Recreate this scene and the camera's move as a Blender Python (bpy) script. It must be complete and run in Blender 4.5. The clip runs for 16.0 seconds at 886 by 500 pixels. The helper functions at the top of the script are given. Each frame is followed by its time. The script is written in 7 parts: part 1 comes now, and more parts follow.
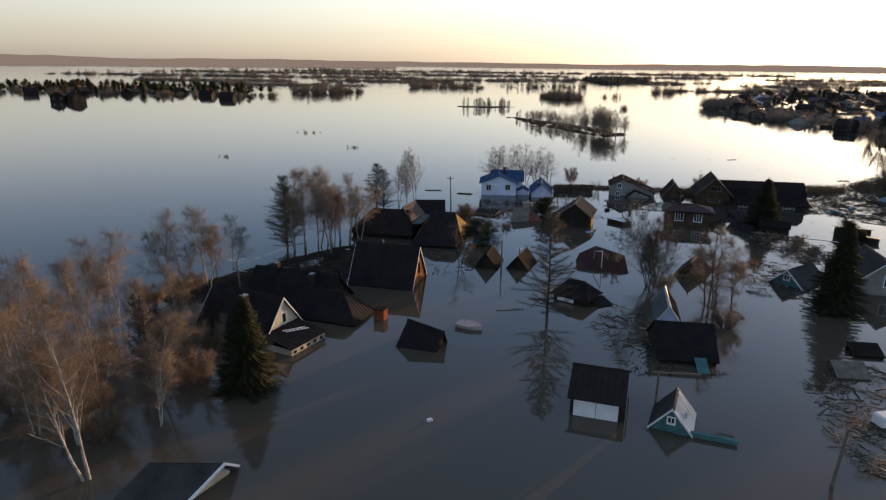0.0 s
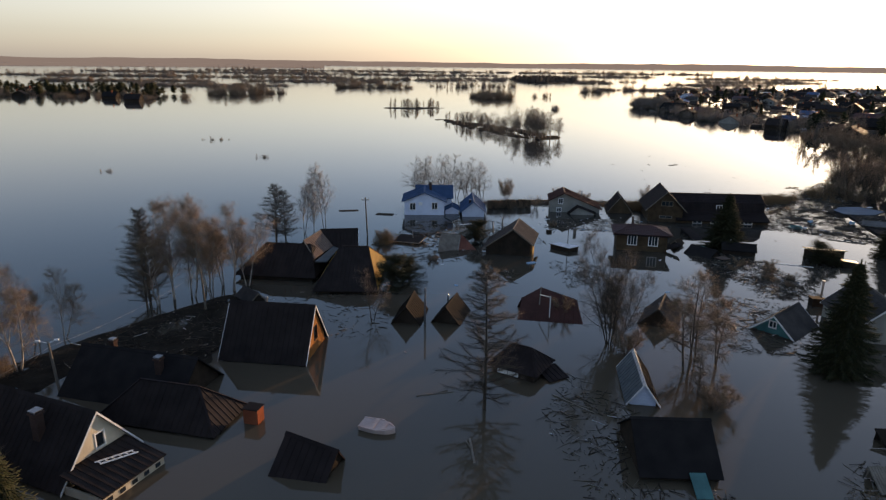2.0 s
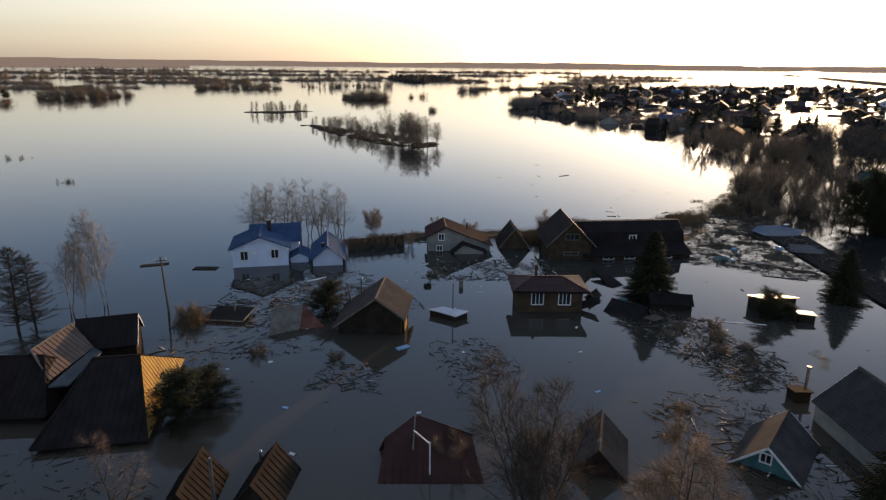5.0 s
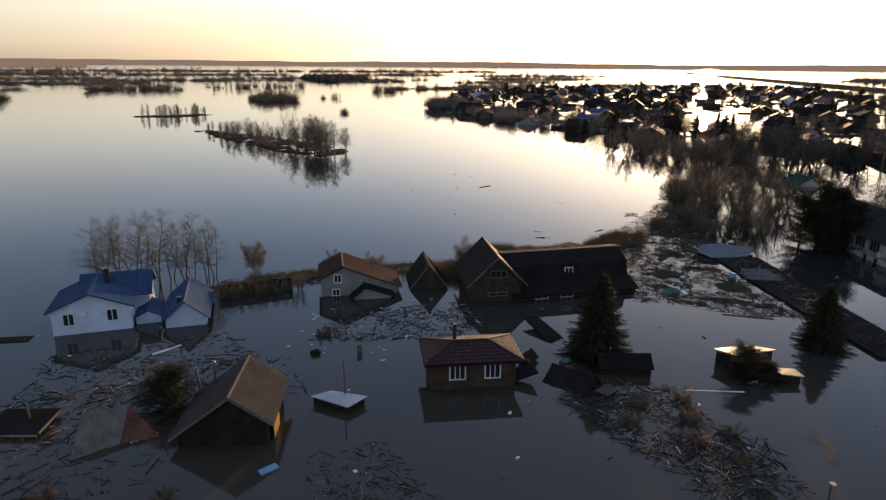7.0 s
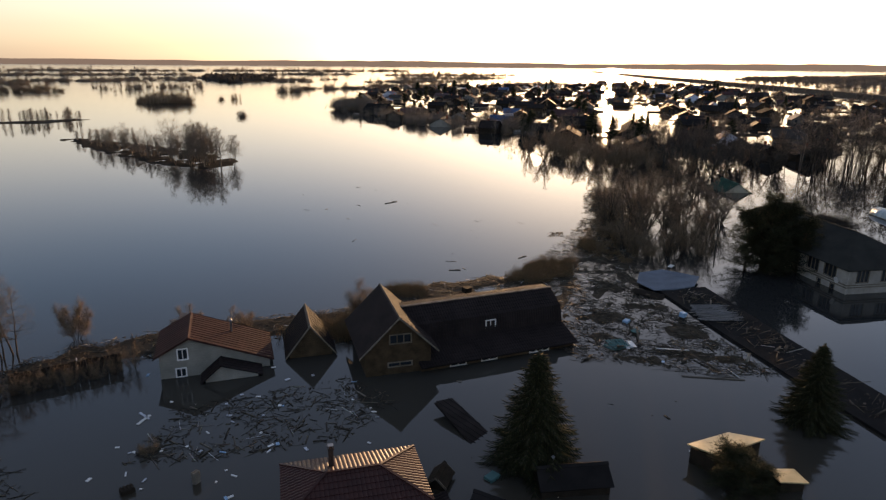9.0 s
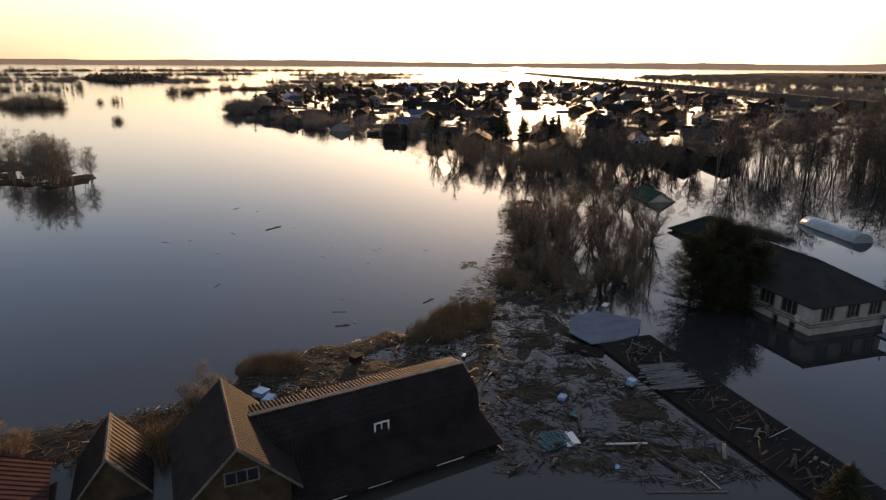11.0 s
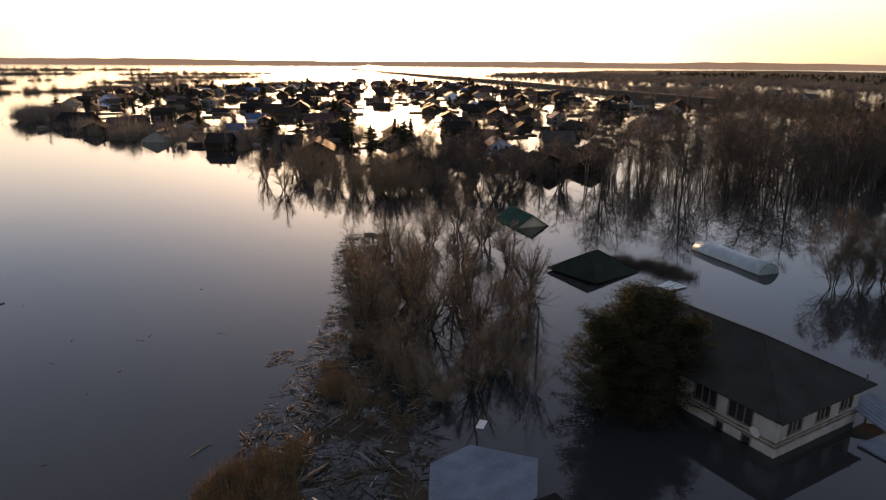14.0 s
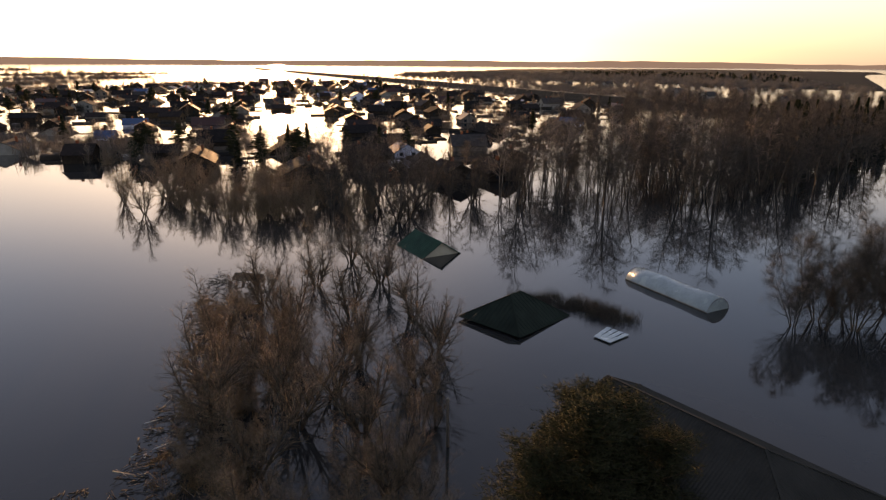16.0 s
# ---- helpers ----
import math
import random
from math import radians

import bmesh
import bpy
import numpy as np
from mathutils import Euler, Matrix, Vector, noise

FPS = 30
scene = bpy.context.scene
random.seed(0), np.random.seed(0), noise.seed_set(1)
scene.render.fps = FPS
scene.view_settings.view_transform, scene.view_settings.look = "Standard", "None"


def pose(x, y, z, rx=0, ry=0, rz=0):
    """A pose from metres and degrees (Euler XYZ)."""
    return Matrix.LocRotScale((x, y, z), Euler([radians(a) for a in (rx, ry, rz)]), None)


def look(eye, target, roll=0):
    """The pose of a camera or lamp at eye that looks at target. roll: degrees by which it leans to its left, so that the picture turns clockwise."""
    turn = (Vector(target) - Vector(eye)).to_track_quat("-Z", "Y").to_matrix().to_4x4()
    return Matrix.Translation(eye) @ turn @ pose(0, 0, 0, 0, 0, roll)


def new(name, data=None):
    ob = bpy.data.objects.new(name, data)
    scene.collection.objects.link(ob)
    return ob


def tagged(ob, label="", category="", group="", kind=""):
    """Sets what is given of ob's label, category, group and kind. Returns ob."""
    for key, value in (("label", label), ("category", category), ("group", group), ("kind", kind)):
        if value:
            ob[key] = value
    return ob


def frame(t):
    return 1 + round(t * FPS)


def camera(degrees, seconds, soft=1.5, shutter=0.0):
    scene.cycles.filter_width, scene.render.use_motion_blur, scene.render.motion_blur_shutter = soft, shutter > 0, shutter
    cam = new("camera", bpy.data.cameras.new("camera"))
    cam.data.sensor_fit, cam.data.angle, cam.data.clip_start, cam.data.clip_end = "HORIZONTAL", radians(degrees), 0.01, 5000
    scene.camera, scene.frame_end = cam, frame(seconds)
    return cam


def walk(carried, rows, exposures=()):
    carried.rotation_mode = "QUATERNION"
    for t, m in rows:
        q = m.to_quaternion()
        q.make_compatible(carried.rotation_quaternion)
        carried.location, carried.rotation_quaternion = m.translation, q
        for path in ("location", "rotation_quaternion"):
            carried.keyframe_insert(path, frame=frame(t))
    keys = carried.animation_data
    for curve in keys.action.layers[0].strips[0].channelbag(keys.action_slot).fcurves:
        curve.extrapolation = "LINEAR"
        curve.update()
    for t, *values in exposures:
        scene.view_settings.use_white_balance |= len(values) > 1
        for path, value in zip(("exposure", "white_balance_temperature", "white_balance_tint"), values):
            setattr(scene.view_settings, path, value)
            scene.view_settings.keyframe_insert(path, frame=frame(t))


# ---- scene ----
cam = camera(69.2, 16.0, soft=1.3)
METRES, EYE, TILT, LEAN, TURN = 125.7, 22.0, -16.2, -0.7, 0.0
ROWS = [
    (0.0, 0.0, 0.0, 0.0, 0.0, 0.0, 0.0),
    (0.5, 0.0036, 0.0294, 0.0088, -1.17, -0.03, 0.35),
    (1.0, 0.0086, 0.0615, 0.0181, -2.85, -0.06, 0.83),
    (1.5, 0.014, 0.0911, 0.0265, -4.27, -0.1, 1.25),
    (2.0, 0.0208, 0.1229, 0.0356, -5.76, -0.15, 1.69),
    (2.5, 0.028, 0.152, 0.0439, -7.26, -0.2, 2.15),
    (3.0, 0.0368, 0.1834, 0.0526, -9.1, -0.28, 2.71),
    (3.5, 0.0456, 0.2117, 0.0608, -10.74, -0.39, 3.2),
    (4.0, 0.056, 0.242, 0.0694, -12.5, -0.51, 3.69),
    (6.5, 0.1172, 0.3773, 0.1083, -20.89, -1.32, 6.06),
    (7.0, 0.1329, 0.4044, 0.1159, -22.72, -1.54, 6.55),
    (7.5, 0.1482, 0.4287, 0.1228, -24.4, -1.75, 7.02),
    (8.0, 0.1653, 0.4548, 0.1301, -26.29, -2.02, 7.48),
    (8.5, 0.1824, 0.4784, 0.1364, -28.1, -2.27, 7.91),
    (9.0, 0.2013, 0.5029, 0.1433, -30.09, -2.59, 8.4),
    (11.5, 0.3073, 0.6128, 0.1733, -39.9, -4.3, 10.67),
    (12.0, 0.3317, 0.6332, 0.1788, -42.02, -4.72, 11.13),
    (12.5, 0.3546, 0.6511, 0.1836, -44.03, -5.12, 11.52),
    (13.0, 0.38, 0.6694, 0.1887, -46.22, -5.6, 11.93),
    (13.5, 0.4043, 0.6856, 0.1929, -48.2, -6.04, 12.29),
    (14.0, 0.4312, 0.7023, 0.1972, -50.33, -6.52, 12.62),
    (14.5, 0.4562, 0.7167, 0.2011, -52.22, -6.96, 12.96),
    (15.0, 0.4843, 0.7313, 0.2049, -54.31, -7.46, 13.3),
    (15.5, 0.5102, 0.7441, 0.2085, -56.28, -7.94, 13.57),
    (16.0, 0.5394, 0.7568, 0.2115, -58.17, -8.41, 13.86),
]
walk(cam, [(t, pose(0, 0, EYE, TILT, LEAN, TURN) @ pose(METRES * x, METRES * y, METRES * z, 90 + pitch, roll, yaw)) for t, x, y, z, yaw, pitch, roll in ROWS],
     [(0.0, 1.95, 11300, 20.5), (4.0, 1.90, 11700, 21.5), (8.0, 1.84, 13700, 24.5), (12.0, 1.89, 17200, 29.5), (16.0, 2.08, 20200, 33.5)])  # EXPOSURE: stops, kelvin, tint

# ---- world and sun ----
SUN_AZIMUTH, SUN_ELEVATION = 45.3, 4.7      # degrees clockwise from +y, and above the horizon
world = bpy.data.worlds.new("evening_sky")
scene.world = world
world.use_nodes = True
wn, wl = world.node_tree.nodes, world.node_tree.links
sky = wn.new("ShaderNodeTexSky")
sky.sky_type = 'NISHITA'
sky.sun_disc = False
sky.sun_elevation = radians(SUN_ELEVATION)
sky.sun_rotation = radians(SUN_AZIMUTH)
sky.altitude = 100
sky.air_density = 0.95
sky.dust_density = 1.1
sky.ozone_density = 5.5
wn["Background"].inputs["Strength"].default_value = 0.15
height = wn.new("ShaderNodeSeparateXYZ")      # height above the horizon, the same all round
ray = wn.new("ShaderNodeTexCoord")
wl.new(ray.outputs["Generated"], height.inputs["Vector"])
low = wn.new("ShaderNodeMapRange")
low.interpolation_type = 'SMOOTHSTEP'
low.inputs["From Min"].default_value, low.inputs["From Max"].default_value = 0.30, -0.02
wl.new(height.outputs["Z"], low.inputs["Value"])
haze = wn.new("ShaderNodeHueSaturation")      # evening haze pales the sky towards the horizon
calm = wn.new("ShaderNodeMapRange")
calm.inputs["To Min"].default_value, calm.inputs["To Max"].default_value = 1.0, 0.45
wl.new(low.outputs["Result"], calm.inputs["Value"])
wl.new(calm.outputs["Result"], haze.inputs["Saturation"])
wl.new(sky.outputs["Color"], haze.inputs["Color"])
veil = wn.new("ShaderNodeMix")               # thin high cloud, even over the whole sky
veil.data_type = 'RGBA'
veil.inputs["Factor"].default_value = 0.18
veil.inputs["B"].default_value = (1.15, 1.60, 2.20, 1)
wl.new(haze.outputs["Color"], veil.inputs["A"])
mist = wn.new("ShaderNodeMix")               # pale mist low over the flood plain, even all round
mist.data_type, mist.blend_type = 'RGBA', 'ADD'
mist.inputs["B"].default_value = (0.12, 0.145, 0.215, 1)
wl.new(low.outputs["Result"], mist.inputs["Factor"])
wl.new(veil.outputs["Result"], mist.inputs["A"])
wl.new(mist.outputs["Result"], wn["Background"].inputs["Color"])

sun_data = bpy.data.lights.new("sun", 'SUN')
sun_data.energy = 1.25
sun_data.angle = radians(0.6)
sun_data.color = (1.0, 0.83, 0.67)
sun = new("sun", sun_data)
sun_dir = Vector((math.sin(radians(SUN_AZIMUTH)) * math.cos(radians(SUN_ELEVATION)),
                  math.cos(radians(SUN_AZIMUTH)) * math.cos(radians(SUN_ELEVATION)), math.sin(radians(SUN_ELEVATION))))
sun.matrix_world = look(sun_dir * 900, (0, 0, 0))


# ---- materials ----
def surface(name, light, dark, rough=0.8, metal=0.0, fine=18.0, coarse=0.9, bump=0.3, boards=0.0, axis=2, vary=0.12, streak=1.0):
    """Painted, wooden, metal or earthen surface: two scales of stain, fine grain, optional board joints along an axis."""
    m = bpy.data.materials.new(name)
    m.use_nodes = True
    n, k = m.node_tree.nodes, m.node_tree.links
    bsdf = n["Principled BSDF"]
    tc = n.new("ShaderNodeTexCoord")
    mp = n.new("ShaderNodeMapping")
    mp.inputs["Scale"].default_value = (1, 1, streak)
    k.new(tc.outputs["Object"], mp.inputs["Vector"])
    big, small = n.new("ShaderNodeTexNoise"), n.new("ShaderNodeTexNoise")
    big.inputs["Scale"].default_value, big.inputs["Detail"].default_value = coarse, 6
    small.inputs["Scale"].default_value, small.inputs["Detail"].default_value = fine, 4
    k.new(mp.outputs["Vector"], big.inputs["Vector"])
    k.new(mp.outputs["Vector"], small.inputs["Vector"])
    info = n.new("ShaderNodeObjectInfo")
    add = n.new("ShaderNodeMath"); add.operation = 'MULTIPLY_ADD'
    k.new(small.outputs["Fac"], add.inputs[0])
    add.inputs[1].default_value = 0.5
    k.new(big.outputs["Fac"], add.inputs[2])
    ramp = n.new("ShaderNodeValToRGB")
    ramp.color_ramp.elements[0].position, ramp.color_ramp.elements[1].position = 0.5, 1.0
    ramp.color_ramp.elements[0].color, ramp.color_ramp.elements[1].color = (*dark, 1), (*light, 1)
    k.new(add.outputs[0], ramp.inputs["Fac"])
    hsv = n.new("ShaderNodeHueSaturation")
    rnd = n.new("ShaderNodeMapRange")
    rnd.inputs["To Min"].default_value, rnd.inputs["To Max"].default_value = 1 - vary, 1 + vary
    k.new(info.outputs["Random"], rnd.inputs["Value"])
    k.new(rnd.outputs["Result"], hsv.inputs["Value"])
    k.new(ramp.outputs["Color"], hsv.inputs["Color"])
    k.new(hsv.outputs["Color"], bsdf.inputs["Base Color"])
    rr = n.new("ShaderNodeMapRange")
    rr.inputs["To Min"].default_value, rr.inputs["To Max"].default_value = max(0.02, rough - 0.12), min(1, rough + 0.12)
    k.new(big.outputs["Fac"], rr.inputs["Value"])
    k.new(rr.outputs["Result"], bsdf.inputs["Roughness"])
    bsdf.inputs["Metallic"].default_value = metal
    bsdf.inputs["Specular IOR Level"].default_value = 0.5 if rough < 0.4 else 0.14 if rough < 0.5 else 0.025
    height = small.outputs["Fac"]
    if boards:
        sep = n.new("ShaderNodeSeparateXYZ")
        k.new(tc.outputs["Object"], sep.inputs["Vector"])
        div = n.new("ShaderNodeMath"); div.operation = 'DIVIDE'; div.inputs[1].default_value = boards
        k.new(sep.outputs[axis], div.inputs[0])
        fr = n.new("ShaderNodeMath"); fr.operation = 'FRACT'
        k.new(div.outputs[0], fr.inputs[0])
        lt = n.new("ShaderNodeMath"); lt.operation = 'GREATER_THAN'; lt.inputs[1].default_value = 0.12
        k.new(fr.outputs[0], lt.inputs[0])
        mad = n.new("ShaderNodeMath"); mad.operation = 'MULTIPLY_ADD'; mad.inputs[1].default_value = 0.25
        k.new(small.outputs["Fac"], mad.inputs[0]); k.new(lt.outputs[0], mad.inputs[2])
        height = mad.outputs[0]
    bp = n.new("ShaderNodeBump")
    bp.inputs["Strength"].default_value, bp.inputs["Distance"].default_value = bump, 0.02
    k.new(height, bp.inputs["Height"])
    k.new(bp.outputs["Normal"], bsdf.inputs["Normal"])
    return m


def islands(name, stops, rough=0.85):
    """Loose pieces: each gets its own colour from the ramp, by the piece's own random number."""
    m = bpy.data.materials.new(name)
    m.use_nodes = True
    n, k = m.node_tree.nodes, m.node_tree.links
    bsdf = n["Principled BSDF"]
    geo = n.new("ShaderNodeNewGeometry")
    ramp = n.new("ShaderNodeValToRGB")
    el = ramp.color_ramp.elements
    while len(el) < len(stops):
        el.new(0.5)
    for e, (p, c) in zip(el, stops):
        e.position, e.color = p, (*c, 1)
    k.new(geo.outputs["Random Per Island"], ramp.inputs["Fac"])
    tc, ns = n.new("ShaderNodeTexCoord"), n.new("ShaderNodeTexNoise")
    ns.inputs["Scale"].default_value = 9
    k.new(tc.outputs["Object"], ns.inputs["Vector"])
    mix = n.new("ShaderNodeMix"); mix.data_type, mix.blend_type = 'RGBA', 'MULTIPLY'
    mix.inputs["Factor"].default_value = 0.6
    k.new(ramp.outputs["Color"], mix.inputs["A"]); k.new(ns.outputs["Color"], mix.inputs["B"])
    k.new(mix.outputs["Result"], bsdf.inputs["Base Color"])
    bsdf.inputs["Roughness"].default_value = rough
    bsdf.inputs["Specular IOR Level"].default_value = 0.15
    return m


def flood_water():
    m = bpy.data.materials.new("flood_water")
    m.use_nodes = True
    n, k = m.node_tree.nodes, m.node_tree.links
    bsdf = n["Principled BSDF"]
    tc = n.new("ShaderNodeTexCoord")
    silt = n.new("ShaderNodeTexNoise")
    silt.inputs["Scale"].default_value, silt.inputs["Detail"].default_value = 0.03, 5
    k.new(tc.outputs["Object"], silt.inputs["Vector"])
    ramp = n.new("ShaderNodeValToRGB")
    ramp.color_ramp.elements[0].color, ramp.color_ramp.elements[1].color = (0.018, 0.020, 0.020, 1), (0.031, 0.033, 0.032, 1)
    ramp.color_ramp.elements[0].position, ramp.color_ramp.elements[1].position = 0.35, 0.7
    k.new(silt.outputs["Fac"], ramp.inputs["Fac"])
    near = n.new("ShaderNodeVectorMath"); near.operation = 'DISTANCE'     # brown silt hangs in the shallow yards
    near.inputs[1].default_value = (8, 38, 0)
    k.new(tc.outputs["Object"], near.inputs[0])
    shallow = n.new("ShaderNodeMapRange")
    shallow.inputs["From Min"].default_value, shallow.inputs["From Max"].default_value = 95, 20
    k.new(near.outputs["Value"], shallow.inputs["Value"])
    mud = n.new("ShaderNodeMix"); mud.data_type = 'RGBA'
    mud.inputs["B"].default_value = (0.078, 0.060, 0.041, 1)
    k.new(shallow.outputs["Result"], mud.inputs["Factor"])
    k.new(ramp.outputs["Color"], mud.inputs["A"])
    k.new(mud.outputs["Result"], bsdf.inputs["Base Color"])
    far = n.new("ShaderNodeVectorMath"); far.operation = 'DISTANCE'      # out on the open flood the wind ruffles it
    far.inputs[1].default_value = (40, 90, 0)
    k.new(tc.outputs["Object"], far.inputs[0])
    ruffle = n.new("ShaderNodeMapRange")
    ruffle.inputs["From Min"].default_value, ruffle.inputs["From Max"].default_value = 160, 560
    ruffle.inputs["To Min"].default_value, ruffle.inputs["To Max"].default_value = 0.02, 0.10
    k.new(far.outputs["Value"], ruffle.inputs["Value"])
    k.new(ruffle.outputs["Result"], bsdf.inputs["Roughness"])
    bsdf.inputs["IOR"].default_value = 1.333
    a, b = n.new("ShaderNodeTexNoise"), n.new("ShaderNodeTexNoise")
    a.inputs["Scale"].default_value, a.inputs["Detail"].default_value = 0.55, 3
    b.inputs["Scale"].default_value, b.inputs["Detail"].default_value = 0.05, 2
    k.new(tc.outputs["Object"], a.inputs["Vector"]); k.new(tc.outputs["Object"], b.inputs["Vector"])
    ma = n.new("ShaderNodeMath"); ma.operation = 'MULTIPLY'
    k.new(a.outputs["Fac"], ma.inputs[0]); k.new(b.outputs["Fac"], ma.inputs[1])
    bp = n.new("ShaderNodeBump")
    bp.inputs["Strength"].default_value, bp.inputs["Distance"].default_value = 0.45, 0.018
    k.new(ma.outputs[0], bp.inputs["Height"])
    k.new(bp.outputs["Normal"], bsdf.inputs["Normal"])
    return m


def glass_pane():
    m = bpy.data.materials.new("window_glass")
    m.use_nodes = True
    b = m.node_tree.nodes["Principled BSDF"]
    b.inputs["Base Color"].default_value = (0.02, 0.024, 0.028, 1)
    b.inputs["Roughness"].default_value = 0.04
    b.inputs["IOR"].default_value = 1.5
    return m


WATER, GLASS = flood_water(), glass_pane()
MUD = surface("wet_mud", (0.070, 0.053, 0.038), (0.028, 0.021, 0.015), 0.7, fine=6, coarse=0.5, bump=0.8)
ROOF_DARK = surface("dark_brown_metal_roof", (0.034, 0.026, 0.024), (0.017, 0.013, 0.012), 0.7, fine=30, bump=0.15)
ROOF_CHOC = surface("chocolate_metal_tile", (0.034, 0.025, 0.024), (0.018, 0.0135, 0.013), 0.6, fine=30, bump=0.15)
ROOF_RED = surface("dark_red_metal_tile", (0.066, 0.021, 0.018), (0.036, 0.012, 0.011), 0.45, fine=30, bump=0.12)
ROOF_BLUE = surface("blue_metal_sheet", (0.034, 0.100, 0.19), (0.020, 0.062, 0.12), 0.6, fine=20, bump=0.12)
ROOF_GREEN = surface("green_metal_sheet", (0.016, 0.085, 0.062), (0.008, 0.040, 0.030), 0.6, fine=20, bump=0.12)
GREEN_DARK = surface("dark_green_sheet", (0.020, 0.034, 0.027), (0.011, 0.018, 0.015), 0.7, fine=20, bump=0.12)
ROOF_SLATE = surface("weathered_grey_slate", (0.070, 0.064, 0.060), (0.032, 0.029, 0.027), 0.8, fine=14, bump=0.5)
ROOF_ZINC = surface("galvanised_sheet", (0.50, 0.52, 0.55), (0.27, 0.28, 0.30), 0.38, 0.35, fine=8, bump=0.15)
SHEET = surface("pale_blue_grey_sheet", (0.14, 0.185, 0.225), (0.08, 0.11, 0.135), 0.6, fine=6, bump=0.15)
GREEN_FELT = surface("grey_green_felt", (0.046, 0.047, 0.043), (0.026, 0.027, 0.025), 0.85, fine=20, coarse=0.5, bump=0.5)
DULL_SHEET = surface("dull_grey_sheet", (0.105, 0.125, 0.130), (0.058, 0.070, 0.074), 0.6, fine=6, bump=0.15)
BROWN_SHEET = surface("lightened_brown_sheet", (0.170, 0.118, 0.095), (0.100, 0.068, 0.055), 0.6, fine=10, bump=0.2)
MOSSY = surface("mossy_brown_roof", (0.036, 0.027, 0.021), (0.017, 0.013, 0.011), 0.9, fine=12, bump=0.6)
ROOF_FELT = surface("roofing_felt", (0.026, 0.023, 0.022), (0.013, 0.012, 0.012), 0.85, fine=25, bump=0.6)
ROOF_TILE = surface("grey_brown_pressed_tile", (0.082, 0.064, 0.055), (0.044, 0.034, 0.030), 0.6, fine=30, bump=0.15)
ROOF_WINE = surface("wine_brown_metal_sheet", (0.085, 0.036, 0.030), (0.046, 0.020, 0.017), 0.6, fine=30, bump=0.15)
RED_SHEET = surface("faded_red_sheet", (0.24, 0.085, 0.060), (0.12, 0.042, 0.032), 0.6, fine=16, bump=0.2)
LOG_BROWN = surface("varnished_log_wall", (0.105, 0.066, 0.040), (0.048, 0.030, 0.018), 0.6, fine=22, coarse=1.5, bump=0.9, boards=0.2)
ORANGE_WALL = surface("orange_brick_wall", (0.46, 0.17, 0.055), (0.28, 0.095, 0.032), 0.8, fine=16, bump=0.7, boards=0.075)
CREAM_WALL = surface("cream_board_wall", (0.62, 0.53, 0.40), (0.42, 0.35, 0.26), 0.7, fine=20, bump=0.6, boards=0.15)
BLUEWHITE_WALL = surface("pale_blue_siding", (0.60, 0.68, 0.78), (0.46, 0.53, 0.62), 0.6, fine=18, bump=0.6, boards=0.22)
GREY_WALL = surface("grey_siding", (0.30, 0.285, 0.25), (0.19, 0.18, 0.155), 0.7, fine=18, bump=0.6, boards=0.2)
WHITE_WALL = surface("whitewashed_brick", (0.42, 0.405, 0.375), (0.24, 0.225, 0.20), 0.85, fine=14, bump=0.7, boards=0.08)
PLANK_DARK = surface("dark_stained_plank", (0.050, 0.036, 0.027), (0.022, 0.016, 0.012), 0.75, fine=24, coarse=1.4, bump=0.8, boards=0.16, axis=0)
PLANK_GREY = surface("weathered_grey_plank", (0.23, 0.195, 0.16), (0.10, 0.084, 0.068), 0.85, fine=26, coarse=1.6, bump=0.9, boards=0.15, axis=0, streak=0.2)
PLANK_GOLD = surface("fresh_yellow_plank", (0.50, 0.30, 0.10), (0.33, 0.18, 0.06), 0.65, fine=24, bump=0.5)
TEAL = surface("teal_painted_board", (0.05, 0.20, 0.19), (0.026, 0.11, 0.11), 0.65, fine=22, bump=0.7, boards=0.14)
WHITE_PAINT = surface("white_paint", (0.78, 0.77, 0.74), (0.58, 0.56, 0.53), 0.5, fine=22, bump=0.15)
BRICK = surface("red_brick", (0.38, 0.10, 0.05), (0.20, 0.055, 0.03), 0.85, fine=14, bump=0.8, boards=0.075)
SOOT_BRICK = surface("sooty_brick", (0.085, 0.050, 0.040), (0.045, 0.028, 0.023), 0.85, fine=14, bump=0.8, boards=0.075)
YARD = surface("dark_yard_soil", (0.036, 0.029, 0.022), (0.013, 0.010, 0.008), 0.85, fine=5, coarse=0.6, bump=0.9)
STEEL = surface("dull_steel", (0.34, 0.34, 0.34), (0.16, 0.16, 0.16), 0.4, 0.8, fine=20, bump=0.15)
PLANK_SILVER = surface("silvered_plank", (0.22, 0.215, 0.21), (0.10, 0.098, 0.095), 0.85, fine=26, coarse=1.6, bump=0.9, streak=0.2)
POST_WOOD = surface("grey_post_wood", (0.20, 0.17, 0.14), (0.085, 0.070, 0.056), 0.9, fine=26, bump=0.8, streak=0.15)
POLYCARB = surface("cloudy_polycarbonate", (0.30, 0.40, 0.40), (0.21, 0.29, 0.30), 0.25, fine=4, bump=0.05)
PINK_HULL = surface("faded_pink_hull", (0.56, 0.42, 0.38), (0.38, 0.27, 0.24), 0.5, fine=18, bump=0.15)
CYAN_PLASTIC = surface("blue_plastic", (0.22, 0.46, 0.62), (0.12, 0.30, 0.44), 0.4, fine=16, bump=0.1)
BIRCH_BARK = surface("birch_bark", (0.54, 0.49, 0.44), (0.15, 0.13, 0.11), 0.85, fine=9, coarse=2.5, bump=0.5)
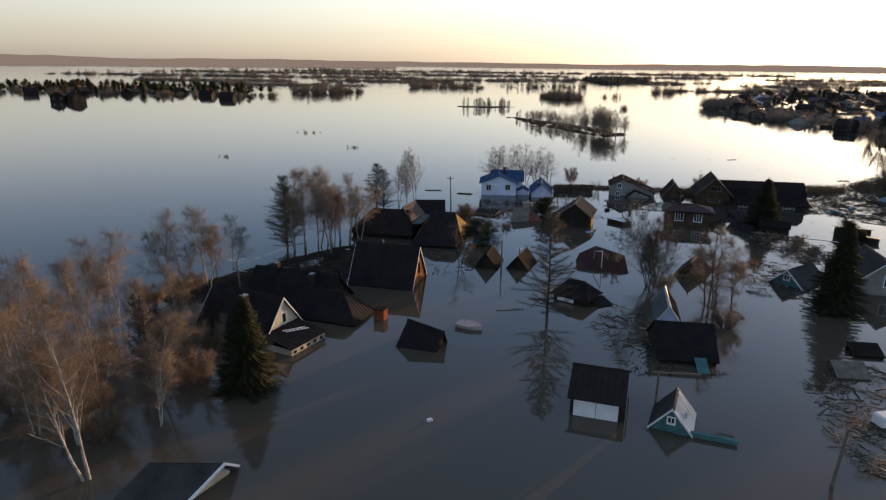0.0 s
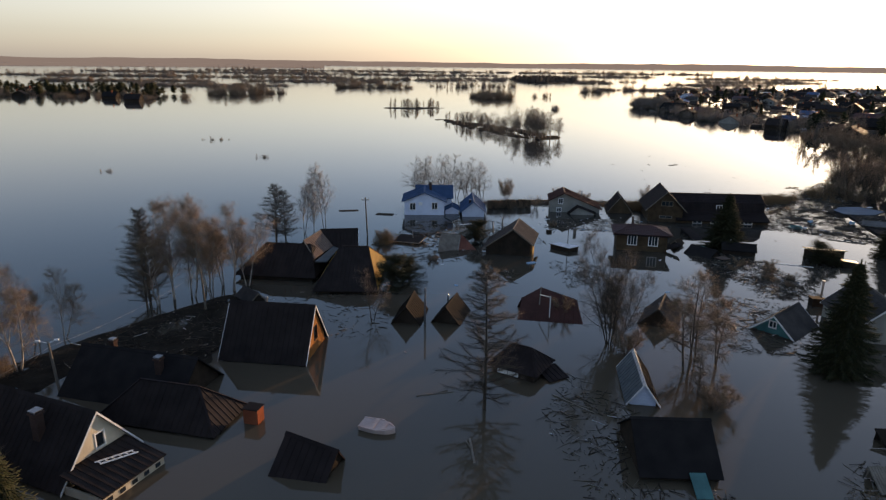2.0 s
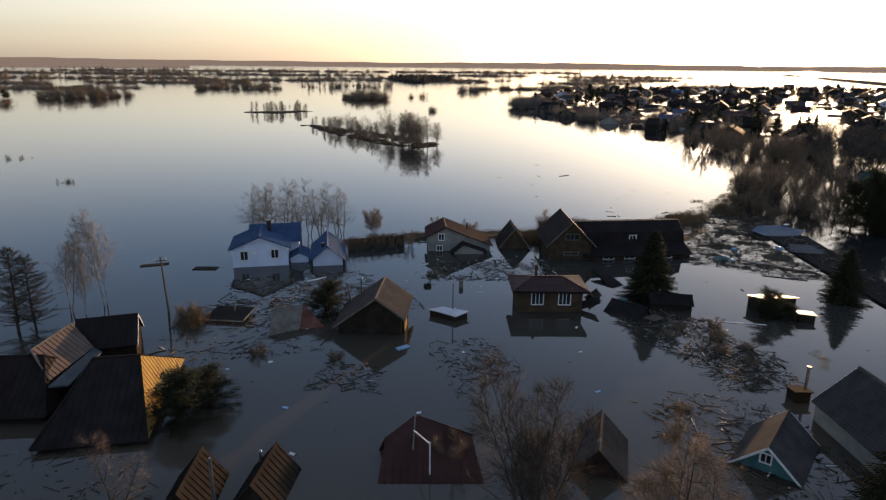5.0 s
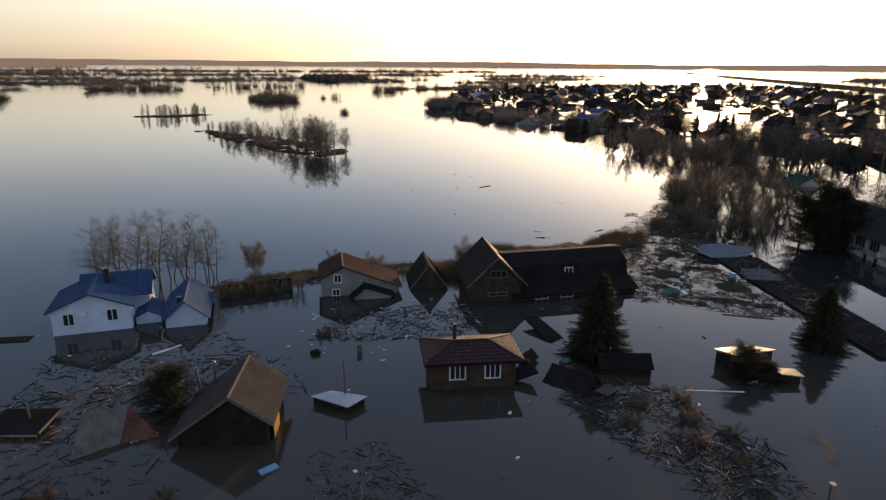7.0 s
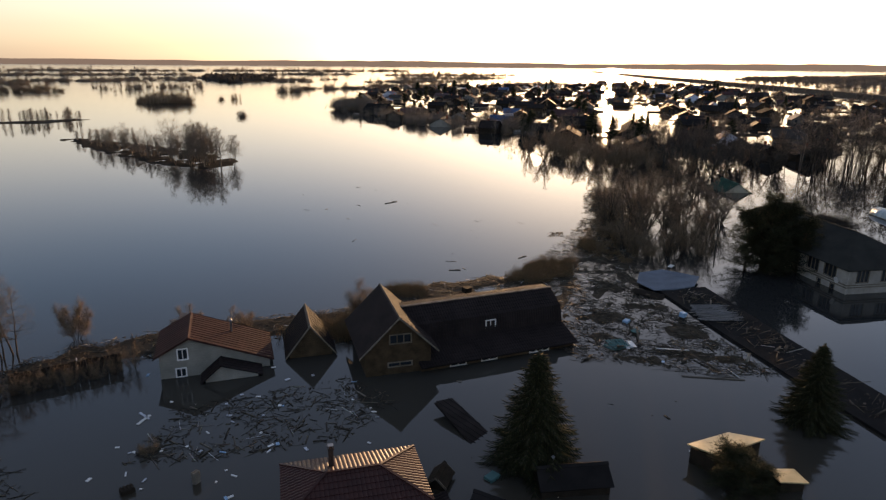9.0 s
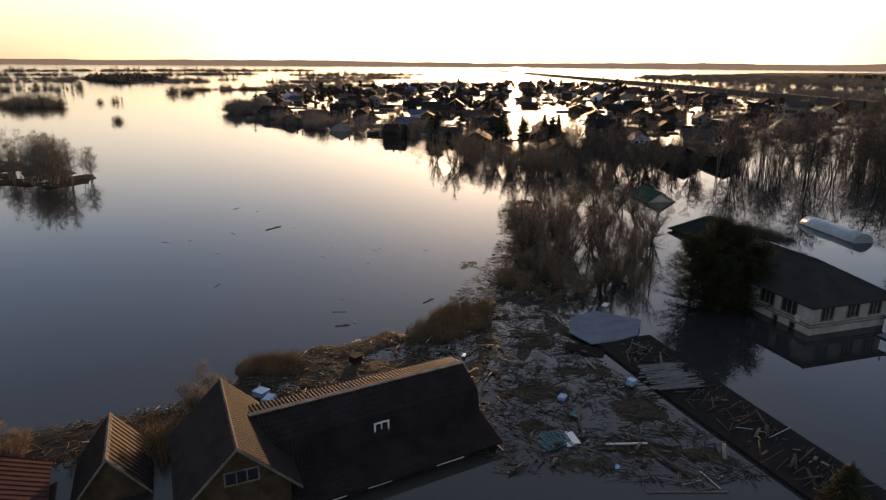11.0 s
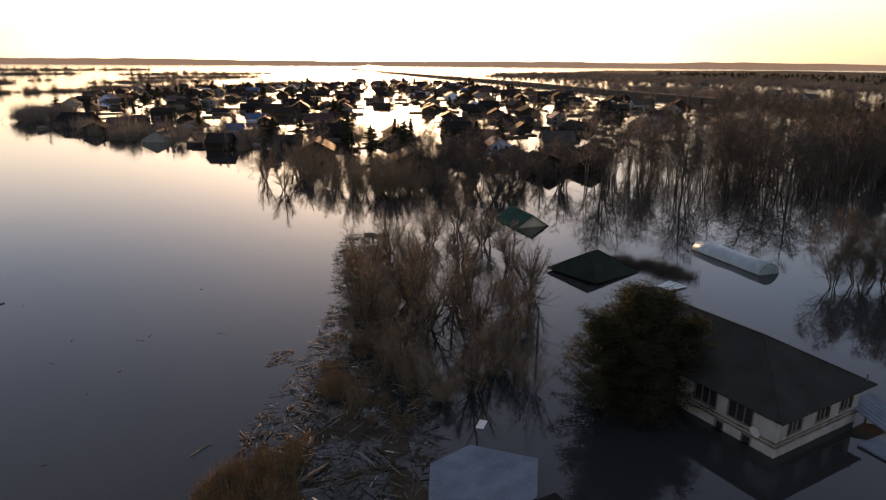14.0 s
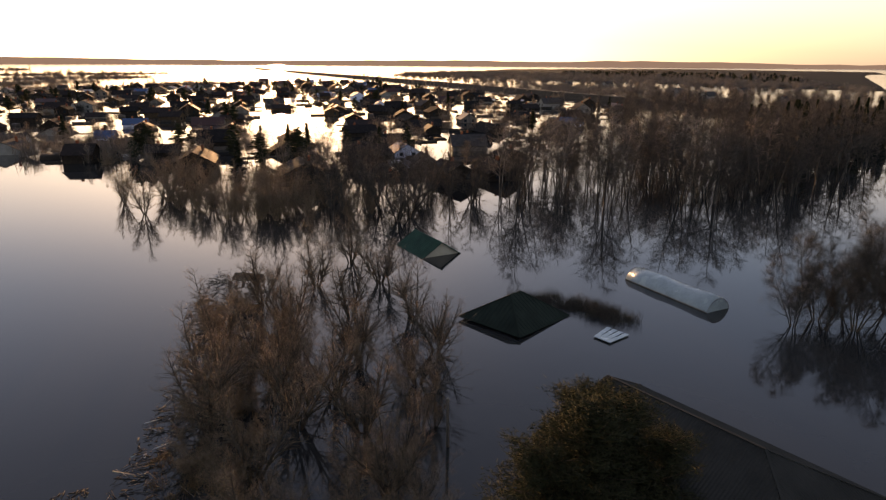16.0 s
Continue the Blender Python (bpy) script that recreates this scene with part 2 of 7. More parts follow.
DARK_BARK = surface("dark_bark", (0.110, 0.082, 0.062), (0.050, 0.037, 0.028), 0.95, fine=20, bump=0.9)
TWIG_RUST = islands("rust_brown_twigs", [(0, (0.15, 0.095, 0.062)), (0.5, (0.26, 0.170, 0.110)), (1, (0.40, 0.28, 0.19))])
TWIG_GREY = islands("grey_brown_twigs", [(0, (0.13, 0.098, 0.074)), (0.6, (0.23, 0.175, 0.135)), (1, (0.38, 0.30, 0.24))])
TWIG_PALE = islands("pale_birch_twigs", [(0, (0.20, 0.15, 0.12)), (0.5, (0.30, 0.235, 0.19)), (1, (0.46, 0.40, 0.34))])
TWIG_LARCH = islands("brown_larch_twigs", [(0, (0.055, 0.042, 0.033)), (0.6, (0.105, 0.080, 0.062)), (1, (0.19, 0.150, 0.118))])
TWIG_DARK = islands("dark_grey_twigs", [(0, (0.045, 0.036, 0.030)), (0.6, (0.090, 0.074, 0.062)), (1, (0.17, 0.145, 0.125))])
# golden sheen of the low sun put into the sheet's base colour
SUN_GOLD_SHEET = surface("sun_gold_sheet", (0.64, 0.50, 0.28), (0.46, 0.35, 0.19), 0.42, 0.0, fine=8, bump=0.12)
NEEDLES = islands("conifer_needles", [(0, (0.020, 0.024, 0.012)), (0.6, (0.040, 0.044, 0.020)), (1, (0.058, 0.056, 0.027))], 0.95)
REED = islands("dry_reed", [(0, (0.12, 0.068, 0.034)), (0.6, (0.20, 0.115, 0.058)), (1, (0.32, 0.21, 0.115))])
REED_DARK = islands("dark_wet_reed", [(0, (0.035, 0.028, 0.022)), (0.6, (0.070, 0.056, 0.044)), (1, (0.13, 0.105, 0.082))])
DRIFT = islands("driftwood_pieces", [(0, (0.040, 0.031, 0.024)), (0.55, (0.085, 0.066, 0.050)), (0.88, (0.16, 0.130, 0.102)), (0.965, (0.28, 0.245, 0.205)), (0.988, (0.66, 0.65, 0.63))])
FAR_WOOD_HAZE = surface("far_forest_haze", (0.022, 0.020, 0.020), (0.015, 0.014, 0.014), 1.0, fine=0.02, coarse=0.004, bump=0.0)
FAR_WOOD_HAZE.node_tree.nodes["Principled BSDF"].inputs["Emission Color"].default_value = (0.052, 0.050, 0.058, 1)   # distance haze put in as a faint even glow of the backdrop
FAR_WOOD_HAZE.node_tree.nodes["Principled BSDF"].inputs["Emission Strength"].default_value = 1.0


# ---- mesh helpers ----
def mesh_of(name, bm, mat):
    me = bpy.data.meshes.new(name)
    bm.normal_update()
    bm.to_mesh(me)
    bm.free()
    me.materials.append(mat)
    return me


def part(name, bm, mat, parent, label=""):
    ob = new(name, mesh_of(name, bm, mat))
    ob.parent = parent
    return tagged(ob, label)


def thing(name, label, category, x, y, z=0.0, yaw=0.0, group="", kind="", rx=0.0, ry=0.0):
    ob = new(name)
    ob.empty_display_size = 0.3
    ob.matrix_world = pose(x, y, z, rx, ry, yaw)
    return tagged(ob, label, category, group, kind)


def single(name, bm, mat, label, category, x, y, z=0.0, yaw=0.0, group="", kind="", rx=0.0, ry=0.0):
    ob = new(name, mesh_of(name, bm, mat))
    ob.matrix_world = pose(x, y, z, rx, ry, yaw)
    return tagged(ob, label, category, group, kind)


def box(bm, c, s, rz=0.0, rx=0.0, ry=0.0, bevel=0.0):
    m = pose(c[0], c[1], c[2], rx, ry, rz) @ Matrix.Diagonal((s[0], s[1], s[2], 1))
    vs = bmesh.ops.create_cube(bm, size=1.0, matrix=m)["verts"]
    if bevel:
        es = list({e for v in vs for e in v.link_edges})
        bmesh.ops.bevel(bm, geom=es, offset=bevel, segments=1, affect='EDGES')


def bar(bm, a, b, w, h=None):
    """A square bar from a to b."""
    a, b = Vector(a), Vector(b)
    d = b - a
    m = Matrix.Translation((a + b) / 2) @ d.to_track_quat('Y', 'Z').to_matrix().to_4x4() @ Matrix.Diagonal((w, d.length, h or w, 1))
    bmesh.ops.create_cube(bm, size=1.0, matrix=m)


def tube(bm, a, b, r0, r1=None, n=8):
    a, b = Vector(a), Vector(b)
    d = b - a
    m = Matrix.Translation((a + b) / 2) @ d.to_track_quat('Z', 'Y').to_matrix().to_4x4()
    bmesh.ops.create_cone(bm, cap_ends=True, segments=n, radius1=r0, radius2=r0 if r1 is None else r1, depth=d.length, matrix=m)


def slab(bm, pts, down):
    """A convex polygon given thickness along the vector down."""
    top = [bm.verts.new(Vector(p)) for p in pts]
    low = [bm.verts.new(Vector(p) + Vector(down)) for p in pts]
    bm.faces.new(top)
    bm.faces.new(low[::-1])
    for i in range(len(pts)):
        j = (i + 1) % len(pts)
        bm.faces.new((top[i], low[i], low[j], top[j]))
    bmesh.ops.recalc_face_normals(bm, faces=bm.faces[:])


def wall_panel(poly, holes, origin, udir, out, thick=0.14):
    """An upright wall of outline poly (along, up) with rectangular holes through it."""
    bm = bmesh.new()
    o, u, nrm = Vector(origin), Vector(udir), Vector(out)
    edges = []
    for loop in [poly] + [[(a, b), (c, b), (c, d), (a, d)] for a, b, c, d in holes]:
        vs = [bm.verts.new(o + u * p + Vector((0, 0, q))) for p, q in loop]
        edges += [bm.edges.new((vs[i], vs[(i + 1) % len(vs)])) for i in range(len(vs))]
    bmesh.ops.triangle_fill(bm, use_beauty=True, edges=edges)
    faces = bm.faces[:]
    ext = bmesh.ops.extrude_face_region(bm, geom=faces)
    bmesh.ops.translate(bm, vec=-nrm * thick, verts=[g for g in ext["geom"] if isinstance(g, bmesh.types.BMVert)])
    bmesh.ops.recalc_face_normals(bm, faces=bm.faces[:])
    return bm


def roof_face(pts, style="rib", thick=0.08):
    """A roof slope: pts[0] to pts[1] is the eave; convex outline. rib: seamed sheet; tile: pressed tile; slate: waves; flat."""
    bm = bmesh.new()
    p = [Vector(q) for q in pts]
    u = (p[1] - p[0]).normalized()
    nrm = u.cross(p[2] - p[1])
    if nrm.length < 1e-6:
        nrm = u.cross(p[-1] - p[0])
    nrm.normalize()
    if nrm.z < 0:
        nrm = -nrm
    v = nrm.cross(u)
    if v.dot(p[2] - p[0]) < 0:
        v = -v
    uv = [((q - p[0]).dot(u), (q - p[0]).dot(v)) for q in p]
    slab(bm, p, -nrm * thick)
    if style == "flat":
        return bm
    pitch, amp, cuts, step, lift = {"rib": (0.42, 0.035, (0.0, 0.86, 0.90, 0.96), 0, 0), "tile": (0.22, 0.035, (0.0, 0.25, 0.5, 0.75), 0.36, 0.03),
                                    "slate": (0.17, 0.03, (0.0, 0.5), 1.4, 0.015), "board": (0.16, 0.02, (0.0, 0.08, 0.92), 0, 0)}[style]
    prof = {"rib": (0, 0, 1, 1), "tile": (0, 0.75, 1, 0.75), "slate": (0, 1), "board": (0, 1, 1)}[style]
    u0, u1 = min(a for a, _ in uv), max(a for a, _ in uv)
    cols, k = [(u0 + 0.001, 0)], 0
    while True:
        for c, h in zip(cuts, prof):
            x = u0 + (k + c) * pitch
            if u0 + 0.001 < x < u1 - 0.001:
                cols.append((x, h))
        k += 1
        if u0 + k * pitch > u1:
            break
    cols.append((u1 - 0.001, 0))

    def span(x):
        hits = []
        for (a, b), (c, d) in zip(uv, uv[1:] + uv[:1]):
            if abs(c - a) > 1e-9 and min(a, c) - 1e-6 <= x <= max(a, c) + 1e-6:
                hits.append(b + (d - b) * (x - a) / (c - a))
        return min(hits), max(hits)
    vmax = max(b for _, b in uv)
    levels = [0.0, 1e9]
    if step:
        levels = []
        for j in range(int(vmax / step) + 1):
            levels += [(j * step, 1.0), (j * step + step * 0.97, 0.0)]
    else:
        levels = [(0.0, 0.0), (vmax, 0.0)]
    grid = []
    for x, h in cols:
        lo, hi = span(x)
        grid.append([bm.verts.new(p[0] + u * x + v * min(max(y, lo), hi) + nrm * (0.004 + amp * h + lift * s)) for y, s in levels])
    for a, b in zip(grid, grid[1:]):
        for i in range(len(levels) - 1):
            try:
                bm.faces.new((a[i], b[i], b[i + 1], a[i + 1]))
            except ValueError:
                pass
    return bm


def window(parent, at, udir, out, w, h, trim, cols=2, casing=0.09, rows=1):
    """A window at the centre 'at' of its opening: casing and glazing bars, with the pane set back."""
    u, nrm, c = Vector(udir), Vector(out), Vector(at)
    z = Vector((0, 0, 1))
    bm = bmesh.new()

    def strip(a, b, t, bm):
        d = (b - a).normalized()
        side = nrm.cross(d)
        slab(bm, [a + side * t / 2 + nrm * 0.03, b + side * t / 2 + nrm * 0.03, b - side * t / 2 + nrm * 0.03, a - side * t / 2 + nrm * 0.03], -nrm * 0.1)
    hw, hh = w / 2, h / 2
    ring = [[c + u * sx * (hw + e) + z * sz * (hh + e) + nrm * q for sx, sz in ((-1, -1), (1, -1), (1, 1), (-1, 1))] for e, q in ((0, -0.08), (0, 0.03), (casing, 0.03), (casing, -0.08))]
    ring = [[bm.verts.new(p) for p in row] for row in ring]
    for i in range(4):
        for j in range(4):
            k = (j + 1) % 4
            bm.faces.new((ring[i][j], ring[i][k], ring[(i + 1) % 4][k], ring[(i + 1) % 4][j]))
    fr = part("window", bm, trim, parent)
    bm = bmesh.new()
    q = c - nrm * 0.07
    slab(bm, [q - u * hw - z * hh, q + u * hw - z * hh, q + u * hw + z * hh, q - u * hw + z * hh], -nrm * 0.02)
    part("pane", bm, GLASS, fr)
    for i in range(1, cols):
        q = c + u * (w * i / cols - hw) - nrm * 0.02
        bm = bmesh.new()
        strip(q - z * hh, q + z * hh, 0.06, bm)
        part("glazing_bar", bm, trim, fr)
    return fr


FACES = {"f": ((1, 0, 0), (0, -1, 0)), "b": ((-1, 0, 0), (0, 1, 0)), "r": ((0, 1, 0), (1, 0, 0)), "l": ((0, -1, 0), (-1, 0, 0))}


def openings(house, wins, face, origin, trim):
    u, o = Vector(FACES[face][0]), Vector(FACES[face][1])
    holes = []
    for fc, s, z, w, h, cols in wins:
        if fc == face:
            holes.append((s - w / 2, z - h / 2, s + w / 2, z + h / 2))
            window(house, Vector(origin) + u * s + Vector((0, 0, z)), u, o, w, h, trim, cols)
    return holes


def gable_house(name, label, x, y, yaw, w, l, eave, ridge, wall, roof, trim=None, style="rib", over=0.35, end=0.3, wins=(), chimney=(), off=0.0, eave_r=None,
                gable_wall=None, rx=0.0, ry=0.0, low=-0.9, z=0.0, roof_r=None, wintrim=None, cat="house", ridge_mat=None, group=""):
    """Ridge along local y, front gable towards local -y; w across, off shifts the ridge; eave_r: the eave on +x when it differs."""
    ho = thing(name, label, cat, x, y, z, yaw, group, rx=rx, ry=ry)
    er = eave if eave_r is None else eave_r
    a, b = w / 2, l / 2
    wt = wintrim or WHITE_PAINT
    gw = gable_wall or wall
    for fc, yy in (("f", -b), ("b", b)):
        el, e2, of = (eave, er, off) if fc == "f" else (er, eave, -off)
        poly = [(-a, low), (a, low), (a, e2), (of, ridge), (-a, el)]
        if e2 <= low + 0.05: poly.pop(2)
        part("gable_wall", wall_panel(poly, openings(ho, wins, fc, (0, yy, 0), wt), (0, yy, 0), FACES[fc][0], FACES[fc][1]), gw, ho)
    for fc, xx, ee in (("l", -a, eave), ("r", a, er)):
        if ee > low + 0.1:
            part("side_wall", wall_panel([(-b + 0.15, low), (b - 0.15, low), (b - 0.15, ee - 0.02), (-b + 0.15, ee - 0.02)], openings(ho, wins, fc, (xx, 0, 0), wt), (xx, 0, 0), FACES[fc][0], FACES[fc][1]), wall, ho)
    sl, sr = (ridge - eave) / (a + off), (ridge - er) / (a - off)
    up = 0.10
    top = ridge + up
    for sgn, ee, s, mt in ((-1, eave, sl, roof), (1, er, sr, roof_r or roof)):
        xe, ze = sgn * (a + over), ee - s * over + up
        pts = [(xe, -b - end, ze), (xe, b + end, ze), (off, b + end, top), (off, -b - end, top)]
        part("roof_slope", roof_face(pts, style), mt, ho)
    bm = bmesh.new()
    slab(bm, [(off - 0.14, -b - end - 0.03, top + 0.035 - 0.14 * sl), (off, -b - end - 0.03, top + 0.06), (off, b + end + 0.03, top + 0.06), (off - 0.14, b + end + 0.03, top + 0.035 - 0.14 * sl)], (0, 0, -0.03))
    slab(bm, [(off, -b - end - 0.03, top + 0.06), (off + 0.14, -b - end - 0.03, top + 0.035 - 0.14 * sr), (off + 0.14, b + end + 0.03, top + 0.035 - 0.14 * sr), (off, b + end + 0.03, top + 0.06)], (0, 0, -0.03))
    part("ridge_cap", bm, ridge_mat or roof, ho)
    if trim:
        for yy in (-b - end - 0.03, b + end):
            for sgn, ee, s in ((-1, eave, sl), (1, er, sr)):
                bm = bmesh.new()
                xe, ze = sgn * (a + over), ee - s * over + up
                slab(bm, [(xe, yy, ze + 0.02), (off, yy, top + 0.02), (off, yy + 0.03, top + 0.02), (xe, yy + 0.03, ze + 0.02)], (0, 0, -0.17))
                part("barge_board", bm, trim, ho)
    for cx, cy, cz, s, h, mt in chimney:
        chimney_on(ho, cx, cy, cz, s, h, mt)
    return ho


def chimney_on(ho, cx, cy, cz, s, h, mt):
    bm = bmesh.new()
    if mt is STEEL:
        tube(bm, (cx, cy, cz - 0.5), (cx, cy, cz + h), s / 2, n=10)
    else:
        box(bm, (cx, cy, cz + h / 2 - 0.3), (s, s, h + 0.6), bevel=0.02)
        box(bm, (cx, cy, cz + h - 0.06), (s * 1.25, s * 1.25, 0.1))
    ch = part("chimney", bm, mt, ho)
    bm = bmesh.new()
    if mt is STEEL:
        tube(bm, (cx, cy, cz + h), (cx, cy, cz + h + 0.12), s * 0.9, 0.02, n=10)
    else:
        box(bm, (cx, cy, cz + h + 0.12), (s * 1.1, s * 1.1, 0.03))
        for q in (-1, 1):
            box(bm, (cx + q * s * 0.4, cy, cz + h + 0.05), (0.04, s * 0.8, 0.12))
    part("chimney_cap", bm, STEEL, ch)


def hip_house(name, label, x, y, yaw, w, l, eave, ridge, rl, wall, roof, style="rib", over=0.4, wins=(), chimney=(), low=-0.9, trim=None, shift=0.0, end_mat=None, wintrim=None, cat="house", rx=0.0, ry=0.0, ridge_mat=None, group=""):
    """Ridge of length rl along local x (centre shifted by shift); w along x, l along y."""
    ho = thing(name, label, cat, x, y, 0, yaw, group, rx=rx, ry=ry)
    a, b = w / 2, l / 2
    wt = wintrim or WHITE_PAINT
    if eave > low + 0.1:
        for fc, o, half in (("f", (0, -b, 0), a), ("b", (0, b, 0), a), ("l", (-a, 0, 0), b - 0.15), ("r", (a, 0, 0), b - 0.15)):
            part("wall", wall_panel([(-half, low), (half, low), (half, eave), (-half, eave)], openings(ho, wins, fc, o, wt), o, FACES[fc][0], FACES[fc][1]), wall, ho)
    A, B, e = a + over, b + over, eave + 0.06 - 0.25 * over
    r0, r1 = (shift - rl / 2, 0, ridge), (shift + rl / 2, 0, ridge)
    part("roof_slope", roof_face([(-A, -B, e), (A, -B, e), r1, r0], style), roof, ho)
    part("roof_slope", roof_face([(A, B, e), (-A, B, e), r0, r1], style), roof, ho)
    part("roof_hip", roof_face([(A, -B, e), (A, B, e), r1], style), end_mat or roof, ho)
    part("roof_hip", roof_face([(-A, B, e), (-A, -B, e), r0], style), end_mat or roof, ho)
    for q, c in ((r0, (-A, -B, e)), (r0, (-A, B, e)), (r1, (A, -B, e)), (r1, (A, B, e)), (r0, r1)):
        bm = bmesh.new()
        bar(bm, Vector(q) + Vector((0, 0, 0.05)), Vector(c) + Vector((0, 0, 0.05)), 0.14, 0.05)
        part("ridge_cap", bm, ridge_mat or roof, ho)
    if trim:
        for p, q in (((-A, -B), (A, -B)), ((A, -B), (A, B)), ((A, B), (-A, B)), ((-A, B), (-A, -B))):
            bm = bmesh.new()
            bar(bm, (*p, e - 0.12), (*q, e - 0.12), 0.04, 0.14)
            part("fascia", bm, trim, ho)
    for c in chimney:
        chimney_on(ho, *c)
    return ho


# ---- plants: meshes from tapering segments ----
def cones(segs, sides=3):
    """Vertices and triangles of tapering prisms; each segment is p0(3) p1(3) r0 r1."""
    s = np.asarray(segs, float)
    p0, p1, r0, r1 = s[:, 0:3], s[:, 3:6], s[:, 6], s[:, 7]
    d = p1 - p0
    d /= np.maximum(np.linalg.norm(d, axis=1, keepdims=True), 1e-9)
    ref = np.where(np.abs(d[:, 2:3]) > 0.9, np.array([[1.0, 0, 0]]), np.array([[0, 0, 1.0]]))
    a = np.cross(d, ref)
    a /= np.linalg.norm(a, axis=1, keepdims=True)
    b = np.cross(d, a)
    V, F = [], []
    n = len(s)
    for ring, (p, r) in enumerate(((p0, r0), (p1, r1))):
        for k in range(sides):
            t = 2 * math.pi * k / sides
            V.append(p + (a * math.cos(t) + b * math.sin(t)) * r[:, None])
    V = np.stack(V, 1).reshape(-1, 3)
    base = np.arange(n)[:, None] * (2 * sides)
    for k in range(sides):
        j = (k + 1) % sides
        F.append(np.concatenate([base + k, base + j, base + sides + j], 1))
        F.append(np.concatenate([base + k, base + sides + j, base + sides + k], 1))
    return V, np.concatenate(F)


def spikes(segs):
    """The same with a pointed end: four vertices, three triangles each."""
    s = np.asarray(segs, float)
    p0, p1, r0 = s[:, 0:3], s[:, 3:6], s[:, 6]
    d = p1 - p0
    d /= np.maximum(np.linalg.norm(d, axis=1, keepdims=True), 1e-9)
    ref = np.where(np.abs(d[:, 2:3]) > 0.9, np.array([[1.0, 0, 0]]), np.array([[0, 0, 1.0]]))
    a = np.cross(d, ref)
    a /= np.linalg.norm(a, axis=1, keepdims=True)
    b = np.cross(d, a)
    V = [p0 + (a * math.cos(2.0944 * k) + b * math.sin(2.0944 * k)) * r0[:, None] for k in range(3)] + [p1]
    V = np.stack(V, 1).reshape(-1, 3)
    base = np.arange(len(s))[:, None] * 4
    return V, np.concatenate([np.concatenate([base + k, base + (k + 1) % 3, base + 3], 1) for k in range(3)])


def join(parts):
    V, F, n = [], [], 0
    for v, f in parts:
        V.append(v)
        F.append(f + n)
        n += len(v)
    return np.concatenate(V), np.concatenate(F)


def tri_mesh(name, VF, mat):
    V, F = VF
    me = bpy.data.meshes.new(name)
    me.vertices.add(len(V))
    me.vertices.foreach_set("co", np.ascontiguousarray(V, dtype=np.float32).ravel())
    me.loops.add(len(F) * 3)
    me.loops.foreach_set("vertex_index", np.ascontiguousarray(F, dtype=np.int32).ravel())
    me.polygons.add(len(F))
    me.polygons.foreach_set("loop_start", np.arange(0, len(F) * 3, 3, dtype=np.int32))
    me.update(calc_edges=True)
    me.materials.append(mat)
    return me


def rot_to(d, rng, tilt, spin):
    """A direction tilted from d by 'tilt' radians, at the angle spin round it."""
    d = d / np.linalg.norm(d)
    ref = np.array([1.0, 0, 0]) if abs(d[2]) > 0.9 else np.array([0, 0, 1.0])
    a = np.cross(d, ref)
    a /= np.linalg.norm(a)
    b = np.cross(d, a)
    return d * math.cos(tilt) + (a * math.cos(spin) + b * math.sin(spin)) * math.sin(tilt)


def limb(rng, p, d, length, r, n, wob, out, up=0.0):
    """A crooked limb of n segments; returns its joints with their directions and radii."""
    pts = []
    for i in range(n):
        d = d + rng.normal(0, wob, 3) + np.array([0, 0, up])
        d /= np.linalg.norm(d)
        q = p + d * length / n
        r2 = r * (1 - 0.8 * (i + 1) / n)
        out.append([*p, *q, r * (1 - 0.8 * i / n), max(r2, 0.004)])
        pts.append((q, d.copy(), r2))
        p = q
    return pts


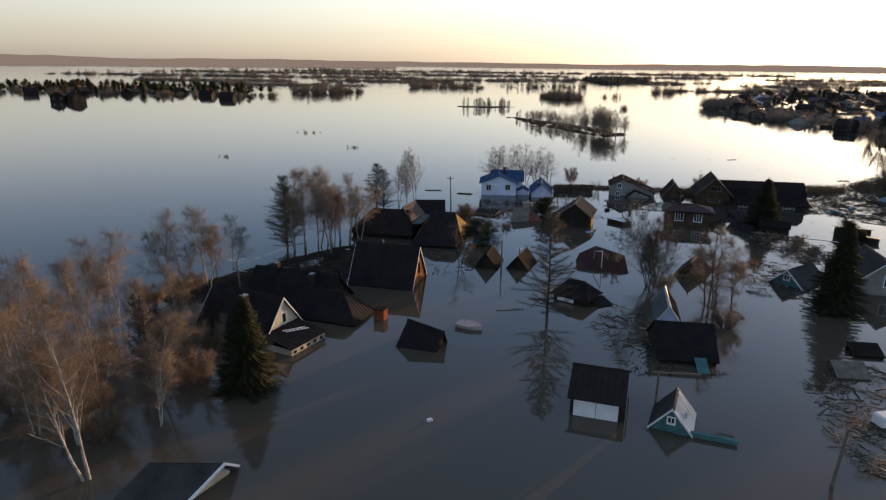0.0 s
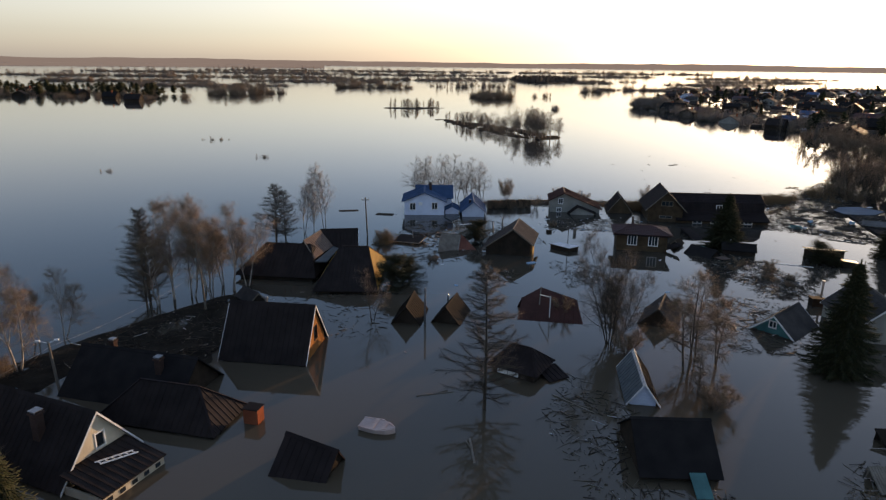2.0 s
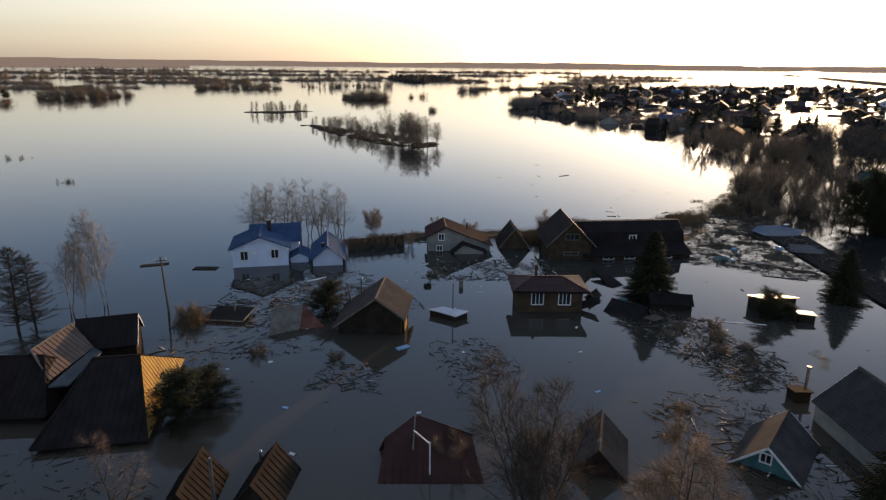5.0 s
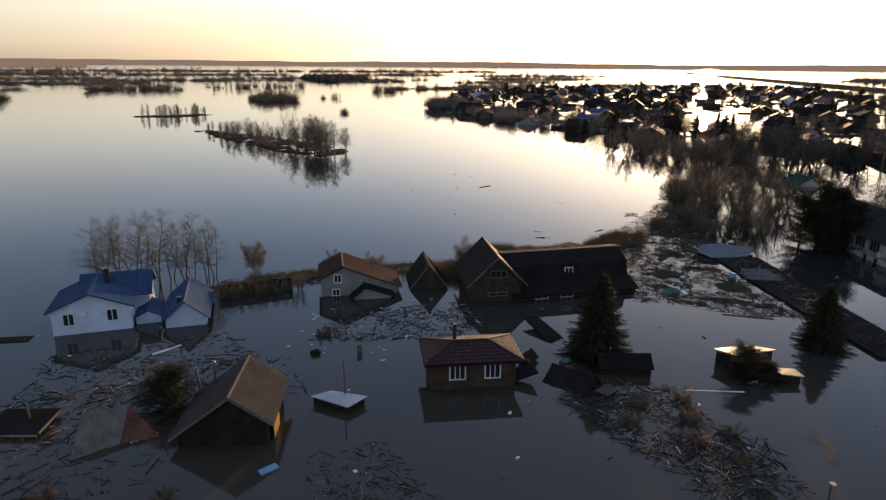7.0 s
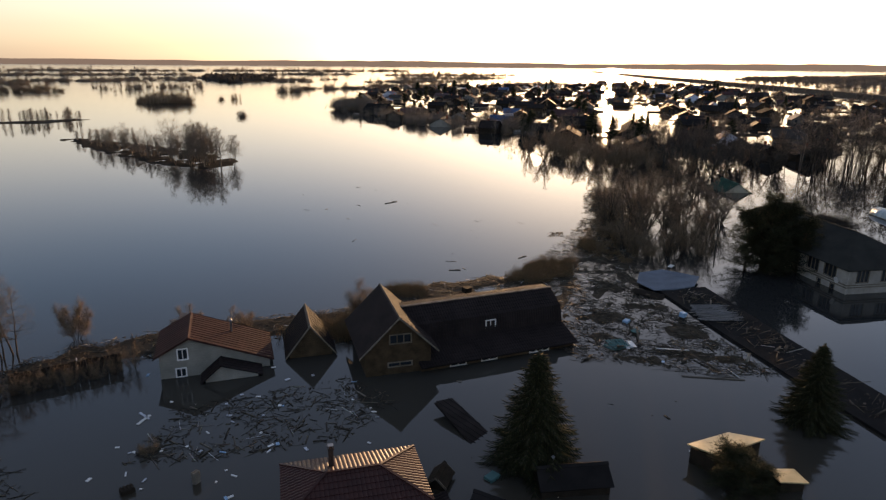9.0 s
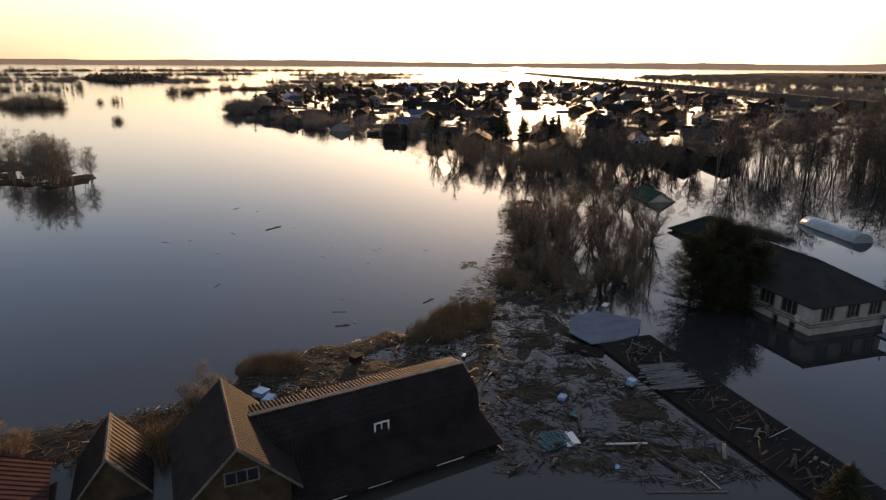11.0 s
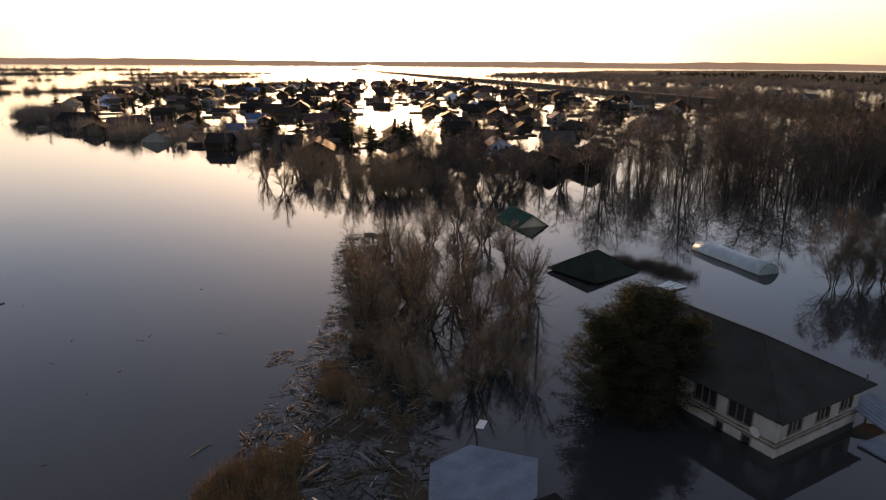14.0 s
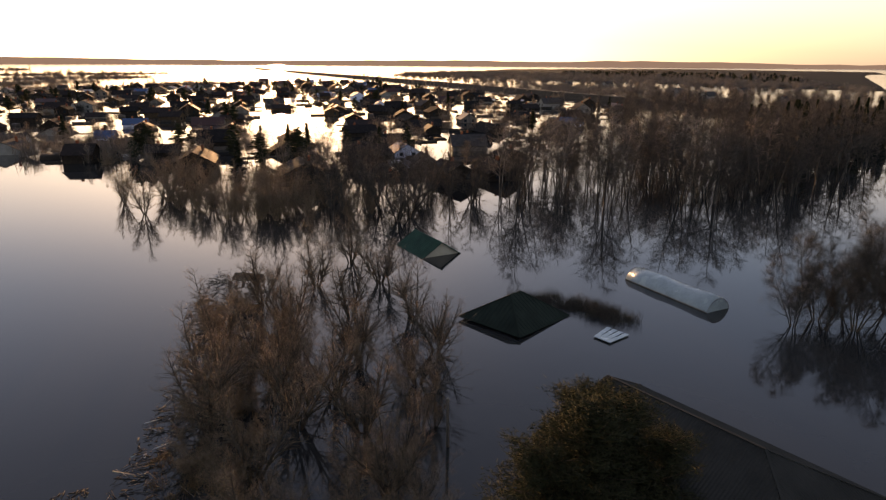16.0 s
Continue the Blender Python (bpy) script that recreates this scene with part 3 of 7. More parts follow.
def bare_tree(seed, kind="birch", dense=1.0, fine=1.0):
    """A leafless tree 1 m high in proportion (scaled later): trunk segments, twig spikes."""
    rng = np.random.default_rng(seed)
    trunk, twigs = [], []
    H = 8.0
    if kind == "larch":
        limb(rng, np.zeros(3), np.array([0, 0, 1.0]), H, 0.10, 10, 0.015, trunk)
        n = int(104 * dense)
        for i in range(n):
            f = 0.12 + 0.86 * i / n
            ax = f * 10
            k = min(int(ax), 9)
            s = trunk[k]
            base = np.array(s[:3]) + (np.array(s[3:6]) - np.array(s[:3])) * (ax - k)
            spin = i * 2.4 + rng.normal(0, 0.4)
            L = H * 0.37 * (1.04 - f) ** 0.75 * rng.uniform(0.6, 1.1) * (0.75 if f < 0.25 else 1)
            d = np.array([math.cos(spin), math.sin(spin), rng.uniform(-0.05, 0.45)])
            pts = limb(rng, base, d, L, 0.017 * (1.3 - f), 5, 0.09, trunk, 0.06)
            for q, dd, _ in pts:
                for _ in range(16):
                    t = rot_to(dd, rng, rng.uniform(0.4, 1.1), rng.uniform(0, 6.28))
                    e = q + t * rng.uniform(0.15, 0.45)
                    twigs.append([*(q - dd * rng.uniform(0, L / 4)), *e, 0.0062, 0])
    else:
        stems = {"brush": 15, "sapling": 7, "fan": 5, "birch": 2, "willow": 5, "poplar": 4, "bush": 9, "alder": 2}[kind]
        for st in range(stems):
            lean = {"brush": 0.34, "sapling": 0.30, "fan": 0.36, "birch": 0.10, "willow": 0.42, "poplar": 0.24, "bush": 0.6, "alder": 0.16}[kind]
            spin = st * 6.28 / stems + rng.uniform(0, 1)
            d0 = np.array([math.cos(spin) * lean, math.sin(spin) * lean, 1.0])
            h = H * (1.0 if kind != "bush" else 0.55) * (1 if st == 0 else rng.uniform(0.65, 0.98))
            start = np.array([math.cos(spin), math.sin(spin), 0]) * (0.22 if kind == "brush" else 0.12 if stems > 1 else 0)
            pts = limb(rng, start, d0, h, {"brush": 0.035, "sapling": 0.05, "fan": 0.065, "birch": 0.085, "willow": 0.14, "poplar": 0.085, "bush": 0.04, "alder": 0.1}[kind], 9, 0.05 if kind != "poplar" else 0.03, trunk, 0.03)
            nb = {"brush": 1, "sapling": 2, "fan": 3, "birch": 3, "willow": 3, "poplar": 3, "bush": 2, "alder": 3}[kind]
            for i, (q, dd, r) in enumerate(pts):
                f = (i + 1) / 9
                if f < (0.3 if kind in ("birch", "alder") else 0.2):
                    continue
                for _ in range(nb):
                    tilt = {"brush": 0.5, "sapling": 0.5, "fan": 0.75, "birch": 0.62, "willow": 0.7, "poplar": 0.5, "bush": 0.6, "alder": 1.1}[kind] * rng.uniform(0.7, 1.2)
                    t = rot_to(dd, rng, tilt, rng.uniform(0, 6.28))
                    L = h * {"brush": 0.24, "sapling": 0.30, "fan": 0.36, "birch": 0.40, "willow": 0.34, "poplar": 0.26, "bush": 0.34, "alder": 0.40}[kind] * (1.15 - f) ** 0.6 * rng.uniform(0.6, 1.1)
                    sub = limb(rng, q, t, L, max(0.016 if kind == "birch" else 0.012, r * (0.7 if kind == "willow" else 0.55)), 4, 0.12, trunk, 0.02)
                    for q2, d2, _ in sub:
                        for _ in range(2):
                            t2 = rot_to(d2, rng, rng.uniform(0.4, 1.0), rng.uniform(0, 6.28))
                            e = q2 + t2 * L * 0.48 * rng.uniform(0.6, 1.2)
                            twigs.append([*q2, *e, 0.018 * fine, 0])
                            for _ in range(int(7 * dense)):
                                fr = rng.uniform(0.2, 1)
                                t3 = rot_to(t2, rng, rng.uniform(0.3, 1.0), rng.uniform(0, 6.28))
                                t3[2] += {"brush": 0.25, "sapling": 0.25, "fan": 0.1, "birch": -0.10, "willow": 0.15, "poplar": 0.25, "bush": 0.2, "alder": 0.05}[kind]
                                o = q2 + (e - q2) * fr
                                twigs.append([*o, *(o + t3 * rng.uniform(0.3, 1.0)), 0.0115 * fine, 0])
    return cones(trunk, 4), spikes(twigs)


def pollard_tree(seed):
    """A lopped willow: a short knotty trunk with a fan of long thin shoots."""
    rng = np.random.default_rng(seed)
    trunk, twigs = [], []
    pts = limb(rng, np.zeros(3), np.array([0.08, 0.05, 1.0]), 3.6, 0.26, 5, 0.10, trunk)
    trunk[-1][7] = 0.2
    for k in range(46):
        q, d, _ = pts[-1 - int(rng.integers(0, 2))]
        t = rot_to(np.array([0, 0, 1.0]), rng, rng.uniform(0.1, 1.25), rng.uniform(0, 6.28))
        sub = limb(rng, q, t, rng.uniform(2.6, 4.6), 0.045, 5, 0.07, trunk, 0.03)
        for e, dd, _ in sub[1:]:
            for _ in range(4):
                f = rot_to(dd, rng, rng.uniform(0.25, 0.7), rng.uniform(0, 6.28))
                twigs.append([*e, *(e + f * rng.uniform(0.4, 1.1)), 0.014, 0])
    return cones(trunk, 4), spikes(twigs)


def spruce_tree(seed, levels=44, per=15):
    rng = np.random.default_rng(seed)
    H, trunk, tw = 8.0, [], []
    limb(rng, np.zeros(3), np.array([0, 0, 1.0]), H, 0.13, 8, 0.008, trunk)
    for i in range(levels):
        f = 0.05 + 0.93 * i / levels
        z = H * f
        L0 = H * 0.31 * (1.02 - f) ** 0.85
        for k in range(per):
            spin = 6.283 * (k + rng.uniform(-0.35, 0.35)) / per + i * 1.1
            L = L0 * rng.uniform(0.5, 1.2)
            dr = np.array([math.cos(spin), math.sin(spin), 0])
            droop = rng.uniform(0.15, 0.45)
            p = np.array([0, 0, z + rng.uniform(-0.12, 0.12)])
            m = max(4, int(L / 0.14))
            prev = p
            for j in range(1, m + 1):
                g = j / m
                q = p + dr * L * g + np.array([0, 0, -droop * L * g * (1.25 - 0.55 * g)])
                if j % 2:
                    trunk.append([*prev, *q, 0.016, 0.010])
                side = np.array([-dr[1], dr[0], 0])
                for sg in (-1, 1):
                    wd = L * 0.32 * (1.1 - g) + 0.14
                    e = q + side * sg * wd * rng.uniform(0.7, 1.1) + dr * wd * 0.75 + np.array([0, 0, -0.12 - wd * 0.25 * rng.uniform(0.3, 1.4)])
                    tw.append([*prev, *e, 0.036, 0])
                prev = q
            tw.append([*prev, *(prev + dr * 0.22 + np.array([0, 0, 0.02])), 0.045, 0])
    for k in range(14):
        a = k * 2.4
        z = H * (0.93 + 0.005 * k)
        tw.append([0, 0, z, math.cos(a) * 0.13, math.sin(a) * 0.13, z + 0.16, 0.035, 0])
    tw.append([0, 0, H * 0.96, 0, 0, H * 1.02, 0.04, 0])
    return cones(trunk, 4), spikes(tw)


def pine_tree(seed, clumps=110, per=80):
    rng = np.random.default_rng(seed)
    H, trunk, tw = 8.0, [], []
    pts = limb(rng, np.zeros(3), np.array([0, 0, 1.0]), H * 0.95, 0.16, 9, 0.03, trunk)
    for i in range(clumps):
        q, d, r = pts[min(8, int(9 * rng.uniform(0, 1)))]
        f = q[2] / H
        spin = rng.uniform(0, 6.28)
        L = H * 0.30 * (1.15 - f) ** 0.5 * rng.uniform(0.25, 1.3)
        sub = limb(rng, q, np.array([math.cos(spin), math.sin(spin), rng.uniform(0.0, 0.9)]), L, 0.05, 4, 0.12, trunk, 0.06)
        for e, dd, _ in sub[1:]:
            for _ in range(per // 2):
                v = rng.normal(0, 1, 3)
                v /= np.linalg.norm(v)
                v[2] = abs(v[2]) * 0.8 - 0.15
                o = e + rng.normal(0, 0.2, 3)
                tw.append([*o, *(o + v * rng.uniform(0.18, 0.42)), 0.021, 0])
    return cones(trunk, 4), spikes(tw)


MAKES = {}


def species(key, VF, bark, leaf):
    MAKES[key] = (tri_mesh(key + "_trunk", VF[0], bark), tri_mesh(key + "_crown", VF[1], leaf), VF)


def plant(key, name, label, category, x, y, h, yaw=0.0, wide=1.0, lean=(0, 0), group="", z=-0.4):
    t = thing(name, label, category, x, y, z, yaw, group, rx=lean[0], ry=lean[1])
    s = (h - z) / 8.0
    t.scale = (s * wide, s * wide, s)
    for nm, me in (("trunk", MAKES[key][0]), ("crown", MAKES[key][1])):
        o = new(nm, me)
        o.parent = t
    return t


def scatter(name, label, category, base, spots, mat, kind="stuff"):
    """Many copies of plain shapes joined into one sheet of stuff; spots: which, x, y, z, yaw, sxy, sz."""
    out = []
    for w, x, y, z, yaw, sx, sz in spots:
        V, F = base[w]
        c, s = math.cos(yaw), math.sin(yaw)
        W = np.empty_like(V)
        W[:, 0] = (V[:, 0] * c - V[:, 1] * s) * sx + x
        W[:, 1] = (V[:, 0] * s + V[:, 1] * c) * sx + y
        W[:, 2] = V[:, 2] * sz + z
        out.append((W, F))
    return tagged(new(name, tri_mesh(name, join(out), mat)), label, category, kind=kind)


def inside(poly, x, y):
    c = False
    for (ax, ay), (bx, by) in zip(poly, poly[1:] + poly[:1]):
        if (ay > y) != (by > y) and x < (bx - ax) * (y - ay) / (by - ay) + ax:
            c = not c
    return c


OPEN_WATER = [(190, 228), (206, 222), (255, 262), (300, 315), (285, 322), (236, 280)]   # clear channel through the village


def spots_in(rng, poly, n):
    xs, ys = [p[0] for p in poly], [p[1] for p in poly]
    out = []
    for _ in range(n * 60):
        x, y = rng.uniform(min(xs), max(xs)), rng.uniform(min(ys), max(ys))
        if inside(poly, x, y) and not inside(OPEN_WATER, x, y):
            out.append((x, y))
            if len(out) == n:
                break
    return out


def plank_pile(rng, spots, zmax=0.1, size=(0.5, 2.6), wid=(0.06, 0.22), along=None):
    """Floating boards, logs and splinters: boxes lying at random on the water."""
    cube = np.array([[x, y, z] for x in (-0.5, 0.5) for y in (-0.5, 0.5) for z in (-0.5, 0.5)])
    quads = [(0, 1, 3, 2), (4, 6, 7, 5), (0, 4, 5, 1), (2, 3, 7, 6), (0, 2, 6, 4), (1, 5, 7, 3)]
    F = np.array([(a, b, c) for a, b, c, d in quads] + [(a, c, d) for a, b, c, d in quads])
    out = []
    f1, f2, p1, p2 = rng.uniform(0.5, 0.9), rng.uniform(0.5, 0.9), rng.uniform(0, 6.28), rng.uniform(0, 6.28)
    for x, y in spots:
        drifted = math.sin(x * f1 + y * 0.4 + p1) * math.sin(y * f2 - x * 0.3 + p2) + 0.5 * math.sin(x * 2.3 + p2) * math.sin(y * 2.1 + p1)
        if drifted < rng.uniform(-1.3, 0.5) - 0.25:
            continue
        L = 0.6 * size[0] + (0.85 * size[1] - 0.6 * size[0]) * rng.uniform(0, 1) ** 3.0
        W = min(rng.uniform(*wid) if rng.uniform() < 0.22 else rng.uniform(0.012, 0.035), L * 0.6)
        T = rng.uniform(0.012, 0.04)
        yaw = rng.uniform(0, math.pi) if along is None else along + rng.normal(0, 0.5)
        pit = rng.normal(0, 0.05)
        V = cube * (L, W, T)
        V[:, 2] += V[:, 0] * pit
        c, s = math.cos(yaw), math.sin(yaw)
        out.append((np.stack([V[:, 0] * c - V[:, 1] * s + x, V[:, 0] * s + V[:, 1] * c + y, V[:, 2] + rng.uniform(0.0, zmax)], 1), F))
    return join(out)


# ---- water, banks, distance ----
bm = bmesh.new()
for x0, x1, y0, y1 in ((-4990, 4990, -4990, 4990),):
    bm.faces.new([bm.verts.new(q) for q in ((x0, y0, 0), (x1, y0, 0), (x1, y1, 0), (x0, y1, 0))])
tagged(new("water", mesh_of("water", bm, WATER)), "still brown flood water covering the village and plain", "water", kind="structure")


def ground_patch(name, label, poly, top, mat, cell=1.4, rough=0.12, seed=3):
    """A low bank: a bumpy sheet over the outline poly whose rim dips under the water."""
    xs, ys = [p[0] for p in poly], [p[1] for p in poly]
    nx, ny = int((max(xs) - min(xs)) / cell) + 2, int((max(ys) - min(ys)) / cell) + 2
    bm = bmesh.new()
    grid = {}
    for i in range(nx + 1):
        for j in range(ny + 1):
            x, y = min(xs) - cell / 2 + i * cell, min(ys) - cell / 2 + j * cell
            d = min(((x - (a + (c - a) * t)) ** 2 + (y - (b + (e - b) * t)) ** 2) ** 0.5
                    for (a, b), (c, e) in zip(poly, poly[1:] + poly[:1])
                    for t in (min(1, max(0, ((x - a) * (c - a) + (y - b) * (e - b)) / ((c - a) ** 2 + (e - b) ** 2))),))
            ins = inside(poly, x, y)
            nz = noise.noise((x * 0.35, y * 0.35, seed)) * rough + noise.noise((x * 1.1, y * 1.1, seed)) * rough * 0.5
            z = min(top, d * 0.12) + nz if ins else -d * 0.25 - 0.02 + nz * 0.5
            if ins or d < cell * 1.6:
                grid[i, j] = bm.verts.new((x, y, z))
    for i in range(nx):
        for j in range(ny):
            q = [(i, j), (i + 1, j), (i + 1, j + 1), (i, j + 1)]
            if all(k in grid for k in q):
                bm.faces.new([grid[k] for k in q])
    return tagged(new(name, mesh_of(name, bm, mat)), label, "ground", kind="structure")


ground_patch("ground", "wet muddy bank half covered by driftwood", [(57.44, 111.2), (63.49, 114.28), (68.59, 118.41), (76.69, 122.53), (83.79, 127.63), (92.8, 134.6), (104.9, 147.8), (112.9, 153.8), (118.9, 152.9), (110.9, 144.9), (100.9, 135.8), (90.86, 125.77), (80.72, 114.6), (74.59, 109.41), (66.49, 107.28), (60.44, 108.2)], -0.03, MUD, rough=0.15)
ground_patch("ground_shallows", "muddy shallows under the field of broken boards", [(58.2, 99.5), (59.2, 105.1), (58.4, 110.6), (66.5, 114.8), (75.6, 119.5), (82.0, 122), (80.2, 112.6), (74.6, 108.3), (71.3, 98.4), (68.6, 89.6), (64.79, 92.3), (61.6, 96.2)], -0.02, MUD, cell=0.8, rough=0.12, seed=5)
ground_patch("ground_spit", "muddy spit between the long house and the reeds", [(48.5, 115.6), (51.5, 121.8), (56, 120.8), (60, 119.6), (64, 119.4), (67, 116), (61, 111.6), (55, 112)], 0.05, MUD, cell=1.0, rough=0.14, seed=6)
ground_patch("ground_shore", "narrow muddy shore behind the houses, strewn with driftwood", [(18.25, 117.89), (24.29, 120.46), (30.29, 120.96), (38.29, 119.96), (46.39, 117.63), (54.44, 114.7), (58.44, 111.7), (54.39, 109.63), (47.34, 112.05), (40.34, 115.05), (30.29, 116.46), (22.29, 116.46)], 0.12, MUD, seed=7)
ground_patch("ground_yard", "drowned yard of dark mud and litter", [(-29.99, 57.12), (-23.97, 64.24), (-16.94, 72.35), (-10.91, 78.47), (-7.91, 75.47), (-8.91, 67.47), (-9.93, 61.41), (-18.95, 61.79), (-21.97, 56.24)], 0.08, YARD, cell=0.9, rough=0.26, seed=9)
ground_patch("ground_island", "low island strip with leafless thicket", [(27, 282), (33, 284), (46, 262), (56, 240), (62, 219), (60, 208), (52, 208), (44, 219), (36, 245)], 0.1, YARD, cell=2.2, rough=0.35, seed=11)
ground_patch("ground_islet", "flat islet of drowned scrub", [(6.3, 352.9), (36.3, 359), (40.3, 351), (22.3, 339), (8.3, 343.9)], 0.3, MUD, cell=5, seed=12)
ground_patch("ground_far_island", "dark wooded island far out on the flood", [(195, 800), (215, 790), (270, 870), (300, 960), (285, 1060), (230, 1080), (200, 980)], 1.5, YARD, cell=12, rough=1.0, seed=13)
ground_patch("ground_far_bank", "low brown wooded land beyond the road", [(713, 64), (819, 248), (908, 493), (1040, 800), (2300, 1150), (3190, 730), (2640, -28)], 0.8, YARD, cell=60, rough=0.6, seed=14)


def embankment(name, label, pts, wid, high, mat):
    bm = bmesh.new()
    rows = []
    for i, (x, y) in enumerate(pts):
        a, b = Vector(pts[max(0, i - 1)]), Vector(pts[min(len(pts) - 1, i + 1)])
        d = (b - a).normalized()
        n = Vector((-d.y, d.x))
        rows.append([bm.verts.new((x + n.x * s, y + n.y * s, z)) for s, z in ((-wid, -0.5), (-wid * 0.5, high), (wid * 0.5, high), (wid, -0.5))])
    for a, b in zip(rows, rows[1:]):
        for i in range(3):
            bm.faces.new((a[i], a[i + 1], b[i + 1], b[i]))
    return tagged(new(name, mesh_of(name, bm, mat)), label, "road", kind="structure")


embankment("road_embankment", "raised road embankment running out across the flood", [(331.9, 62.9), (421.6, 162.7), (521.5, 292.6), (641.2, 442.4), (861.1, 742.2), (1111, 1082.1), (1500.9, 1602)], 9, 3.2, MUD)


def ridge_line(name, dist, a0, a1, high, seed, label):
    """Far forest edge: an uneven wall of trees along the horizon."""
    rng = np.random.default_rng(seed)
    bm = bmesh.new()
    prev = None
    n = 260
    for i in range(n + 1):
        a = radians(a0 + (a1 - a0) * i / n)
        h = high * (0.75 + 0.35 * noise.noise((i * 0.09, seed, 0)) + rng.uniform(-0.08, 0.08))
        p, q = (math.sin(a) * dist, math.cos(a) * dist), (math.sin(a) * (dist + 60), math.cos(a) * (dist + 60))
        cur = [bm.verts.new((*p, -1)), bm.verts.new((*p, h)), bm.verts.new((*q, h)), bm.verts.new((*q, -1))]
        if prev:
            for k in range(3):
                bm.faces.new((prev[k], cur[k], cur[k + 1], prev[k + 1]))
        prev = cur
    return tagged(new(name, mesh_of(name, bm, FAR_WOOD_HAZE)), label, "forest", kind="structure")


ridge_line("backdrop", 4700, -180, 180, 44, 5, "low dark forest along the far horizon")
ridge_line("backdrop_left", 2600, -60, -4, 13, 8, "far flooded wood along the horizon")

# ---- houses of the near row ----
cream = gable_house("house", "cream gabled house with dark roof, flooded to the eaves", -16.17, 50.84, 62, 4.6, 7.4, 0.6, 3.5, CREAM_WALL, ROOF_DARK, WHITE_PAINT,
                    wins=[("f", 0.15, 1.75, 0.5, 0.8, 1)], chimney=[(-1.2, -0.8, 2.4, 0.5, 1.1, SOOT_BRICK)], over=0.45, end=0.22)
bm = roof_face([(-2.5, -6.75, 0.62), (1.75, -6.75, 0.62), (1.75, -3.72, 1.15), (-2.5, -3.72, 1.15)], "rib")
porch = part("porch_roof", bm, ROOF_DARK, cream, "dark porch roof with a ladder lying on it")
bm = bmesh.new()
box(bm, (-0.37, -6.55, 0.1), (4.1, 0.1, 0.75))
box(bm, (1.65, -5.2, 0.1), (0.1, 2.7, 0.75)); box(bm, (-2.4, -5.2, 0.1), (0.1, 2.7, 0.75))
part("porch_wall", bm, CREAM_WALL, cream)
for i in range(5):
    bm = bmesh.new()
    box(bm, (-2.0 + i * 0.8, -6.61, 0.22), (0.34, 0.04, 0.24))
    part("porch_pane", bm, GLASS, cream)
bm = bmesh.new()
for q in (-0.2, 0.2):
    bar(bm, (-0.9, -4.6 + q, 1.1), (0.9, -5.4 + q, 0.97), 0.06)
for i in range(6):
    f = i / 5
    bar(bm, (-0.8 + 1.6 * f, -4.85 - 0.72 * f, 1.08 - 0.12 * f), (-0.8 + 1.6 * f, -4.4 - 0.72 * f, 1.11 - 0.12 * f), 0.04)
single("ladder", bm, WHITE_PAINT, "white wooden ladder lying on a porch roof", "ladder", -16.17, 50.84, 0.0, 62)

gable_house("house", "long low house under a dark felt roof, flooded to the eaves", -13.84, 58.85, 70.5, 5.0, 8.6, 0.25, 2.6, PLANK_DARK, ROOF_FELT, None, "flat",
            chimney=[(-0.9, -2.2, 1.8, 0.45, 1.0, SOOT_BRICK), (0.6, 2.6, 2.1, 0.4, 0.8, SOOT_BRICK)])
hip_house("house", "dark hipped roof of a drowned house", -10.65, 54.64, -19, 8.0, 3.6, 0.15, 2.25, 4.2, PLANK_DARK, ROOF_DARK, "rib", end_mat=ROOF_CHOC, over=0.25, ridge_mat=ROOF_CHOC)
bm = bmesh.new()
box(bm, (0, 0, 0.25), (1.0, 0.85, 1.5), bevel=0.03)
tank = single("brick_chimney_stack", bm, BRICK, "square red brick stack standing out of the water", "chimney", -5.3, 53.39, 0, -20)
bm = bmesh.new()
box(bm, (0, 0, 1.02), (1.08, 0.93, 0.06), bevel=0.01)
part("lid", bm, ROOF_DARK, tank, "dark sheet lid")

gable_house("house", "orange brick house with a black gable roof", -5.51, 64.27, 76.7, 4.6, 6.6, 0.65, 3.8, ORANGE_WALL, ROOF_DARK, WHITE_PAINT, "rib", over=0.5, end=0.18,
            wins=[("f", 0.2, 1.55, 0.62, 1.0, 1)], wintrim=ROOF_DARK, chimney=[(0.3, 0.6, 3.4, 0.16, 0.8, STEEL)])

# the big dark-roofed house with its wings
hip_house("house", "large house with dark hipped roof and golden end slope", 0.09, 81.97, -6, 5.7, 10.6, 0.35, 3.35, 2.8, PLANK_DARK, ROOF_DARK, "rib", shift=0.3, end_mat=PLANK_GOLD, over=0.35)
hip_house("house_wing", "dark low wing roof of the large house", -7.21, 84.67, -12, 7.8, 6.4, 0.5, 3.05, 4.9, PLANK_DARK, ROOF_DARK, "rib", shift=0.4, over=0.4, cat="house",
          chimney=[(1.4, 0.5, 2.3, 0.14, 0.5, STEEL)])
dormer = thing("dormer_wing", "cross roof of brown seamed sheet with a pale flat strip", "house", -3.7, 85.0, 0, 0)
# sky sheen on the first slope is put into its lighter brown
part("roof_slope", roof_face([(-0.2, -2.3, 1.85), (1.45, 2.6, 1.85), (0.02, 3.7, 3.4), (-1.46, -0.7, 3.4)], "rib"), BROWN_SHEET, dormer)
part("roof_slope", roof_face([(-1.1, 4.1, 1.9), (-2.6, -0.3, 1.9), (-1.47, -0.7, 3.38), (0.0, 3.7, 3.38)], "rib"), ROOF_DARK, dormer)
bm = bmesh.new()
slab(bm, [(-0.1, -3.1, 1.80), (1.15, -3.3, 1.86), (2.2, 1.5, 1.9), (1.45, 2.5, 1.84)], (0, 0, -0.12))
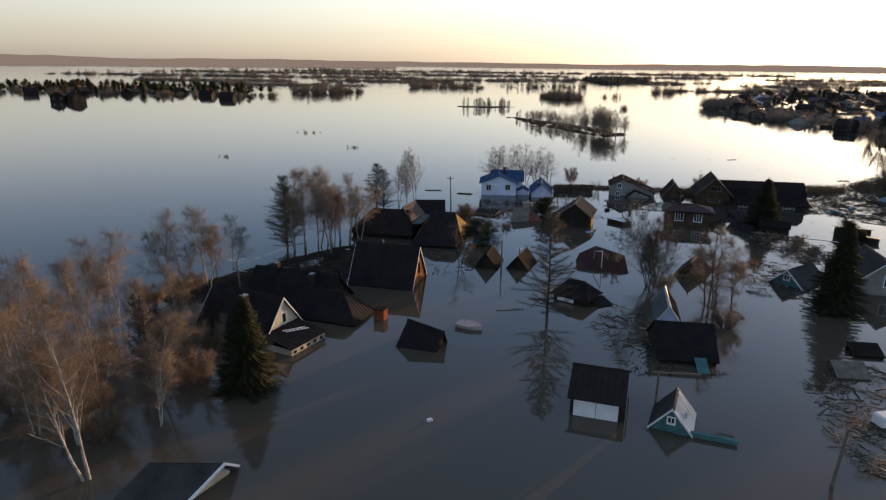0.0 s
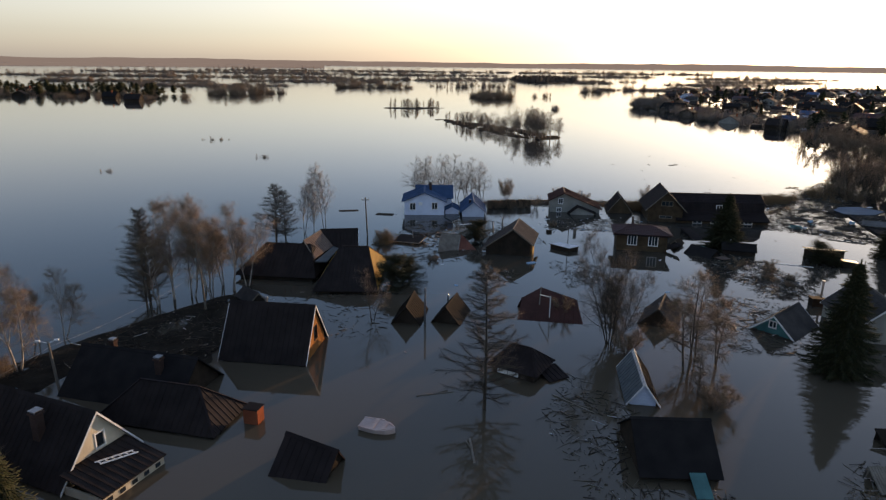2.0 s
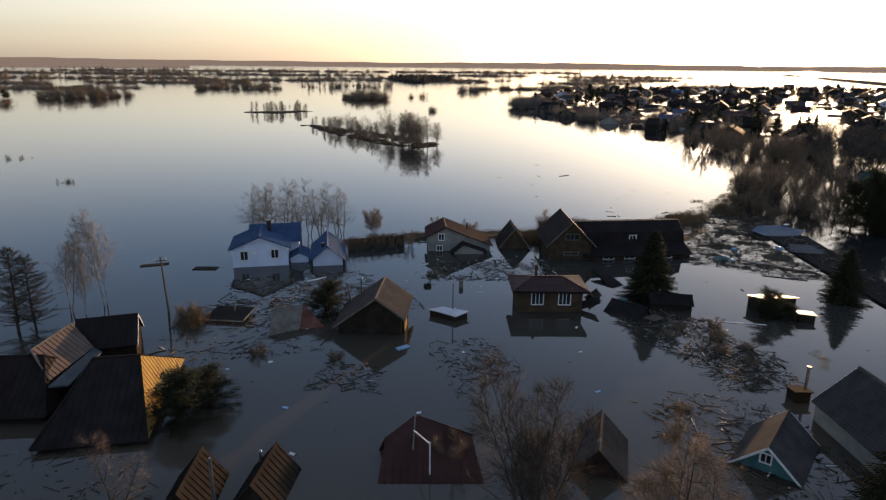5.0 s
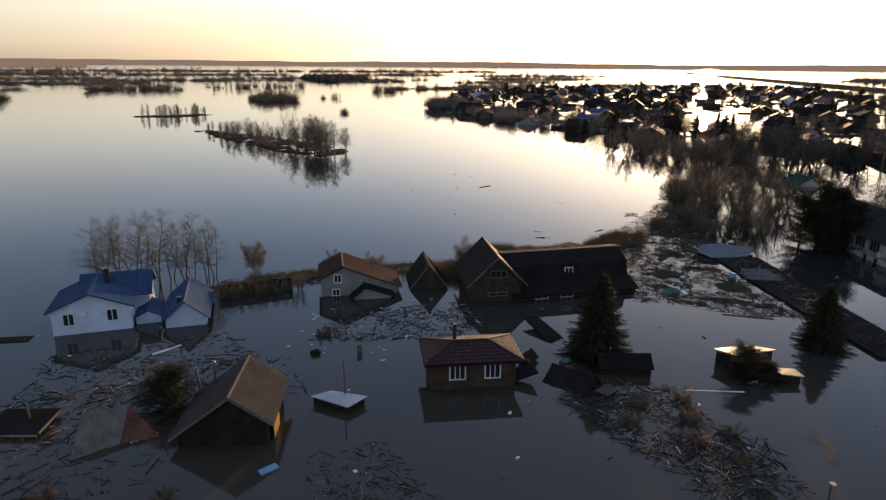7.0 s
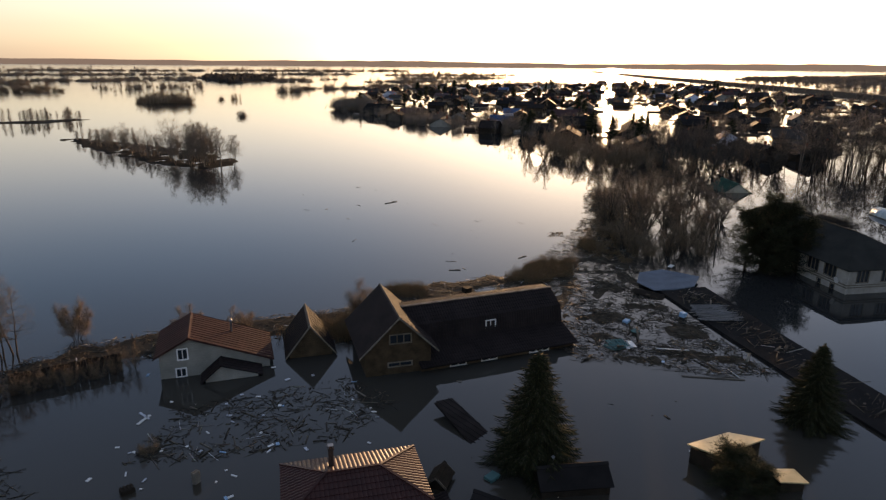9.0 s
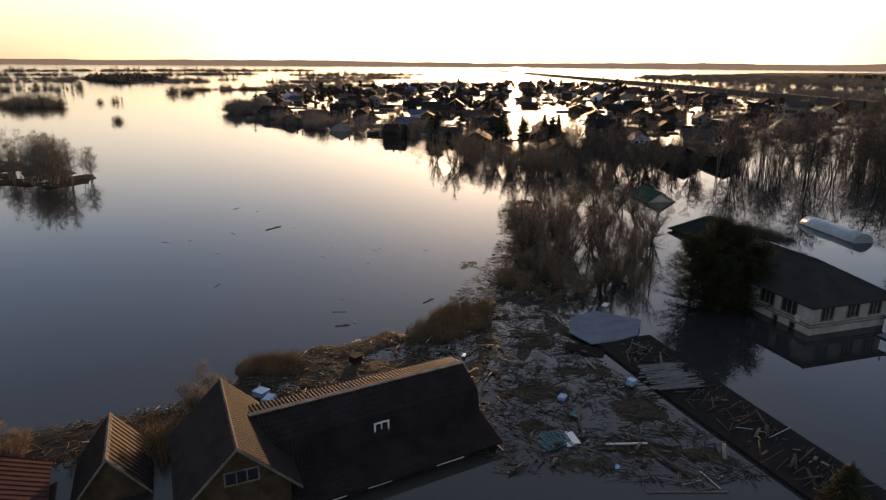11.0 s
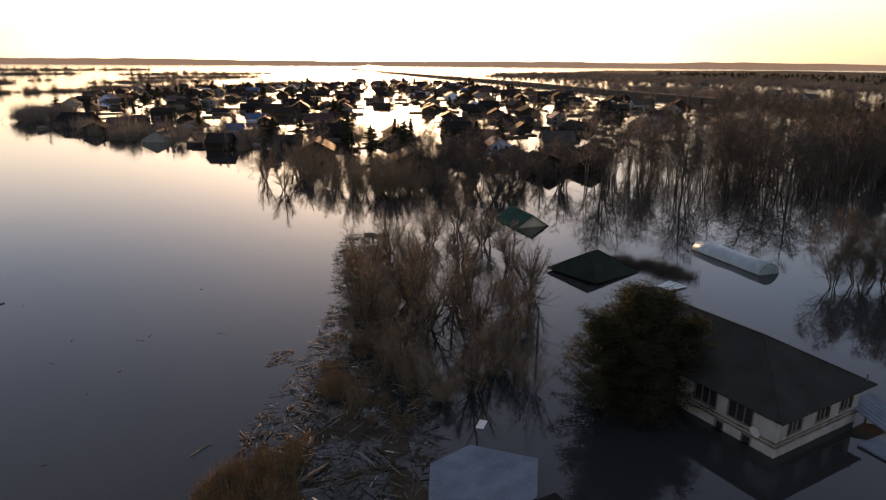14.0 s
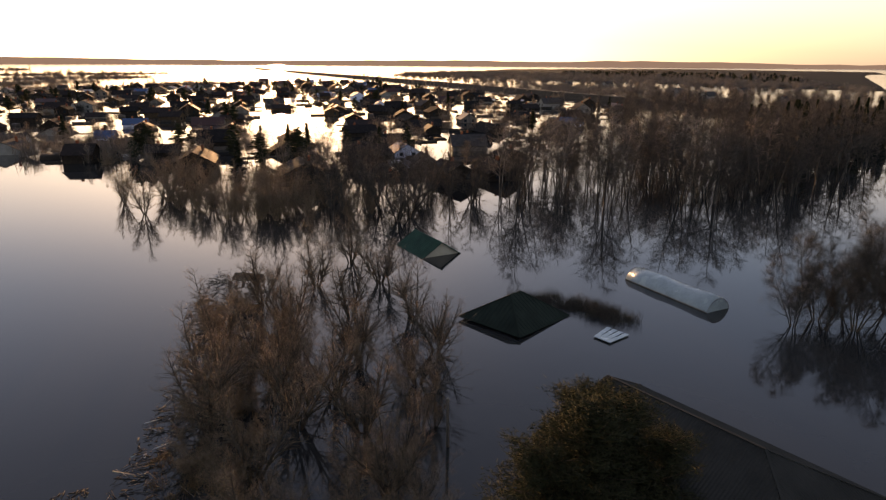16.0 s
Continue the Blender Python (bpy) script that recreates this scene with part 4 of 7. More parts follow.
part("flat_roof", bm, DULL_SHEET, dormer, "pale flat roof strip")
bm = bmesh.new()
bar(bm, (-1.5, -0.75, 3.45), (0.0, 3.75, 3.45), 0.12, 0.06); bar(bm, (-1.5, -0.75, 3.45), (-0.2, -2.35, 1.92), 0.1, 0.06)
part("ridge_cap", bm, PLANK_GREY, dormer)
bm = bmesh.new()
slab(bm, [(-0.25, -2.25, 1.8), (-0.25, -2.25, 0.6), (-2.5, -0.3, 0.6), (-2.5, -0.3, 1.85), (-1.45, -0.72, 3.3)], (0.1, 0.12, 0))
part("gable_wall", bm, PLANK_DARK, dormer)
gable_house("house_wing", "dark rear wing of the large house with a white end", -1.6, 89.8, 92, 3.4, 4.0, 1.7, 3.2, PLANK_DARK, ROOF_DARK, WHITE_PAINT, "rib", over=0.3, end=0.15)

# floating tent roof and boats
gable_house("shed_roof", "brown sheet roof of a drowned shed, tilted", -1.37, 48.34, 66, 3.2, 3.0, -0.3, 1.55, PLANK_DARK, ROOF_CHOC, None, "rib", rx=9, low=-1.0, over=0.2, end=0.15, cat="shed")


def boat(label, x, y, yaw, L, W, hull, deck, tilt=3.0):
    b = thing("boat", label, "boat", x, y, 0.0, yaw, rx=tilt)
    bm = bmesh.new()
    rings = []
    for f in (-0.5, -0.3, 0.0, 0.28, 0.42, 0.5):
        w = W / 2 * (1 if f < 0.1 else 1 - ((f - 0.1) / 0.4) ** 2 * 0.95)
        if f < -0.4:
            w *= 0.85
        rings.append([bm.verts.new((f * L, s * w * k, z + 0.1 * max(0, f))) for s, k, z in ((-1, 1, 0.34), (-1, 0.75, -0.12), (1, 0.75, -0.12), (1, 1, 0.34))])
    for a, c in zip(rings, rings[1:]):
        for i in range(4):
            j = (i + 1) % 4
            bm.faces.new((a[i], a[j], c[j], c[i]))
    bm.faces.new(rings[0]); bm.faces.new(rings[-1])
    bmesh.ops.recalc_face_normals(bm, faces=bm.faces[:])
    part("hull", bm, hull, b)
    bm = bmesh.new()
    for s in (-1, 1):
        bar(bm, (-0.5 * L, s * W * 0.42, 0.36), (0.05 * L, s * W * 0.5, 0.36), 0.06)
        bar(bm, (0.05 * L, s * W * 0.5, 0.36), (0.49 * L, s * 0.03, 0.4), 0.06)
    part("gunwale", bm, deck, b)
    bm = bmesh.new()
    box(bm, (-0.1 * L, 0, 0.37), (0.25, W * 0.92, 0.04)); box(bm, (0.2 * L, 0, 0.4), (0.25, W * 0.7, 0.04))
    part("seat", bm, deck, b)
    return b


boat("pale pink capsized boat drifting on the water", 2.55, 51.69, -25, 2.3, 1.2, PINK_HULL, PINK_HULL)

# garage and teal cottage in front
garage = gable_house("garage", "dark-roofed garage with a white front door", 10.82, 39.12, 72, 4.4, 3.3, 1.3, 2.5, PLANK_DARK, ROOF_DARK, None, "rib", over=0.25, end=0.2, cat="garage", ry=0)
bm = bmesh.new()
for i in range(2):
    box(bm, (-2.24, -0.72 + i * 1.44, 0.42), (0.06, 1.40, 1.45), bevel=0.012)
part("door", bm, WHITE_PAINT, garage, "white up-and-over garage door")
bm = bmesh.new()
for z in (0.05, 0.75):
    bar(bm, (-2.0, -1.95, z), (-0.9, -1.95, z), 0.07)
bar(bm, (-2.0, -1.95, -0.4), (-2.0, -1.95, 1.2), 0.09); bar(bm, (-0.9, -1.95, -0.4), (-0.9, -1.95, 1.2), 0.09)
bar(bm, (-2.0, -1.95, 0.05), (-0.9, -1.95, 0.75), 0.05); bar(bm, (-0.9, -1.95, 0.05), (-2.0, -1.95, 0.75), 0.05)
part("railing", bm, POST_WOOD, garage)
# sunlit right slope brightened by pale zinc, the other slope dark slate
gable_house("cottage", "small teal cottage with white trim and paler sunward slope", 15.07, 36.72, -25, 2.3, 2.8, 0.25, 1.6, TEAL, ROOF_SLATE, WHITE_PAINT, "rib", wins=[("f", 0, 0.8, 0.36, 0.38, 2)], over=0.2, end=0.12, roof_r=ROOF_ZINC,
            chimney=[(0.8, -0.6, 0.7, 0.1, 0.3, STEEL)], cat="cottage")
bm = bmesh.new()
box(bm, (0, 0, 0.12), (3.4, 0.14, 0.3)); box(bm, (0, 0.03, 0.3), (3.5, 0.24, 0.04))
tl = single("fence_board", bm, TEAL, "teal painted board drifting beside the cottage", "board", 16.51, 34.66, 0, -20, rx=6)
bm = bmesh.new()
box(bm, (0, 0, 0.1), (1.0, 0.9, 0.08)); box(bm, (0.05, 0, 0.16), (0.9, 0.18, 0.05)); box(bm, (0.05, 0.3, 0.16), (0.9, 0.18, 0.05))
single("wooden_pallet", bm, PLANK_GREY, "weathered wooden pallet afloat", "pallet", 17.61, 34.76, 0, -22, ry=4)

# dark shed and the shining shed behind it
gable_house("shed", "shed with a dark felt roof down to the water", 19.45, 47.59, 82, 5.0, 4.3, 0.45, 2.3, PLANK_DARK, ROOF_FELT, None, "flat", over=0.3, end=0.15, cat="shed")
gable_house("shed", "grey sheet-roofed shed with a whitewashed board gable", 20.97, 55.71, -14, 1.7, 5.2, 0.40, 1.6, PLANK_DARK, DULL_SHEET, WHITE_PAINT, "rib", over=0.3, end=0.2, gable_wall=BLUEWHITE_WALL, roof_r=ROOF_DARK, ridge_mat=ROOF_ZINC, cat="shed")
bm = bmesh.new()
slab(bm, [(-0.45, -0.75, 0.05), (0.45, -0.75, 0.05), (0.45, 0.75, 0.6), (-0.45, 0.75, 0.6)], (0, 0, -0.06))
hatch = single("painted_door", bm, TEAL, "teal painted door leaning in the water", "door", 19.84, 44.14, 0, -8)

# small drowned roofs in the middle
for x, y, yaw, w, l, r, m in ((5.59, 70.27, -14, 2.7, 3.6, 1.6, MOSSY), (9.29, 69.97, -22, 2.7, 3.4, 1.5, MOSSY)):
    gable_house("shed_roof", "small brown roof of a drowned shed", x, y, yaw, w, l, -0.1, r, PLANK_DARK, m, None, "rib", over=0.25, end=0.25, group="drowned shed roofs", cat="shed",
                chimney=[(-0.6, 1.0, 0.9, 0.13, 0.7, STEEL)] if x > 8 else ())
wine = thing("shed_roof", "large wine-brown roof of a drowned shed with a pole", "shed", 18.0, 69.5, 0, 0)
for pts in ([(-2.93, -0.87, -0.05), (2.69, -2.47, -0.05), (3.0, 0.6, 1.12), (0.17, 2.85, 1.72), (-1.92, 1.8, 1.12)], [(3.25, 1.3, -0.1), (0.7, 3.5, -0.1), (0.17, 2.87, 1.72), (3.0, 0.62, 1.12)], [(-0.1, 3.7, -0.1), (-2.2, 2.4, -0.1), (-1.92, 1.82, 1.12), (0.17, 2.87, 1.72)]):
    part("roof_slope", roof_face(pts, "rib"), ROOF_WINE, wine)
bm = bmesh.new()
bar(bm, (-0.55, 0.6, 0.86), (0.14, 2.8, 1.78), 0.10, 0.05)
part("plank", bm, PLANK_GREY, wine, "grey plank lying up the slope")
bm = bmesh.new()
bar(bm, (0.0, -1.0, -0.2), (0.0, -1.0, 2.25), 0.07); bar(bm, (0.0, -1.0, 2.15), (-0.25, 1.6, 1.45), 0.06)
part("pole_frame", bm, WHITE_PAINT, wine, "pale pole with a cross bar")
band = hip_house("shed", "shed with brown hipped roof and white band wall", 13.27, 59.01, -38, 3.4, 2.8, 0.62, 1.95, 1.6, PLANK_DARK, ROOF_CHOC, "rib", over=0.3, cat="shed")
for q in (-0.85, 0.02):
    bm = bmesh.new()
    box(bm, (q, -1.42, 0.30), (0.82, 0.05, 0.42), bevel=0.01)
    part("wall_panel", bm, WHITE_PAINT, band, "white board panel")
bm = roof_face([(-0.9, -0.8, 0.1), (0.9, -0.8, 0.1), (0.9, 0.8, 0.5), (-0.9, 0.8, 0.5)], "rib")
single("porch_roof", bm, ROOF_CHOC, "loose brown porch roof afloat", "roof", 15.37, 57.81, 0, 25)
gable_house("shed_roof", "grey roof of a drowned shed with a lamp on top", 28.09, 67.87, -32, 3.4, 4.0, -0.15, 1.65, PLANK_DARK, ROOF_SLATE, None, "slate", over=0.25, end=0.2, cat="shed", chimney=[(0, -1.8, 1.5, 0.1, 0.6, STEEL)])
gable_house("cottage", "teal cottage with grey roof, flooded to the gable", 38.29, 65.17, -55, 3.8, 4.6, -0.05, 1.65, TEAL, ROOF_SLATE, WHITE_PAINT, "flat", over=0.35, end=0.3, wins=[("f", -0.1, 0.85, 0.5, 0.5, 2)], cat="cottage")
gable_house("house", "tall grey house with a long dark tiled slope", 45.0, 64.1, -14, 4.4, 6.2, 1.3, 3.55, GREY_WALL, ROOF_SLATE, WHITE_PAINT, "tile", over=0.2, end=0.25, off=0.4, eave_r=2.35, wins=[("f", 0.9, 1.5, 1.1, 1.1, 2)], ridge_mat=PLANK_GREY)
lean = thing("shed", "low lean-to with a dark flat roof and flue", "shed", 44.8, 70.1, 0, -14)
bm = bmesh.new()
box(bm, (0, 0, 0.1), (1.1, 1.0, 1.3))
part("wall", bm, PLANK_DARK, lean)
bm = bmesh.new()
slab(bm, [(-0.68, -0.6, 0.86), (0.68, -0.6, 0.82), (0.68, 0.6, 0.72), (-0.68, 0.6, 0.76)], (0, 0, -0.08))
part("roof_deck", bm, MOSSY, lean)
bm = bmesh.new()
tube(bm, (0.2, -0.3, 0.9), (0.2, -0.3, 2.5), 0.1); tube(bm, (0.2, -0.3, 2.5), (0.2, -0.3, 2.62), 0.17, 0.17)
part("flue", bm, STEEL, lean)

# blue house with its annex
gable_house("house", "pale blue house with bright blue sheet roof", 10.2, 113.2, -5, 6.0, 5.4, 2.2, 3.45, BLUEWHITE_WALL, ROOF_BLUE, ROOF_BLUE, "rib", over=0.4, end=0.3,
            wins=[("f", -1.75, 1.3, 0.75, 0.95, 2), ("f", 1.55, 1.4, 0.75, 0.95, 2)], wintrim=WHITE_PAINT, chimney=[(0.9, 0.9, 3.2, 0.42, 1.2, SOOT_BRICK)])
bm = bmesh.new()
box(bm, (0, 0, 0), (0.55, 0.3, 0.4), bevel=0.03)
single("air_conditioner", bm, WHITE_PAINT, "white air conditioner box on the blue house wall", "air conditioner", 9.36, 110.42, 1.75, -5)
gable_house("house_wing", "raised rear tier of the blue-roofed house", 11.9, 115.4, 85, 3.6, 5.4, 2.2, 3.55, BLUEWHITE_WALL, ROOF_BLUE, ROOF_DARK, "rib", over=0.4, end=0.25)
gable_house("house_annex", "blue-roofed annex with pale gable, flooded deep", 17.6, 112.3, -6.7, 3.3, 6.8, 0.85, 2.25, BLUEWHITE_WALL, ROOF_BLUE, None, "rib", over=0.35, end=0.25, chimney=[(-0.5, -2.4, 1.7, 0.3, 0.6, SOOT_BRICK)])
gable_house("shed", "low blue-roofed passage between house and annex", 14.4, 112.6, -6, 2.0, 3.4, 0.6, 1.1, BLUEWHITE_WALL, ROOF_BLUE, None, "rib", over=0.15, end=0.1, cat="shed")


def fence(label, x0, y0, x1, y1, h, mat, pitch=0.19, lean=0.0):
    L = math.hypot(x1 - x0, y1 - y0)
    f = thing("fence", label, "fence", x0, y0, 0, math.degrees(math.atan2(y1 - y0, x1 - x0)), rx=lean)
    bm = bmesh.new()
    box(bm, (0, 0, h / 2 - 0.3), (pitch * 0.92, 0.03, h + 0.6))
    me = mesh_of("fence_board", bm, mat)
    rng = random.Random(4)
    for i in range(int(L / pitch)):
        o = new("fence_board", me)
        o.parent = f
        o.matrix_basis = pose((i + 0.5) * pitch, rng.uniform(-0.012, 0.012), rng.uniform(-0.06, 0.05), 0, rng.uniform(-1.2, 1.2), 0)
    for z in (0.35, h - 0.3):
        bm = bmesh.new()
        box(bm, (L / 2, 0.05, z), (L, 0.06, 0.1))
        part("rail", bm, mat, f)
    for i in range(int(L / 2.6) + 1):
        bm = bmesh.new()
        box(bm, (min(L, i * 2.6), 0.09, h / 2 - 0.4), (0.11, 0.1, h + 0.9))
        part("post", bm, POST_WOOD, f)
    return f


fence("long dark plank fence standing in the flood", 20.5, 115.2, 27.6, 115.3, 1.2, PLANK_DARK)

# grey sunken house, hut, tall gable house, mansard house
gable_house("house", "grey sided house sunk at one side, brown roof", 33.89, 113.06, -13, 7.6, 4.4, 1.9, 3.0, GREY_WALL, ROOF_WINE, ROOF_WINE, "rib", off=-1.7, eave_r=0.75, over=0.3, end=0.3,
            wins=[("f", -2.2, 1.75, 0.6, 0.75, 2), ("f", -2.4, 0.35, 0.6, 0.6, 2)], chimney=[(1.2, 0.8, 2.0, 0.16, 0.8, STEEL)])
gable_house("house_porch", "low porch gable of the grey house", 34.29, 110.06, -13, 3.6, 1.6, 0.25, 1.15, GREY_WALL, ROOF_CHOC, None, "rib", over=0.35, end=0.2, off=-0.7, cat="porch")
gable_house("shed", "small brown gabled hut with pale ridge", 40.89, 112.16, -15, 3.3, 4.4, 0.45, 2.55, LOG_BROWN, ROOF_CHOC, PLANK_GREY, "rib", over=0.3, end=0.25, cat="hut", ridge_mat=PLANK_GREY)
tall = gable_house("house", "tall brown house with steep tiled gable", 45.74, 107.26, -15, 4.9, 6.6, 2.1, 4.5, LOG_BROWN, ROOF_CHOC, PLANK_GREY, "tile", over=0.5, end=0.45,
                   wins=[("f", 0.15, 2.75, 1.5, 0.6, 3), ("f", 0.1, 0.75, 1.7, 0.25, 2)], wintrim=PLANK_GREY, ridge_mat=PLANK_GREY)


def mansard_house():
    ho = thing("house", "long house with brown tiled mansard roof and skirt roof", "house", 53.6, 106.5, 0, -9.5)
    L = 6.55
    prof = [(-4.7, 0.5), (-2.05, 1.35), (-1.75, 2.65), (0, 3.62), (1.5, 3.38), (2.05, 1.3), (3.4, 0.5)]
    for (ya, za), (yb, zb), front in zip(prof, prof[1:], (1, 1, 1, 0, 0, 0)):
        a, b = ((ya, za), (yb, zb)) if front else ((yb, zb), (ya, za))
        s = 1 if front else -1
        ext = 0.15
        part("roof_slope", roof_face([(-L * s - ext * s, a[0], a[1]), (L * s + ext * s, a[0], a[1]), (L * s + ext * s, b[0], b[1]), (-L * s - ext * s, b[0], b[1])], "tile"), ROOF_CHOC, ho)
    for sx in (-1, 1):
        fc = "r" if sx > 0 else "l"
        poly = [(-2.0, -0.9), (2.0, -0.9), (2.0, 1.25), (1.45, 3.26), (0, 3.5), (-1.7, 2.55), (-2.0, 1.3)]
        if sx < 0:
            poly = [(-p, q) for p, q in poly][::-1]
        part("gable_wall", wall_panel(poly, [], (sx * L, 0, 0), FACES[fc][0], FACES[fc][1]), ROOF_CHOC if sx > 0 else LOG_BROWN, ho)
    part("wall", wall_panel([(-L, -0.9), (L, -0.9), (L, 0.6), (-L, 0.6)], openings(ho, [("f", -3.6, 0.25, 1.2, 0.35, 2), ("f", -1.0, 0.25, 1.2, 0.35, 2), ("f", 3.4, 0.25, 1.6, 0.35, 3)], "f", (0, -4.2, 0), WHITE_PAINT), (0, -4.2, 0), (1, 0, 0), (0, -1, 0)), LOG_BROWN, ho)
    window(ho, (0.15, -1.96, 1.9), (1, 0, 0), (0, -0.96, 0.26), 0.75, 0.7, WHITE_PAINT, 2)
    bm = bmesh.new()
    bar(bm, (-L - 0.2, 0.05, 3.67), (L + 0.2, 0.05, 3.67), 0.34, 0.05)
    part("ridge_cap", bm, PLANK_GREY, ho)
    return ho


mansard_house()

brown = hip_house("house", "brown log house with dark red hipped tile roof", 35.74, 91.15, -16.5, 6.0, 3.6, 2.25, 2.9, 2.6, LOG_BROWN, ROOF_RED, "tile", over=0.5, wins=[("f", -1.15, 1.35, 1.0, 1.15, 3), ("f", 1.35, 1.35, 1.0, 1.15, 3), ("r", 0.2, 1.4, 0.8, 1.0, 2)],
                  chimney=[(-1.0, 0.9, 2.4, 0.24, 1.3, SOOT_BRICK)], trim=ROOF_CHOC)
bm = roof_face([(-0.8, -1.0, 0.25), (0.8, -1.0, 0.25), (0.8, 1.0, 0.95), (-0.8, 1.0, 0.95)], "tile")
single("porch_roof", bm, ROOF_CHOC, "low tiled porch roof beside the brown house", "roof", 39.0, 89.2, 0, -106)
gable_house("house", "dark house with pressed brown tile roof", 19.19, 91.14, -20, 5.3, 4.9, 0.9, 3.25, PLANK_DARK, ROOF_TILE, PLANK_GREY, "tile", off=0.55, eave_r=1.75, over=0.45, end=0.4, chimney=[(-1.4, 1.6, 2.2, 0.16, 1.3, STEEL)], ridge_mat=PLANK_GREY)
bm = bmesh.new()
for i in range(6):
    box(bm, (0, i * 0.28, 0.75), (0.05, 0.26, 1.7))
single("plank_stack", bm, PLANK_GOLD, "fresh yellow planks at the house corner", "panel", 21.29, 88.54, 0, -20)

# slanting wreck roof, rafts and flat sheds
wr = thing("shed_roof", "collapsed shed roof of grey boards with a red end", "shed", 12.19, 91.74, 0, 0)
part("roof_slope", roof_face([(-2.1, -1.1, 0.0), (0.45, -0.4, 0.0), (1.05, 1.6, 1.4), (-1.6, 1.9, 0.95)], "board"), PLANK_GREY, wr)
part("roof_end", roof_face([(0.5, -0.4, 0.0), (2.7, -0.5, 0.0), (1.1, 1.6, 1.45)], "tile"), RED_SHEET, wr, "red tile end slope")
# dark felt slabs laid on the slope give the shade of three holes
for i in range(3):
    bm = bmesh.new()
    box(bm, (0.22 + 0.16 * i, 0.35 + 0.46 * i, 0.52 + 0.31 * i), (0.42, 0.2, 0.05), rx=34, rz=10)
    part("roof_hole", bm, ROOF_FELT, wr)
raft = thing("shed_roof", "flat black shed roof awash, with a pipe", "shed", 6.96, 95.86, 0, -22)
bm = bmesh.new()
box(bm, (0, 0, 0.28), (3.5, 2.9, 0.14), rx=4)
part("roof_deck", bm, ROOF_FELT, raft)
bm = bmesh.new()
for s in (-1, 1):
    bar(bm, (-1.75, s * 1.45, 0.3 + s * 0.1), (1.75, s * 1.45, 0.3 + s * 0.08), 0.1)
bar(bm, (1.75, -1.2, 0.25), (1.75, 1.2, 0.4), 0.1)
part("edge_board", bm, PLANK_GREY, raft)
bm = bmesh.new()
tube(bm, (0.3, 0.4, 0.2), (0.25, 0.45, 1.3), 0.07)
part("pipe", bm, STEEL, raft)
flat = thing("raft", "low flat-roofed float with pale deck and a thin mast", "raft", 25.9, 90.8, 0, 0)
bm = bmesh.new()
slab(bm, [(-1.55, 0.8, 0.5), (0.2, -1.3, 0.5), (1.6, -0.55, 0.5), (-0.25, 0.95, 0.5)], (0, 0, -0.65))
part("hull", bm, PLANK_DARK, flat)
bm = bmesh.new()
slab(bm, [(-1.7, 0.9, 0.56), (0.2, -1.45, 0.54), (1.8, -0.6, 0.58), (-0.25, 1.08, 0.60)], (0, 0, -0.06))
part("deck", bm, ROOF_ZINC, flat, "pale sheet deck")
bm = bmesh.new()
tube(bm, (0.5, 0.36, 0.3), (0.5, 0.36, 2.85), 0.045)
tube(bm, (0.5, 0.36, 2.8), (0.5, 0.36, 2.95), 0.09, 0.05)
part("mast", bm, POST_WOOD, flat)
fs = thing("shed", "low shed with a flat roof shining in the sun", "shed", 56.1, 85.0, 0, 0)
bm = bmesh.new()
slab(bm, [(-1.7, -0.75, 1.34), (2.4, -0.95, 1.12), (1.4, 0.75, 0.98), (-2.05, 0.95, 1.2)], (0, 0, -0.09))
part("roof_deck", bm, SUN_GOLD_SHEET, fs, "shining flat sheet roof")
for (ax, ay), (bx, by) in (((-1.55, -0.62), (2.15, -0.8)), ((2.15, -0.8), (1.25, 0.62)), ((1.25, 0.62), (-1.85, 0.8)), ((-1.85, 0.8), (-1.55, -0.62))):
    bm = bmesh.new()
    bar(bm, (ax, ay, 0.12), (bx, by, 0.12), 0.1, 1.75)
    part("wall", bm, PLANK_DARK, fs)
fs2 = thing("shed", "small box with flat pale roof, afloat", "shed", 57.0, 81.7, 0, -28)
bm = bmesh.new()
box(bm, (0, 0, 0.2), (1.3, 1.1, 0.7))
part("wall", bm, PLANK_DARK, fs2)
bm = bmesh.new()
slab(bm, [(-0.8, -0.7, 0.78), (0.8, -0.7, 0.66), (0.8, 0.7, 0.56), (-0.8, 0.7, 0.62)], (0, 0, -0.07))
part("roof_deck", bm, SUN_GOLD_SHEET, fs2)
gable_house("shed", "low dark shed with felt roof in the driftwood", 46.9, 87.7, 66, 1.9, 3.7, 0.6, 1.2, PLANK_DARK, ROOF_FELT, None, "flat", over=0.2, end=0.15, cat="shed", chimney=[(0.5, 0.9, 1.0, 0.12, 0.5, STEEL)])
gable_house("shed_roof", "collapsed dark roof in the driftwood", 42.3, 87.5, 30, 2.8, 3.2, -0.2, 0.8, PLANK_DARK, ROOF_FELT, None, "flat", over=0.2, end=0.15, cat="shed", ry=5)
bm = roof_face([(-0.85, -2.4, -0.05), (0.9, -1.9, -0.05), (0.75, 2.1, 0.65), (-0.6, 2.2, 0.65)], "rib")
single("roof_panel", bm, ROOF_DARK, "dark roof panel slanting out of the water", "roof", 45.1, 95.9, 0, 3)

